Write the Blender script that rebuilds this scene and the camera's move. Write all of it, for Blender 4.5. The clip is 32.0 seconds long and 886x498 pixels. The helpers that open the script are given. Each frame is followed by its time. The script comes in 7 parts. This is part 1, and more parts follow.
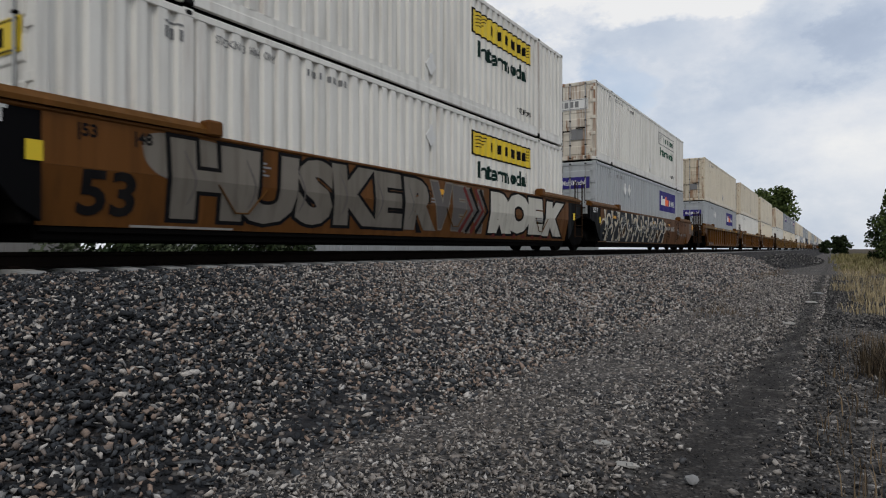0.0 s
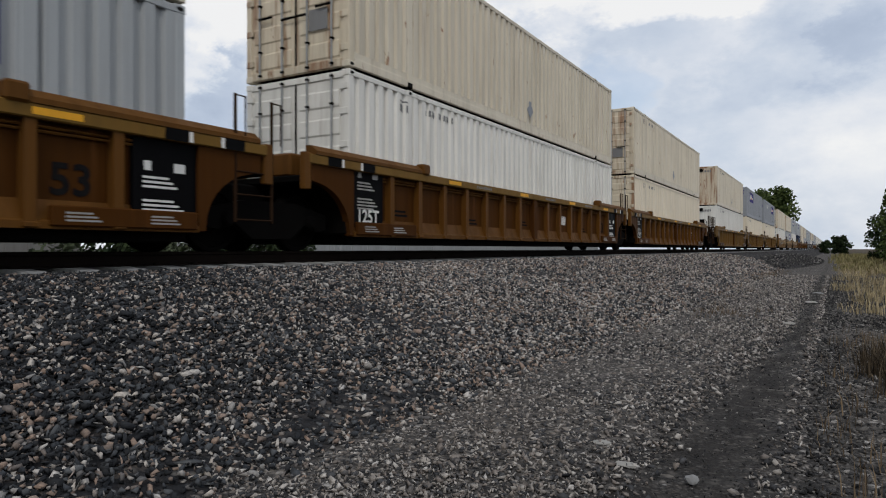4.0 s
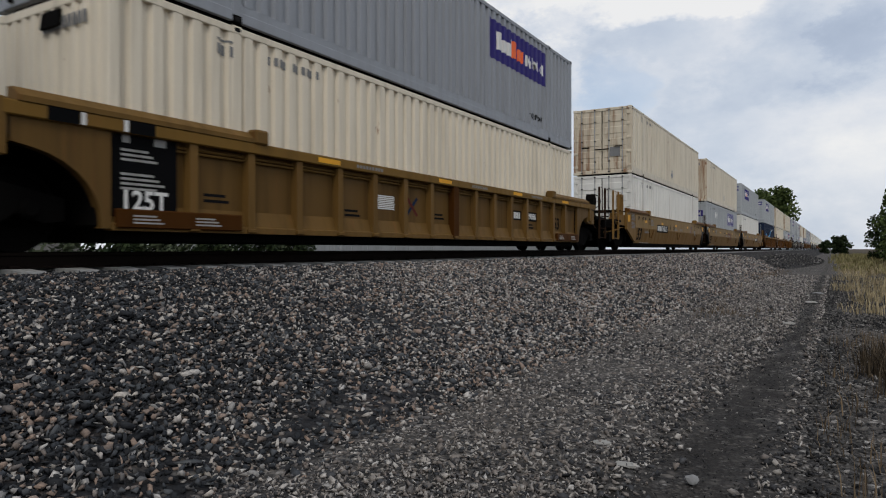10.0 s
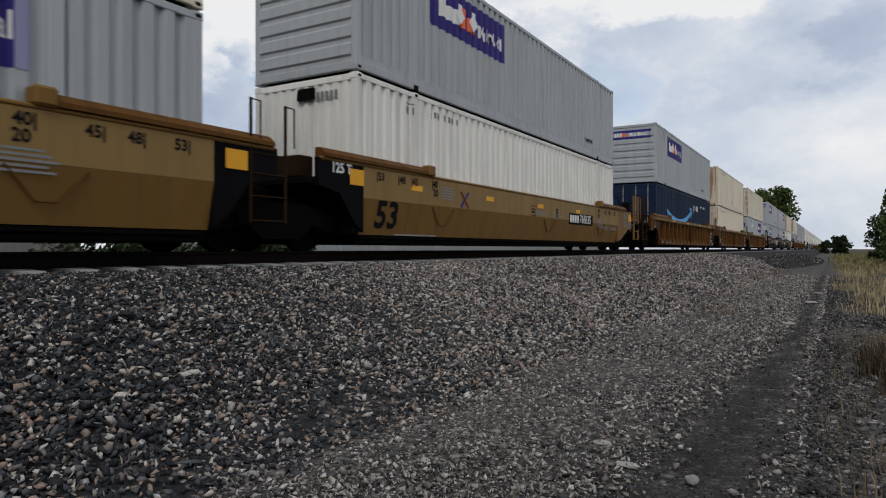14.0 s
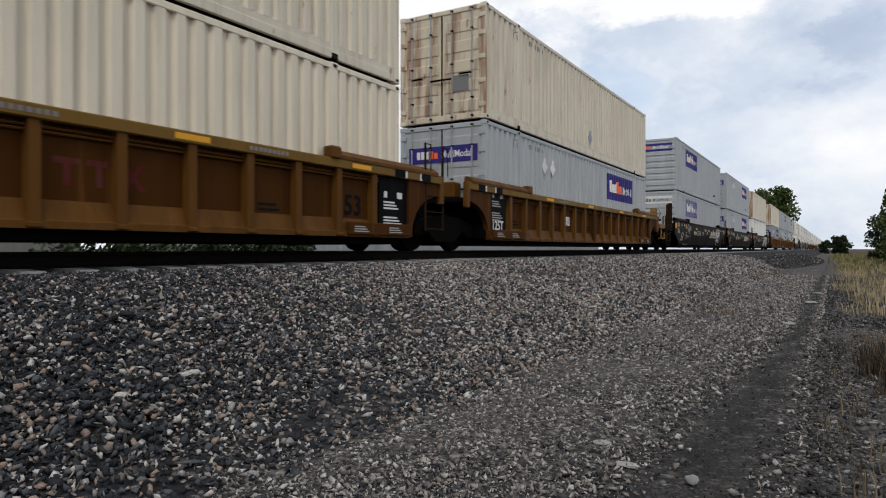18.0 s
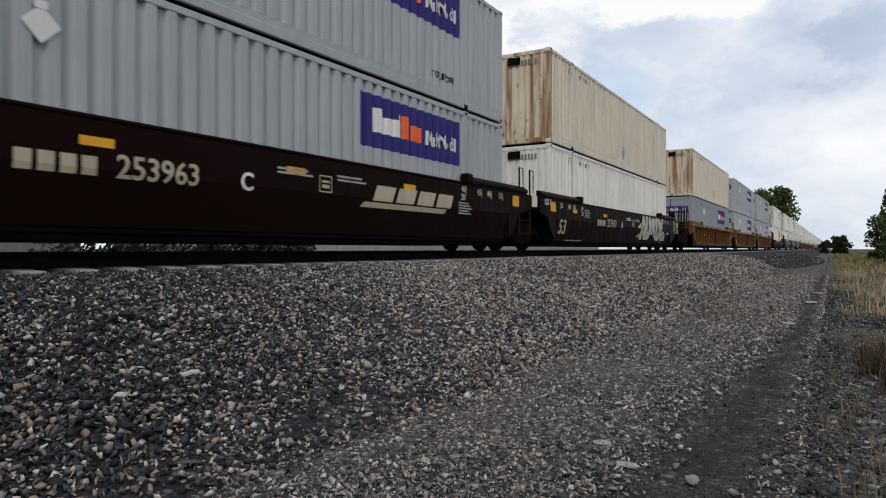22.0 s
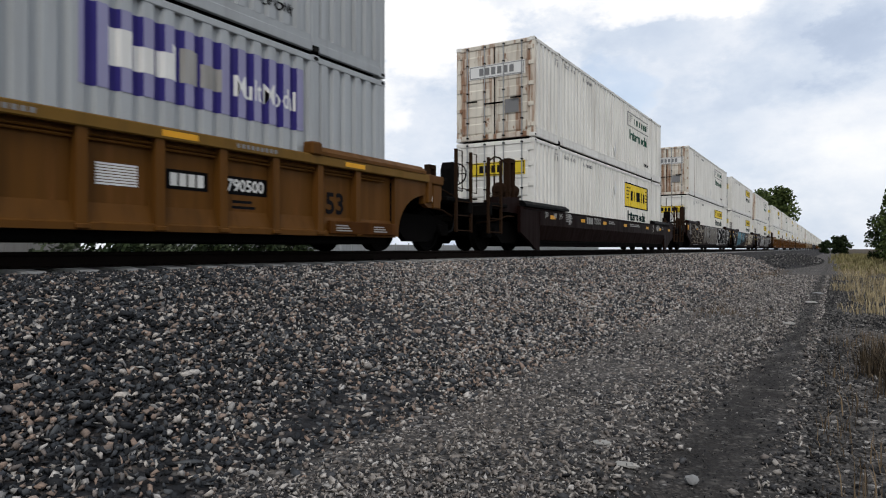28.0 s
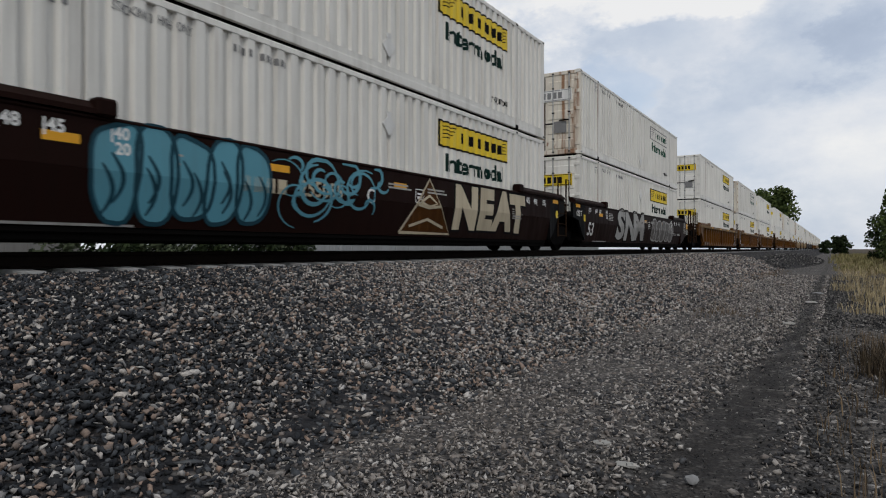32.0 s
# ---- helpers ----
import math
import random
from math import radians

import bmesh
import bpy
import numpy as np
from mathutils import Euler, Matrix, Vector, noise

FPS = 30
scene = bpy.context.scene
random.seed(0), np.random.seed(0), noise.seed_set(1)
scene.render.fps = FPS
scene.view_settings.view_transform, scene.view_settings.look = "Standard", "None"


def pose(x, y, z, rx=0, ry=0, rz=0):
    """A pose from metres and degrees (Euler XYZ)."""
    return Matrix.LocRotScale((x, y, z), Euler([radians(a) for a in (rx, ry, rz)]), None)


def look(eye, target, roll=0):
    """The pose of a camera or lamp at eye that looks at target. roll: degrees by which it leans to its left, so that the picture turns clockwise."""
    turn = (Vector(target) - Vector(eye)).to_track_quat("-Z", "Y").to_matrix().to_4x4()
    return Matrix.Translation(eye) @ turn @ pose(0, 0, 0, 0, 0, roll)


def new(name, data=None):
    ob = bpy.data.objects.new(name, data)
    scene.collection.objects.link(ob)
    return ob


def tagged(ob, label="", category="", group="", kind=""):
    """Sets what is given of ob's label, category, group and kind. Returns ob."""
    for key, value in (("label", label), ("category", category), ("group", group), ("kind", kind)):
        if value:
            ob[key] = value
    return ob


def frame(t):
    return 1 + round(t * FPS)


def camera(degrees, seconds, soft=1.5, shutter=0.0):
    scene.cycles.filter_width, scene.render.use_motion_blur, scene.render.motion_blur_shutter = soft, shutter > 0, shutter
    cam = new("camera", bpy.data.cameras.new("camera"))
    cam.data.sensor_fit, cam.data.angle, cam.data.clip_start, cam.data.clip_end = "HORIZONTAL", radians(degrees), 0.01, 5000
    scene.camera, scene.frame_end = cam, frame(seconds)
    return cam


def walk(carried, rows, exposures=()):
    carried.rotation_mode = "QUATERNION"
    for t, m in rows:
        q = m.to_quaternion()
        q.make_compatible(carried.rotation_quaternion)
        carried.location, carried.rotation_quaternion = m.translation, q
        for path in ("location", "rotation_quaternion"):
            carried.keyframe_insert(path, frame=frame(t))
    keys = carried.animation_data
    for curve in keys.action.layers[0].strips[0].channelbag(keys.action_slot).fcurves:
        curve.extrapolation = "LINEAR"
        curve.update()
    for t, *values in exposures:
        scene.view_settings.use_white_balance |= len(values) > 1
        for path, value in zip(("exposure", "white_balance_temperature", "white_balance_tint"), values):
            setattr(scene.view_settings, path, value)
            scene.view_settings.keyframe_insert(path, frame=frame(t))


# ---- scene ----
# The camera stands on a gravel road beside the track. x runs across the track, y along it (the train comes
# towards -y), z up; the ground at the camera is z = 0.
cam = camera(67.87, 32.0, soft=1.1, shutter=0.1)
EYE = 1.0
TURN = radians(30.71)
STAND = look((0, 0, EYE), (-math.sin(TURN), math.cos(TURN), EYE))
# the clip's own exposure opens a third of a stop in the middle part
walk(cam, [(0.0, STAND), (32.0, STAND)], exposures=[(0.0, -0.18), (2.0, -0.15), (3.0, -0.08), (3.5, -0.10), (5.5, -0.18), (14.5, -0.18), (16.5, 0.06), (18.0, 0.06), (19.0, 0.03), (20.0, 0.09), (21.0, 0.06), (22.0, 0.03), (23.5, 0.08), (24.0, -0.13), (24.6, -0.06), (25.3, 0.03), (28.0, 0.09), (28.5, 0.17), (29.0, -0.13), (30.0, -0.18), (32.0, -0.18)])

TRACK_X = -8.75          # centre line of the track
RAIL = 0.96              # top of the rails
GAUGE = 0.7535           # half of the distance between the rail heads' middles
WHEEL_R = 0.4826


def run(t):
    """Metres that the train has rolled after t seconds."""
    return 14.33 * t + 0.0045 * t * t


# ---- light ----
SUN_EL, SUN_AZ = radians(46), radians(150)      # azimuth clockwise from +y
world = bpy.data.worlds.new("sky")
scene.world = world
world.use_nodes = True
wn, wl = world.node_tree.nodes, world.node_tree.links
wn.clear()
w_out = wn.new("ShaderNodeOutputWorld")
w_mix = wn.new("ShaderNodeMixShader")
w_sky = wn.new("ShaderNodeBackground")
w_cloud = wn.new("ShaderNodeBackground")
sky = wn.new("ShaderNodeTexSky")
sky.sky_type, sky.sun_disc = "NISHITA", False
sky.sun_elevation, sky.sun_rotation = SUN_EL, SUN_AZ
sky.air_density, sky.dust_density = 1.0, 1.5
wl.new(sky.outputs[0], w_sky.inputs[0])
w_sky.inputs[1].default_value = 0.15
# clouds: noise, with the large billows and gaps at their bearings
co = wn.new("ShaderNodeTexCoord")
place = wn.new("ShaderNodeMapping")
place.inputs["Location"].default_value = (3.1, 0.4, 0.0)
place.inputs["Scale"].default_value = (1.0, 1.0, 1.7)
wl.new(co.outputs["Generated"], place.inputs[0])


def sky_noise(scale, detail, rough):
    t = wn.new("ShaderNodeTexNoise")
    t.inputs["Scale"].default_value, t.inputs["Detail"].default_value, t.inputs["Roughness"].default_value = scale, detail, rough
    wl.new(place.outputs[0], t.inputs["Vector"])
    return t


def calc(op, a, b=None, c=None):
    """One arithmetic node of the sky; a, b and c are sockets or numbers."""
    k = wn.new("ShaderNodeMath")
    k.operation = op
    for slot, v in zip(k.inputs, (a, b, c)):
        if isinstance(v, bpy.types.NodeSocket):
            wl.new(v, slot)
        elif v is not None:
            slot.default_value = v
    return k.outputs[0]


w_dir = wn.new("ShaderNodeSeparateXYZ")
wl.new(co.outputs["Generated"], w_dir.inputs[0])
puff = sky_noise(9.0, 7.0, 0.62)
tear = wn.new("ShaderNodeSeparateColor")
wl.new(puff.outputs["Color"], tear.inputs[0])
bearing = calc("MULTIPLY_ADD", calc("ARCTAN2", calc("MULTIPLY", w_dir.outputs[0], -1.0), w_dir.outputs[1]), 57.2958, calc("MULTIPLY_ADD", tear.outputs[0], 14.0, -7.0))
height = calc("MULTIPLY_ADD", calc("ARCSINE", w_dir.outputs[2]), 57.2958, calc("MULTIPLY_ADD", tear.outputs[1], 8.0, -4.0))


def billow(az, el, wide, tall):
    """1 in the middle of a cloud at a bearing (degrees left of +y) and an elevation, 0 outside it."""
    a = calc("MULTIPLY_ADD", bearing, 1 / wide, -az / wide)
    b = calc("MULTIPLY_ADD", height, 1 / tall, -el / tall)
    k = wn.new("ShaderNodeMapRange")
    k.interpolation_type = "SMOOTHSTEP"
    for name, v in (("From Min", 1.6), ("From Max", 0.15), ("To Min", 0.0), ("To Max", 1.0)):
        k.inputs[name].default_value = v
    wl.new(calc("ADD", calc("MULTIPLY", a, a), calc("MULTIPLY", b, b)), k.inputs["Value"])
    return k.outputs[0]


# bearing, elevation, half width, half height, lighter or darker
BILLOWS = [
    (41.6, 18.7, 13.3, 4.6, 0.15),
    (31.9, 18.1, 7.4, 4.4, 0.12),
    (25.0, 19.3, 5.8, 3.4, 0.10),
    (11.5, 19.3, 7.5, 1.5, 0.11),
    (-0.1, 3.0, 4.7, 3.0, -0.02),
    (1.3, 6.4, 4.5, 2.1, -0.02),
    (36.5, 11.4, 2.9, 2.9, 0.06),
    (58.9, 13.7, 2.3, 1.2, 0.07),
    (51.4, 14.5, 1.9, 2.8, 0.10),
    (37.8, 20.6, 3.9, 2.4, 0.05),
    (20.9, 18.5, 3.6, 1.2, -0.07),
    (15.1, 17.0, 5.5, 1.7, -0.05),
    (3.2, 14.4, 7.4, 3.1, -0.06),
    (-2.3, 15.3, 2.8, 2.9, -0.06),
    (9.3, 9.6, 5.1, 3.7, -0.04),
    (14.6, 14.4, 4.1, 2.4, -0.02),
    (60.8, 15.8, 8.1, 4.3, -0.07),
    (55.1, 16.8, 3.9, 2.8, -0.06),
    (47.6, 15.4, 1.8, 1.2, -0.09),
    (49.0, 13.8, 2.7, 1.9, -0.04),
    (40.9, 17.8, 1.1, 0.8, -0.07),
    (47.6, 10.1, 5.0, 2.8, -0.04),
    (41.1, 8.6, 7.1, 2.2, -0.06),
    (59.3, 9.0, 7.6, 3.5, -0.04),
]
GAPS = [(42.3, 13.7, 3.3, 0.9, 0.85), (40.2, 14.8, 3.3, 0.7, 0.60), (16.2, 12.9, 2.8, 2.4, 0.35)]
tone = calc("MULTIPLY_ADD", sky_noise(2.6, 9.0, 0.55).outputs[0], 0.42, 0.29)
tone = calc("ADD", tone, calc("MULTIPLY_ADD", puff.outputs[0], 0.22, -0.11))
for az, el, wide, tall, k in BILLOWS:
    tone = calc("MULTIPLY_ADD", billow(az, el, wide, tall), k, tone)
body = wn.new("ShaderNodeValToRGB")
for pos, c in ((0.32, (0.42, 0.50, 0.64)), (0.40, (0.53, 0.61, 0.75)), (0.47, (0.66, 0.73, 0.84)), (0.54, (0.83, 0.865, 0.93)), (0.61, (1.0, 1.0, 1.0))):
    e = body.color_ramp.elements.new(pos)
    e.color = (*c, 1)
body.color_ramp.elements.remove(body.color_ramp.elements[0])
body.color_ramp.elements.remove(body.color_ramp.elements[-1])
wl.new(tone, body.inputs[0])
wl.new(body.outputs[0], w_cloud.inputs[0])
w_cloud.inputs[1].default_value = 0.98
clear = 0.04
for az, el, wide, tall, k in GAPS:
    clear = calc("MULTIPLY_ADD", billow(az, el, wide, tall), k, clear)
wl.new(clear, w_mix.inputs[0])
wl.new(w_cloud.outputs[0], w_mix.inputs[1])
wl.new(w_sky.outputs[0], w_mix.inputs[2])
wl.new(w_mix.outputs[0], w_out.inputs[0])

sun = new("sun", bpy.data.lights.new("sun", "SUN"))
sun.data.energy, sun.data.angle, sun.data.color = 1.3, radians(20), (1.0, 0.96, 0.9)
sun.matrix_world = look((0, 0, 0), (-math.sin(SUN_AZ) * math.cos(SUN_EL), -math.cos(SUN_AZ) * math.cos(SUN_EL), -math.sin(SUN_EL)))


# ---- materials ----
def shader(name, rough=0.6, metal=0.0):
    m = bpy.data.materials.new(name)
    m.use_nodes = True
    n, l = m.node_tree.nodes, m.node_tree.links
    b = n["Principled BSDF"]
    b.inputs["Roughness"].default_value, b.inputs["Metallic"].default_value = rough, metal
    b.inputs["Specular IOR Level"].default_value = 0.12 if rough > 0.5 else 0.3
    return m, n, l, b


def mixed(n, l, fac, a, b, blend="MIX"):
    """A colour mix; fac, a and b are sockets or values."""
    x = n.new("ShaderNodeMix")
    x.data_type, x.blend_type = "RGBA", blend
    for s, v in ((x.inputs[0], fac), (x.inputs[6], a), (x.inputs[7], b)):
        if isinstance(v, bpy.types.NodeSocket):
            l.new(v, s)
        elif isinstance(v, (int, float)):
            s.default_value = v
        else:
            s.default_value = (*v, 1)
    return x.outputs[2]


def scaled(n, l, scale, loose=True):
    """Object space, shifted by each object's random number and scaled."""
    c = n.new("ShaderNodeTexCoord")
    m = n.new("ShaderNodeMapping")
    m.inputs["Scale"].default_value = scale
    if loose:
        o = n.new("ShaderNodeObjectInfo")
        k = n.new("ShaderNodeMath")
        k.operation = "MULTIPLY"
        k.inputs[1].default_value = 40.0
        l.new(o.outputs["Random"], k.inputs[0])
        a = n.new("ShaderNodeVectorMath")
        l.new(c.outputs["Object"], a.inputs[0])
        l.new(k.outputs[0], a.inputs[1])
        l.new(a.outputs[0], m.inputs[0])
    else:
        l.new(c.outputs["Object"], m.inputs[0])
    return m.outputs[0]


def noisy(n, l, vector, scale, detail=5.0, rough=0.55):
    t = n.new("ShaderNodeTexNoise")
    t.inputs["Scale"].default_value, t.inputs["Detail"].default_value, t.inputs["Roughness"].default_value = scale, detail, rough
    l.new(vector, t.inputs["Vector"])
    return t.outputs[0]


def ramp(n, l, fac, *stops):
    r = n.new("ShaderNodeValToRGB")
    while len(r.color_ramp.elements) < len(stops):
        r.color_ramp.elements.new(0.5)
    for e, (p, c) in zip(r.color_ramp.elements, stops):
        e.position = p
        e.color = (c, c, c, 1) if isinstance(c, (int, float)) else (*c, 1)
    l.new(fac, r.inputs[0])
    return r.outputs[0]


def bumped(n, l, b, height, strength, dist):
    k = n.new("ShaderNodeBump")
    k.inputs["Strength"].default_value, k.inputs["Distance"].default_value = strength, dist
    l.new(height, k.inputs["Height"])
    l.new(k.outputs[0], b.inputs["Normal"])


RUST = (0.21, 0.085, 0.028)
GRIME = (0.10, 0.085, 0.065)


def paint(name, col, dirt=0.35, rust=0.0, rough=0.45, grime=GRIME, spots=0.0):
    """Weathered paint on steel: run-down streaks, grime, rust streaks and spots."""
    m, n, l, b = shader(name, rough)
    streak = noisy(n, l, scaled(n, l, (5, 5, 0.35)), 1.0, 6)
    cloud = noisy(n, l, scaled(n, l, (0.6, 0.6, 0.6)), 1.0, 4)
    fine = noisy(n, l, scaled(n, l, (1, 1, 1)), 30.0, 4)
    c = mixed(n, l, ramp(n, l, fine, (0.3, 0.0), (0.7, 0.12)), col, tuple(x * 0.75 for x in col))
    c = mixed(n, l, ramp(n, l, cloud, (0.40, 0.0), (0.75, dirt * 0.8)), c, tuple(0.5 * x + 0.5 * g for x, g in zip(col, grime)))
    c = mixed(n, l, ramp(n, l, streak, (0.48, 0.0), (0.78, dirt)), c, grime)
    if rust:
        r = noisy(n, l, scaled(n, l, (4.5, 4.5, 0.28)), 1.0, 7, 0.6)
        veil = noisy(n, l, scaled(n, l, (0.9, 0.9, 0.7)), 1.0, 3)
        c = mixed(n, l, ramp(n, l, veil, (0.40, 0.0), (0.66, 0.42 * min(1, rust))), c, tuple(0.5 * x + 0.5 * q for x, q in zip(col, RUST)))
        c = mixed(n, l, ramp(n, l, r, (0.60 - 0.14 * rust, 0.0), (0.72 - 0.12 * rust, 0.9 * min(1, rust + 0.2))), c, RUST)
    if spots:
        r = noisy(n, l, scaled(n, l, (1.6, 1.6, 0.55)), 3.2, 6, 0.65)
        c = mixed(n, l, ramp(n, l, r, (0.70 - 0.07 * spots, 0.0), (0.75 - 0.07 * spots, 0.85)), c, RUST)
    if max(col) < 0.25:
        b.inputs["Specular IOR Level"].default_value = 0.03 if max(col) < 0.06 else 0.08
    o = n.new("ShaderNodeObjectInfo")
    c = mixed(n, l, 1.0, c, ramp(n, l, o.outputs["Random"], (0.0, 0.9), (1.0, 1.0)), "MULTIPLY")
    l.new(c, b.inputs["Base Color"])
    l.new(ramp(n, l, streak, (0.3, rough), (0.8, min(1.0, rough + 0.3))), b.inputs["Roughness"])
    bumped(n, l, b, cloud, 0.12, 0.02)
    return m


WHITE = paint("white_paint", (0.75, 0.73, 0.675), 0.3, rust=0.06)
WHITE_POST = paint("rust_stained_white_post_paint", (0.70, 0.68, 0.63), 0.35, rust=0.5)
CREAM = paint("cream_white_paint", (0.74, 0.655, 0.515), 0.26, spots=0.15)
BEIGE = paint("beige_paint", (0.67, 0.60, 0.475), 0.28, rust=0.16, spots=0.8)
BEIGE_RUSTY = paint("rust_streaked_beige_paint", (0.66, 0.57, 0.43), 0.4, rust=1.05, spots=1.3)
BEIGE_STAINED = paint("stained_beige_paint", (0.66, 0.58, 0.44), 0.4, rust=0.7, spots=0.9)
WHITE_RUSTY = paint("rust_streaked_white_paint", (0.70, 0.65, 0.55), 0.4, rust=0.8, spots=1.2)
GREY = paint("pale_grey_paint", (0.368, 0.3864, 0.3956), 0.22)
GREY_DARK = paint("mid_grey_paint", (0.27, 0.285, 0.31), 0.2)
NAVY = paint("navy_blue_paint", (0.012, 0.022, 0.05), 0.1)
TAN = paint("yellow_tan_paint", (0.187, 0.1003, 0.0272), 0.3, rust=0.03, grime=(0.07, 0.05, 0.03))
# paler tan for upper sides: sky light and some dust, both in the colour
TAN_SKYLIT = paint("skylit_dusty_tan_paint", (0.2422, 0.1513, 0.0561), 0.25, grime=(0.10, 0.075, 0.05))
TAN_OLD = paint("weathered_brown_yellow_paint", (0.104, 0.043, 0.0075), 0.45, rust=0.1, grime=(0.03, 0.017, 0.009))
# darker copy of the paint above; on recessed sheets it carries their shade
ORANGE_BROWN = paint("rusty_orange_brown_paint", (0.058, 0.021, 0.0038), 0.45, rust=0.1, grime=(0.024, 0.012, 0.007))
# darker copy of the rib paint below: the recess's shade in the colour
DUSTY_SHADED = paint("shaded_dusty_tan_paint", (0.118, 0.065, 0.0185), 0.45, rust=0.06, grime=(0.03, 0.02, 0.012))
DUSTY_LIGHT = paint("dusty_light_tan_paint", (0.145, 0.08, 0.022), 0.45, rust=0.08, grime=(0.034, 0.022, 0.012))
BROWN_TAN = paint("old_brown_tan_paint", (0.112, 0.044, 0.010), 0.5, rust=0.12, grime=(0.022, 0.012, 0.007))
LADDER = paint("dark_rusty_steel", (0.02475, 0.0132, 0.00715), 0.4, rough=0.7, grime=(0.012, 0.007, 0.005))
CHORD = paint("faded_yellow_chord_paint", (0.165, 0.09, 0.01875), 0.4, rust=0.08, grime=(0.06, 0.04, 0.02))
MAROON = paint("dark_brown_paint", (0.0098, 0.0036, 0.0028), 0.25, grime=(0.006, 0.004, 0.0035))
MAROON_DULL = paint("dull_brown_paint", (0.0128, 0.005, 0.0037), 0.4, grime=(0.008, 0.006, 0.005))
BLACK = paint("black_paint", (0.004, 0.004, 0.0045), 0.2, grime=(0.006, 0.0055, 0.005))
GREASE = paint("greasy_dark_steel", (0.004, 0.0036, 0.0033), 0.3, rough=0.8, grime=(0.006, 0.005, 0.0045))
RUBBER = paint("black_seal", (0.015, 0.015, 0.015), 0.1, rough=0.8)
YELLOW = paint("yellow_panel_paint", (0.72, 0.52, 0.02), 0.15)
AMBER = paint("amber_reflective_tape", (0.72, 0.34, 0.01), 0.15)
BLUE = paint("violet_blue_panel_paint", (0.035, 0.028, 0.17), 0.1)
BLUE_FADED = paint("bleached_blue_paint", (0.26, 0.25, 0.40), 0.2)
ORANGE = paint("orange_lettering", (0.80, 0.13, 0.03), 0.05)
LETTER = paint("white_lettering", (0.72, 0.71, 0.68), 0.2)
LETTER_CREAM = paint("cream_lettering", (0.46, 0.40, 0.28), 0.3)
LETTER_DIM = paint("worn_white_lettering", (0.34, 0.33, 0.31), 0.5)
INK = paint("black_lettering", (0.008, 0.008, 0.009), 0.1, rough=0.7)
INK_DIM = paint("faded_grey_lettering", (0.20, 0.20, 0.20), 0.2)
GREEN_INK = paint("dark_green_lettering", (0.012, 0.075, 0.045), 0.1)
PINE_INK = paint("green_black_lettering", (0.005, 0.022, 0.018), 0.1)
STEEL = paint("galvanised_steel", (0.32, 0.33, 0.33), 0.3, rough=0.4)
RED = paint("dark_red_lettering", (0.115, 0.015, 0.013), 0.2)
RED_WORN = paint("worn_red_brown_lettering", (0.085, 0.010, 0.008), 0.4)
SKY_BLUE = paint("light_blue_spray_paint", (0.085, 0.27, 0.34), 0.2)
CREAM_SPRAY = paint("cream_spray_paint", (0.50, 0.42, 0.29), 0.3)
SILVER = paint("silver_spray_paint", (0.18, 0.16, 0.135), 0.85)
THROW = paint("off_white_spray_paint", (0.52, 0.49, 0.42), 0.35)
DARK_SPRAY = paint("dark_blue_spray_paint", (0.014, 0.019, 0.026), 0.3)
TEAL_INK = paint("dark_teal_outline_paint", (0.012, 0.05, 0.07), 0.1)
PATCH = paint("grey_cover_paint", (0.11, 0.10, 0.095), 0.4)
SWOOSH = paint("bright_blue_lettering", (0.10, 0.38, 0.72), 0.05)


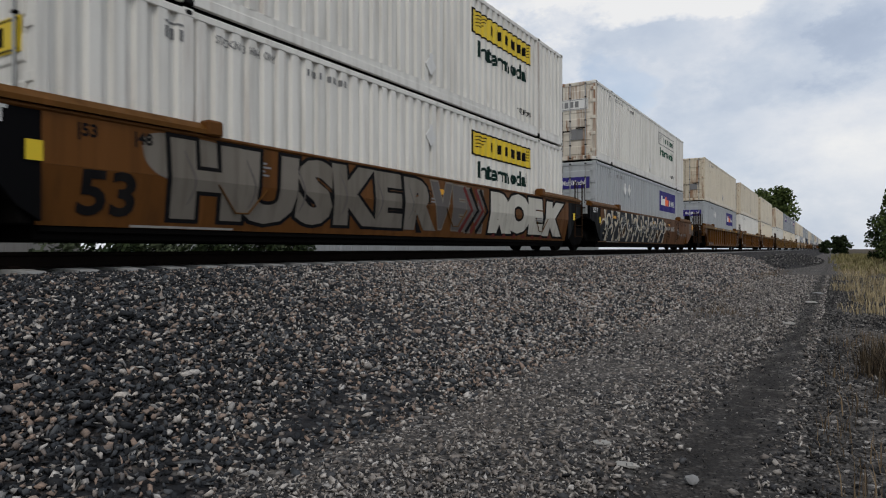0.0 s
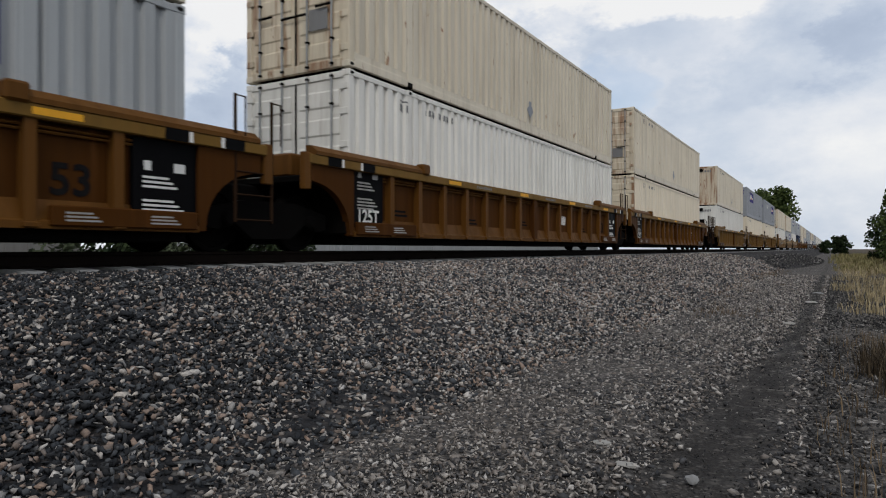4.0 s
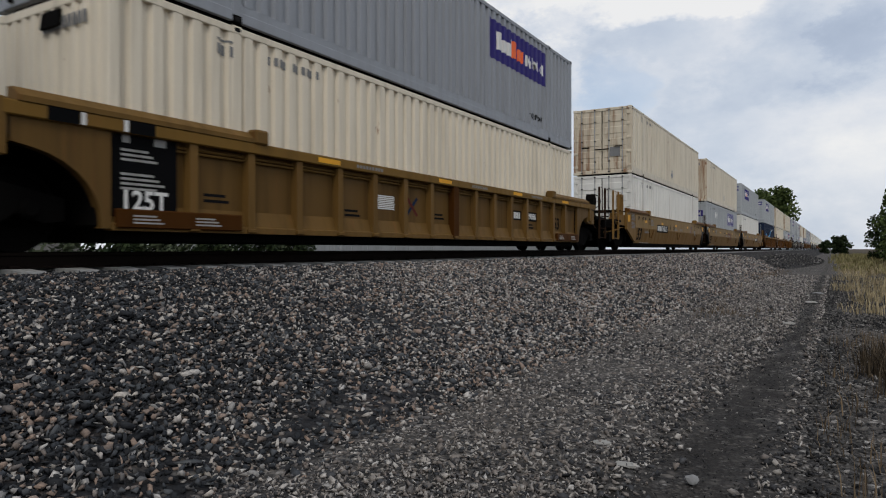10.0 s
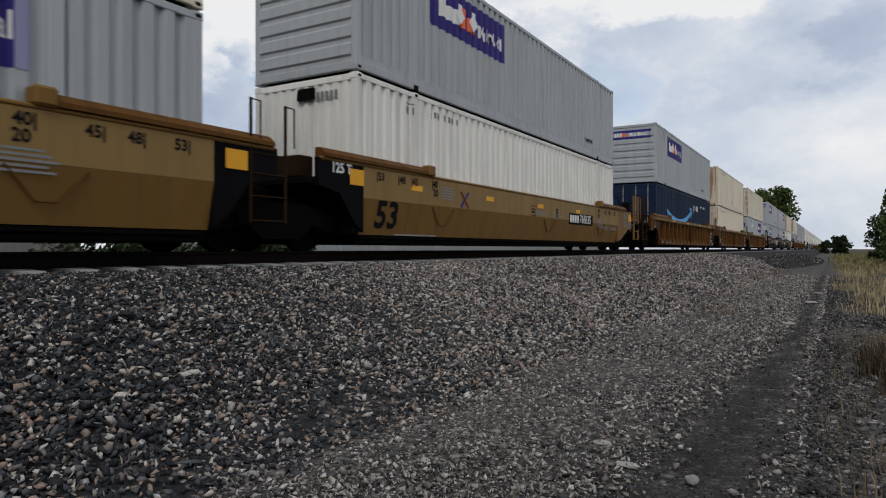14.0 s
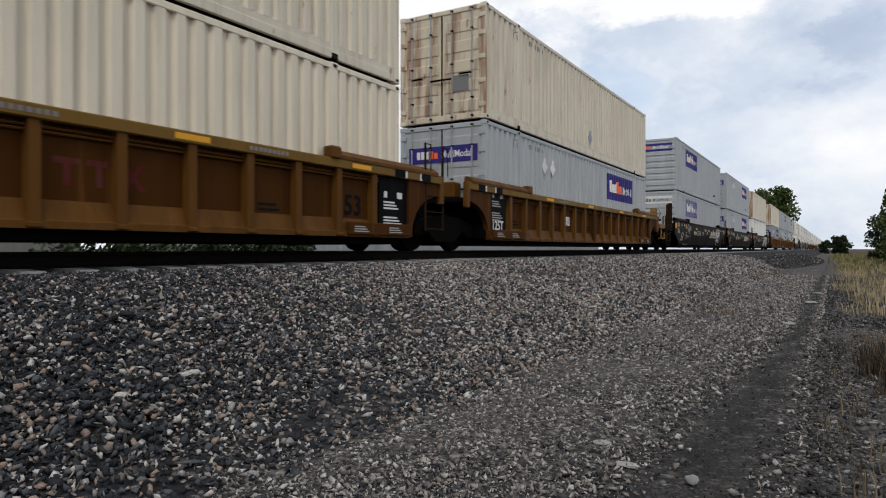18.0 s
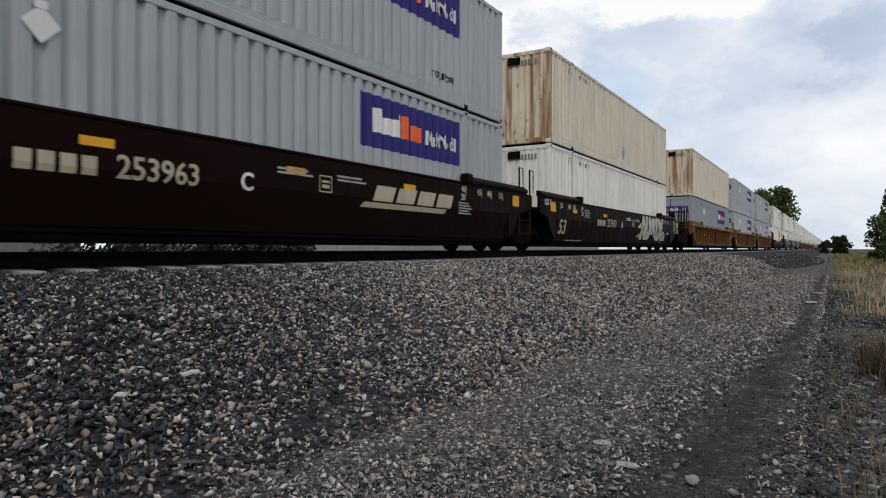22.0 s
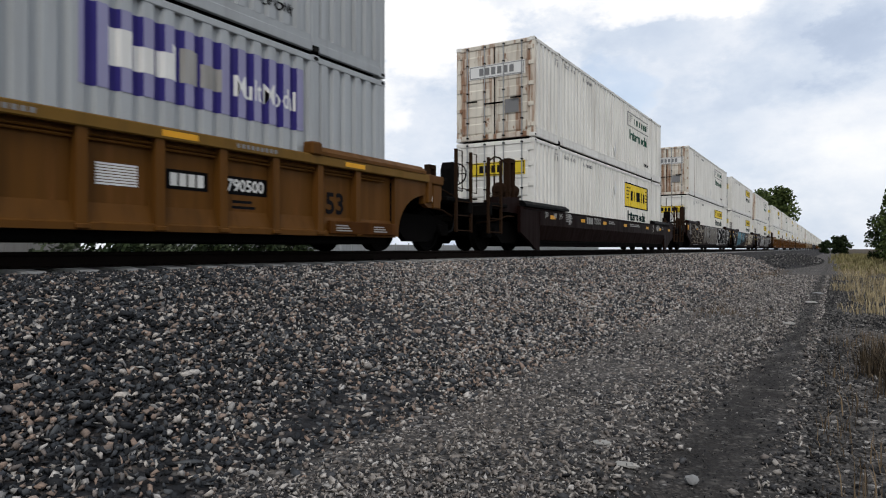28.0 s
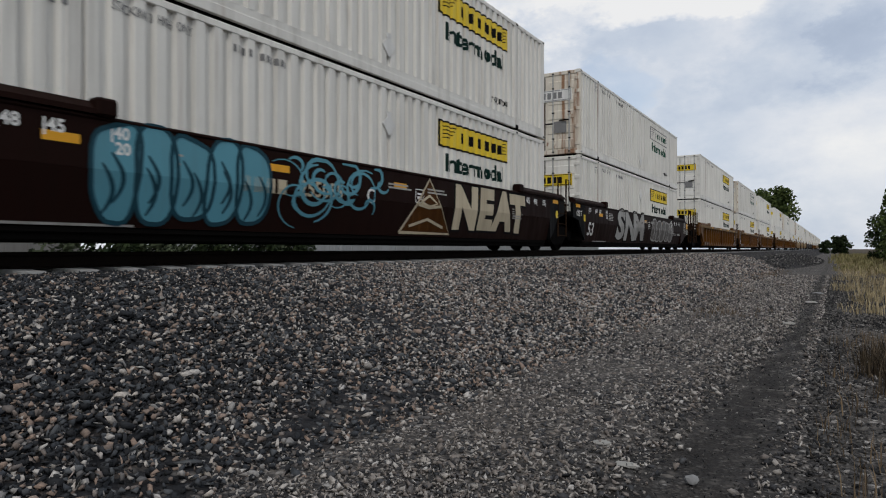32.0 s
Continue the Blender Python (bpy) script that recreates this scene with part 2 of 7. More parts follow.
# ---- building blocks ----
class Shape:
    """Collects faces of one part."""

    def __init__(self):
        self.v, self.f = [], []

    def add(self, vs, fs):
        k = len(self.v)
        self.v += [tuple(p) for p in vs]
        self.f += [tuple(i + k for i in q) for q in fs]
        return self

    def box(self, x0, x1, y0, y1, z0, z1, c=0.0):
        lo, hi = (x0, y0, z0), (x1, y1, z1)
        if not c:
            vs = [((x0, x1)[i & 1], (y0, y1)[i >> 1 & 1], (z0, z1)[i >> 2]) for i in range(8)]
            return self.add(vs, [(0, 2, 3, 1), (4, 5, 7, 6), (0, 1, 5, 4), (2, 6, 7, 3), (0, 4, 6, 2), (1, 3, 7, 5)])
        vs, at = [], {}
        for i in range(8):
            for a in range(3):
                p = []
                for k in range(3):
                    s = i >> k & 1
                    p.append((hi[k] if s else lo[k]) + (0 if k == a else (-c if s else c)))
                at[i, a] = len(vs)
                vs.append(p)
        fs = []
        for a in range(3):
            b, e = (a + 1) % 3, (a + 2) % 3
            for s in (0, 1):
                base = s << a
                fs.append([at[base | x << b | y << e, a] for x, y in ((0, 0), (1, 0), (1, 1), (0, 1))])
            for s in (0, 1):
                for r in (0, 1):
                    c1 = s << a | r << b
                    fs.append([at[c1, a], at[c1 | 1 << e, a], at[c1 | 1 << e, b], at[c1, b]])
        fs += [[at[i, 0], at[i, 1], at[i, 2]] for i in range(8)]
        return self.add(vs, fs)

    def prism(self, poly, axis, a0, a1):
        """Extrudes a polygon of the other two axes (in xyz order) along axis."""
        def p(q, a):
            q = list(q)
            q.insert("xyz".index(axis), a)
            return q
        n = len(poly)
        vs = [p(q, a0) for q in poly] + [p(q, a1) for q in poly]
        return self.add(vs, [tuple(range(n)), tuple(range(2 * n - 1, n - 1, -1))] + [(i, (i + 1) % n, n + (i + 1) % n, n + i) for i in range(n)])

    def rod(self, a, b, r, n=8, r2=None):
        a, b = Vector(a), Vector(b)
        q = (b - a).to_track_quat("Z", "Y")
        r2 = r if r2 is None else r2
        ring = [q @ Vector((math.cos(i * math.tau / n), math.sin(i * math.tau / n), 0)) for i in range(n)]
        vs = [a + r * c for c in ring] + [b + r2 * c for c in ring]
        return self.add(vs, [tuple(range(n))[::-1], tuple(range(n, 2 * n))] + [(i, (i + 1) % n, n + (i + 1) % n, n + i) for i in range(n)])

    def pipe(self, pts, r, n=6):
        """A round tube bent along points, with mitred corners."""
        pts = [Vector(p) for p in pts]
        shut = (pts[0] - pts[-1]).length < 1e-6
        if shut:
            pts.pop()
        m, vs, up = len(pts), [], None
        for i, p in enumerate(pts):
            before = p - pts[i - 1] if i or shut else pts[1] - p
            after = pts[(i + 1) % m] - p if i < m - 1 or shut else before
            t = (before.normalized() + after.normalized()).normalized()
            up = t.orthogonal() if up is None else up - t * up.dot(t)
            up.normalize()
            side, k = t.cross(up), r / max(0.6, t.dot(after.normalized()))
            vs += [p + k * (math.cos(j * math.tau / n) * up + math.sin(j * math.tau / n) * side) for j in range(n)]
        fs = [(i * n + j, i * n + (j + 1) % n, (i + 1) % m * n + (j + 1) % n, (i + 1) % m * n + j) for i in range(m if shut else m - 1) for j in range(n)]
        if not shut:
            fs += [tuple(range(n))[::-1], tuple(range((m - 1) * n, m * n))]
        return self.add(vs, fs)

    def lathe(self, axis_x, prof, n=24, cy=0.0, cz=0.0):
        """Turns (x, radius) pairs round an axis along x."""
        vs, fs = [], []
        for x, r in prof:
            vs += [(x + axis_x, cy + r * math.cos(i * math.tau / n), cz + r * math.sin(i * math.tau / n)) for i in range(n)]
        for k in range(len(prof) - 1):
            fs += [(k * n + i, k * n + (i + 1) % n, (k + 1) * n + (i + 1) % n, (k + 1) * n + i) for i in range(n)]
        fs += [tuple(range(n))[::-1], tuple(range((len(prof) - 1) * n, len(prof) * n))]
        return self.add(vs, fs)

    def mesh(self, name, tidy=True):
        me = bpy.data.meshes.new(name)
        me.from_pydata(self.v, [], self.f)
        if tidy:
            bm = bmesh.new()
            bm.from_mesh(me)
            bmesh.ops.recalc_face_normals(bm, faces=bm.faces)
            bm.to_mesh(me)
            bm.free()
        me.materials.append(BLACK)
        return me


JOINED = ('marking', 'logo_mark', 'hinges', 'rod_bracket', 'springs', 'outline', 'faded_stripes', 'stencil_label')     # pieces too small to pick apart


def part(name, data, material, parent=None, label="", at=(0, 0, 0)):
    """One mesh object under a thing or a part; alike parts share their mesh and carry their own paint."""
    ob = new(name, data)
    ob.parent = parent
    ob.location = at
    if data.materials[0] is not material:
        ob.material_slots[0].link = "OBJECT"
        ob.material_slots[0].material = material
    if label:
        ob["label"] = label
    if name in JOINED:
        ob["kind"] = "stuff"
    return ob


def thing(name, label, category, group="", kind="", at=(0, 0, 0)):
    ob = tagged(new(name), label, category, group, kind)
    ob.location = at
    return ob


def wrapped(words, size, bold=0.0, slant=0.0, spread=1.0):
    """Flat lettering as (vertices, faces), centred, in its own plane."""
    cu = bpy.data.curves.new("lettering", "FONT")
    cu.body, cu.size, cu.align_x, cu.align_y = words, size, "CENTER", "CENTER"
    cu.offset, cu.shear, cu.space_character = bold, slant, spread
    cu.resolution_u = 3
    ob = new("lettering", cu)
    me = bpy.data.meshes.new_from_object(ob)
    vs, fs = [tuple(v.co) for v in me.vertices], [tuple(p.vertices) for p in me.polygons]
    bpy.data.objects.remove(ob)
    bpy.data.curves.remove(cu)
    bpy.data.meshes.remove(me)
    return vs, fs


# ---- containers ----
LENGTH, WIDE, TALL = 16.15, 2.59, 2.896
HALF = LENGTH / 2
SIDE = WIDE / 2
PITCH, DEEP = 0.305, 0.06
POST_Y = HALF - 1.98
ZB, ZT = 0.28, 2.79        # corrugated sheet from the bottom rail to the top rail


def waves(y0, y1):
    """Break points (y, depth) of the pressed side sheet between y0 and y1."""
    out = []
    k = math.floor((y0 + HALF) / PITCH) - 1
    while True:
        base = -HALF + k * PITCH
        for dy, d in ((0.0, 0.0), (0.145, 0.0), (0.18, DEEP), (0.27, DEEP)):
            out.append((base + dy, d))
        if base > y1:
            break
        k += 1
    def depth(y):
        for (a, da), (b, db) in zip(out, out[1:]):
            if a <= y <= b:
                return da + (db - da) * (y - a) / (b - a)
        return 0.0
    return [(y0, depth(y0))] + [(a, d) for a, d in out if y0 + 1e-4 < a < y1 - 1e-4] + [(y1, depth(y1))]


def sheet(y0, y1, z0, z1, off=0.0, only=None, shape=None):
    """A patch of the side sheet (or of a coat of paint lying on it)."""
    s = shape or Shape()
    pts = waves(y0, y1)
    for (a, da), (b, db) in zip(pts, pts[1:]):
        if only is not None and (only == "ridge") != (da < 0.02 and db < 0.02):
            continue
        s.add([(SIDE - 0.008 - da + off, a, z0), (SIDE - 0.008 - db + off, b, z0), (SIDE - 0.008 - db + off, b, z1), (SIDE - 0.008 - da + off, a, z1)], [(0, 1, 2, 3)])
    return s


def words_on_sheet(words, size, yc, zc, bold=0.0, slant=0.0, squeeze=1.0):
    """Lettering that follows the folds of the side sheet."""
    vs, fs = wrapped(words, size, bold, slant)
    bm = bmesh.new()
    row = [bm.verts.new((0, v[0] * squeeze + yc, v[1] + zc)) for v in vs]
    for q in fs:
        try:
            bm.faces.new([row[i] for i in q])
        except ValueError:
            pass
    lo, hi = min(v.co.y for v in bm.verts), max(v.co.y for v in bm.verts)
    folds = waves(lo, hi)
    for a, d in folds[1:-1]:
        bmesh.ops.bisect_plane(bm, geom=bm.verts[:] + bm.edges[:] + bm.faces[:], plane_co=(0, a, 0), plane_no=(0, 1, 0))
    for v in bm.verts:
        for (a, da), (b, db) in zip(folds, folds[1:]):
            if a - 1e-4 <= v.co.y <= b + 1e-4:
                v.co.x = SIDE - 0.008 + 0.009 - (da + (db - da) * (v.co.y - a) / (b - a))
                break
    s = Shape()
    bm.verts.index_update()
    s.add([tuple(v.co) for v in bm.verts], [tuple(v.index for v in q.verts) for q in bm.faces])
    bm.free()
    return s.mesh("lettering", False)


def bars_on_sheet(bars, off=0.009):
    s = Shape()
    for y0, y1, z0, z1 in bars:
        sheet(y0, y1, z0, z1, off, shape=s)
    return s.mesh("marking", False)


def container_meshes():
    m = {}
    s = sheet(-HALF + 0.12, HALF - 0.12, ZB, ZT)
    m["near_side"] = s.mesh("side_panel", False)
    t = Shape()
    t.add([(-x, y, z) for x, y, z in s.v], s.f)
    m["far_side"] = t.mesh("side_panel", False)
    m["roof"] = Shape().box(-SIDE + 0.05, SIDE - 0.05, -HALF + 0.1, HALF - 0.1, TALL - 0.05, TALL - 0.02).mesh("roof")
    m["floor"] = Shape().box(-SIDE + 0.05, SIDE - 0.05, -HALF + 0.1, HALF - 0.1, 0.06, 0.14).mesh("floor")
    for sx, k in ((1, "near"), (-1, "far")):
        a, b = sorted((sx * SIDE, sx * (SIDE - 0.07)))
        m[k + "_top_rail"] = Shape().box(a, b, -HALF + 0.16, HALF - 0.16, ZT - 0.01, TALL - 0.012, 0.01).mesh("top_rail")
        s = Shape().box(a, b, -HALF + 0.16, HALF - 0.16, 0.012, 0.17, 0.01)
        s.box(*sorted((sx * (SIDE - 0.012), sx * (SIDE - 0.05))), -HALF + 0.16, HALF - 0.16, 0.16, ZB + 0.01, 0.008)
        m[k + "_bottom_rail"] = s.mesh("bottom_rail")
        for sy, e in ((-1, "door"), (1, "head")):
            y0, y1 = sorted((sy * HALF * 0.9995, sy * (HALF - 0.15)))
            m[k + e + "_post"] = Shape().box(*sorted((sx * SIDE * 0.999, sx * (SIDE - 0.14))), y0, y1, 0.1, TALL - 0.1, 0.012).mesh("corner_post")
            y0, y1 = sorted((sy * (POST_Y - 0.09), sy * (POST_Y + 0.09)))
            s = Shape().box(*sorted((sx * (SIDE + 0.003), sx * (SIDE - 0.06))), y0, y1, 0.1, TALL - 0.1, 0.012)
            m[k + e + "_lift_post"] = s.mesh("lifting_post")
            for z0, z1 in ((-0.004, 0.114), (TALL - 0.114, TALL + 0.004)):
                tag = k + e + ("_low" if z0 < 1 else "_high")
                cy = sy * (HALF - 0.085)
                s = Shape().box(*sorted((sx * (SIDE + 0.004), sx * (SIDE - 0.165))), cy - 0.09, cy + 0.09, z0, z1, 0.012)
                m[tag + "_casting"] = s.mesh("corner_casting")
                s = Shape().box(*sorted((sx * (SIDE + 0.008), sx * (SIDE - 0.16))), sy * POST_Y - 0.09, sy * POST_Y + 0.09, z0, z1, 0.012)
                m[tag + "_lift_casting"] = s.mesh("corner_casting")
                # near-black plug just proud of the casting stands for the hole's shade
                s = Shape().prism([(cy + 0.055 * math.cos(i * math.tau / 10), (z0 + z1) / 2 + 0.03 * math.sin(i * math.tau / 10)) for i in range(10)], "x",
                                  *sorted((sx * (SIDE + 0.006), sx * (SIDE - 0.05))))
                m[tag + "_hole"] = s.mesh("casting_hole")
                s = Shape().prism([(sy * POST_Y + 0.06 * math.cos(i * math.tau / 10), (z0 + z1) / 2 + 0.035 * math.sin(i * math.tau / 10)) for i in range(10)], "x",
                                  *sorted((sx * (SIDE + 0.0105), sx * (SIDE - 0.05))))
                m[tag + "_lift_hole"] = s.mesh("casting_hole")
    # pressed end wall
    s = Shape()
    x = -SIDE + 0.14
    pts = []
    while x < SIDE - 0.14:
        pts += [(x, 0.0), (x + 0.09, 0.0), (x + 0.125, 0.03), (x + 0.2, 0.03)]
        x += 0.235
    pts = [(min(a, SIDE - 0.13), d) for a, d in pts]
    for (a, da), (b, db) in zip(pts, pts[1:]):
        s.add([(a, -HALF + 0.012 + da, 0.16), (b, -HALF + 0.012 + db, 0.16), (b, -HALF + 0.012 + db, TALL - 0.12), (a, -HALF + 0.012 + da, TALL - 0.12)], [(0, 1, 2, 3)])
    m["end_wall"] = s.mesh("end_wall", False)
    m["end_header"] = Shape().box(-SIDE + 0.1, SIDE - 0.1, -HALF + 0.006, -HALF + 0.1, TALL - 0.14, TALL - 0.014, 0.012).mesh("end_header")
    m["end_sill"] = Shape().box(-SIDE + 0.1, SIDE - 0.1, -HALF + 0.006, -HALF + 0.1, 0.014, 0.17, 0.012).mesh("end_sill")
    m["head_wall"] = Shape().box(-SIDE + 0.13, SIDE - 0.13, HALF - 0.05, HALF - 0.01, 0.02, TALL - 0.02, 0.01).mesh("head_wall")
    # end wall with lying ribs
    face = [(-HALF + 0.06, TALL - 0.12), (-HALF + 0.06, 0.16), (-HALF + 0.034, 0.16)]
    for i in range(7):
        z = 0.32 + i * 0.335
        face += [(-HALF + 0.034, z - 0.06), (-HALF - 0.004, z - 0.03), (-HALF - 0.004, z + 0.16), (-HALF + 0.034, z + 0.2)]
    s = Shape().prism(face + [(-HALF + 0.034, TALL - 0.12)], "x", -SIDE + 0.13, SIDE - 0.13)
    m["ribbed_wall"] = s.mesh("end_wall")
    # door leaves with pressed fields, rods, keepers and handles
    for sx, k in ((-1, "left"), (1, "right")):
        a, b = sorted((sx * 0.012, sx * (SIDE - 0.13)))
        s = Shape().box(a, b, -HALF + 0.03, -HALF + 0.075, 0.17, TALL - 0.13, 0.01)
        for i in range(5):
            z = 0.36 + i * 0.51
            s.prism([(-HALF + 0.034, z - 0.17), (-HALF + 0.012, z - 0.13), (-HALF + 0.012, z + 0.13), (-HALF + 0.034, z + 0.17)], "x", a + 0.1, b - 0.1)
        m[k + "_door"] = s.mesh("door")
        for j, fx in enumerate((0.28, 0.80)):
            x = sx * fx * 1.13
            s = Shape().rod((x, -HALF - 0.02, 0.06), (x, -HALF - 0.02, TALL - 0.05), 0.021, 8)
            m["%s_rod%d" % (k, j)] = s.mesh("lock_rod")
            s = Shape()
            for z in (0.09, 0.55, 1.45, 2.3, TALL - 0.09):
                s.box(x - 0.035, x + 0.035, -HALF - 0.043, -HALF + 0.03, z - 0.02, z + 0.02, 0.006)
            m["%s_keeper%d" % (k, j)] = s.mesh("rod_bracket")
            s = Shape().box(*sorted((x, x - sx * 0.36)), -HALF - 0.06, -HALF - 0.04, 1.05 + 0.1 * j, 1.10 + 0.1 * j, 0.008)
            m["%s_lever%d" % (k, j)] = s.mesh("door_handle")
        s = Shape()
        for z in (0.35, 0.95, 1.55, 2.15, 2.6):
            s.box(*sorted((sx * (SIDE - 0.02), sx * (SIDE - 0.2))), -HALF - 0.012, -HALF + 0.03, z - 0.06, z + 0.06, 0.008)
        m[k + "_hinge"] = s.mesh("hinges")
    m["gasket"] = Shape().box(-0.014, 0.014, -HALF + 0.012, -HALF + 0.03, 0.17, TALL - 0.13).mesh("door_gasket")
    return m


CM = container_meshes()

# positions of the marks along the side: y from the middle, +y towards the tail of the train
far = HALF
FX_PANEL = (far - 6.0, far - 2.25, 1.58, 2.58)
JB_PANEL = (far - 6.1, far - 2.5, 1.93, 2.53)
JB_BIG = (far - 6.5, far - 2.7, 1.42, 2.46)


def letters(y0, z0, h, widths, gap):
    out = []
    for w in widths:
        out.append((y0, y0 + w, z0, z0 + h))
        y0 += w + gap
    return out


fy, fz = FX_PANEL[0], FX_PANEL[2]


def block(y0, z0, w, h, kind):
    """A plain letter-sized block."""
    return [(y0, y0 + w, z0, z0 + h)]


FX_WHITE = bars_on_sheet(block(fy + 0.36, fz + 0.30, 0.32, 0.46, "f") + block(fy + 0.72, fz + 0.30, 0.28, 0.32, "o") + block(fy + 1.04, fz + 0.30, 0.30, 0.34, "o") + [(fy + 1.25, fy + 1.34, fz + 0.3, fz + 0.76)])
FX_ORANGE = bars_on_sheet(block(fy + 1.40, fz + 0.30, 0.28, 0.46, "e") + block(fy + 1.72, fz + 0.30, 0.34, 0.32, "o"), 0.0095)
FX_THIN = words_on_sheet("MultiModal", 0.44, fy + 2.94, fz + 0.44, 0.004, squeeze=0.64)
FX_BLUE = bars_on_sheet([FX_PANEL], 0.005)
FX_FADED = sheet(FX_PANEL[0], FX_PANEL[1], fz, FX_PANEL[3], 0.007, "ridge").mesh("panel", False)
jy, jz = JB_PANEL[0], JB_PANEL[2]


def jb_marks(panel):
    """Yellow field, frame, letter blocks and feather lines of one logo panel."""
    y0, y1, z0, z1 = panel
    h, t = z1 - z0, 0.03 + 0.02 * (z1 - z0)
    field = bars_on_sheet([panel], 0.005)
    frame_ = bars_on_sheet([(y0, y0 + t, z0, z1), (y1 - t, y1, z0, z1), (y0, y1, z0, z0 + t), (y0, y1, z1 - t, z1)])
    blocks = [(y0 + 1.0 + (0.36 * i if i < 2 else 0.36 * i + 0.12), z0 + 0.3 * h, w) for i, w in enumerate((0.2, 0.24, 0.25, 0.25, 0.27, 0.24))]
    bars = bars_on_sheet([(y, y + w, z, z + 0.4 * h) for y, z, w in blocks])
    wings = bars_on_sheet([(y0 + 0.18, y0 + 0.8 - 0.09 * i, z0 + (0.78 - 0.14 * i) * h, z0 + (0.82 - 0.14 * i) * h) for i in range(4)] + [(y1 - 0.75 + 0.09 * (4 - i), y1 - 0.18, z0 + (0.78 - 0.14 * i) * h, z0 + (0.82 - 0.14 * i) * h) for i in range(4)])
    return field, frame_, bars, wings


JB_YELLOW, JB_FRAME, JB_BARS, JB_WINGS = jb_marks(JB_PANEL)
JBB_YELLOW, JBB_FRAME, JBB_BARS, JBB_WINGS = jb_marks(JB_BIG)
JB_WORD = words_on_sheet("Intermodal", 0.54, (jy + JB_PANEL[1]) / 2, 1.58, 0.018, squeeze=1.27)
NUMBER_MARKS = bars_on_sheet(letters(-HALF + 4.3, 2.52, 0.11, [0.05] * 4, 0.05) + letters(-HALF + 4.85, 2.52, 0.11, [0.05] * 6, 0.05))
STAMP_MARKS = bars_on_sheet(letters(-HALF + 1.62, 2.42, 0.15, [0.06, 0.06, 0.07], 0.05) + letters(-HALF + 1.62, 2.62, 0.03, [0.28], 0.05))
SMALL_MARKS = bars_on_sheet(letters(-HALF + 2.62, 2.50, 0.13, [0.065] * 4, 0.045) + letters(-HALF + 3.12, 2.50, 0.13, [0.065] * 6, 0.045) + letters(-HALF + 1.62, 2.42, 0.15, [0.06, 0.06, 0.07], 0.05) + letters(-HALF + 1.62, 2.62, 0.03, [0.28], 0.05))
LOW_MARKS = words_on_sheet("TOP LIFT ONLY", 0.2, far - 2.95, 0.53, 0.004, squeeze=0.7)
STACK_MARKS = words_on_sheet("STACKING 3 HIGH ONLY", 0.17, -HALF + 3.03, 2.60, 0.002, squeeze=0.62)


def diamonds(*centres):
    """Placard holders, tilted squares standing just proud of the sheet."""
    out = []
    for y, z in centres:
        r = 0.215
        s = Shape().prism([(y - r, z), (y, z - r), (y + r, z), (y, z + r)], "x", SIDE - 0.002, SIDE + 0.012)
        s.prism([(y - 0.07, z + r - 0.05), (y + 0.07, z + r - 0.05), (y + 0.07, z + r + 0.04), (y - 0.07, z + r + 0.04)], "x", SIDE - 0.002, SIDE + 0.016)
        out.append(s.mesh("placard_holder"))
    return out


PAIR = diamonds((-HALF + 3.85, 2.12), (-HALF + 4.5, 2.12))
ONE = diamonds((far - 8.0, 0.66))
ONE_HIGH = diamonds((far - 8.0, 2.08))
PRIME_WORD = bars_on_sheet([b for i in range(5) for b in block(far - 6.38 + 0.33 * i, 2.02, 0.25 if i != 2 else 0.09, 0.32, "o" if i in (0, 3, 4) else "")] + [(far - 6.38, far - 6.30, 1.84, 2.1)])
PRIME_LINE = bars_on_sheet(letters(far - 3.71, 2.28, 0.13, [0.08] * 5, 0.05) + letters(far - 2.98, 2.28, 0.13, [0.08] * 3, 0.05) + letters(far - 2.5, 2.28, 0.13, [0.08] * 4, 0.05))
smile = []
for i in range(52):
    a = i / 51
    y = -5.6 + 6.35 * a
    z, t = 1.16 + 0.5 * ((y + 2.6) / 3) ** 2, 0.05 + 0.13 * math.sin(math.pi * min(1, 0.1 + 0.8 * a))
    smile.append((y, y + 0.126, z - t, z + t))
smile += [(0.55 + 0.04 * i, 0.59 + 0.04 * i, 1.99 if i < 11 else 1.45 + 0.065 * (i - 11), 2.14 - 0.0008 * (i - 11) ** 2) for i in range(20)]
SMILE = bars_on_sheet(smile)


def end_sign(z0, z1, x0=-1.0, x1=1.05):
    return Shape().box(x0, x1, -HALF - 0.004, -HALF + 0.012, z0, z1).mesh("end_sign")


def end_marks(rows):
    s = Shape()
    for x0, x1, z0, z1 in rows:
        s.box(x0, x1, -HALF - 0.008, -HALF + 0.0, z0, z1)
    return s.mesh("marking")


SIGN_HIGH = end_sign(2.2, 2.62)
SIGN_ROWS = end_marks([(-0.75 + 0.13 * i, -0.65 + 0.13 * i, 2.31, 2.51) for i in range(3)])
vs, fs = wrapped("MultiModal", 0.26, 0.003)
SIGN_WORD = Shape().add([(a[0] * 0.76 + 0.44, -HALF - 0.007, a[1] + 2.40) for a in vs], fs).mesh("marking", False)
SIGN_ORANGE = end_marks([(-0.36, -0.25, 2.31, 2.51), (-0.22, -0.11, 2.31, 2.46)])
SIGN_JB = end_sign(1.86, 2.26, -0.85, 1.0)
SIGN_BARS = end_marks([(-0.5 + 0.2 * i, -0.36 + 0.2 * i, 1.95, 2.17) for i in range(6)])
SIGN_FRAME = end_marks([(-0.82, 0.97, 1.88, 1.90), (-0.82, 0.97, 2.22, 2.24), (-0.82, -0.80, 1.88, 2.24), (0.95, 0.97, 1.88, 2.24)])
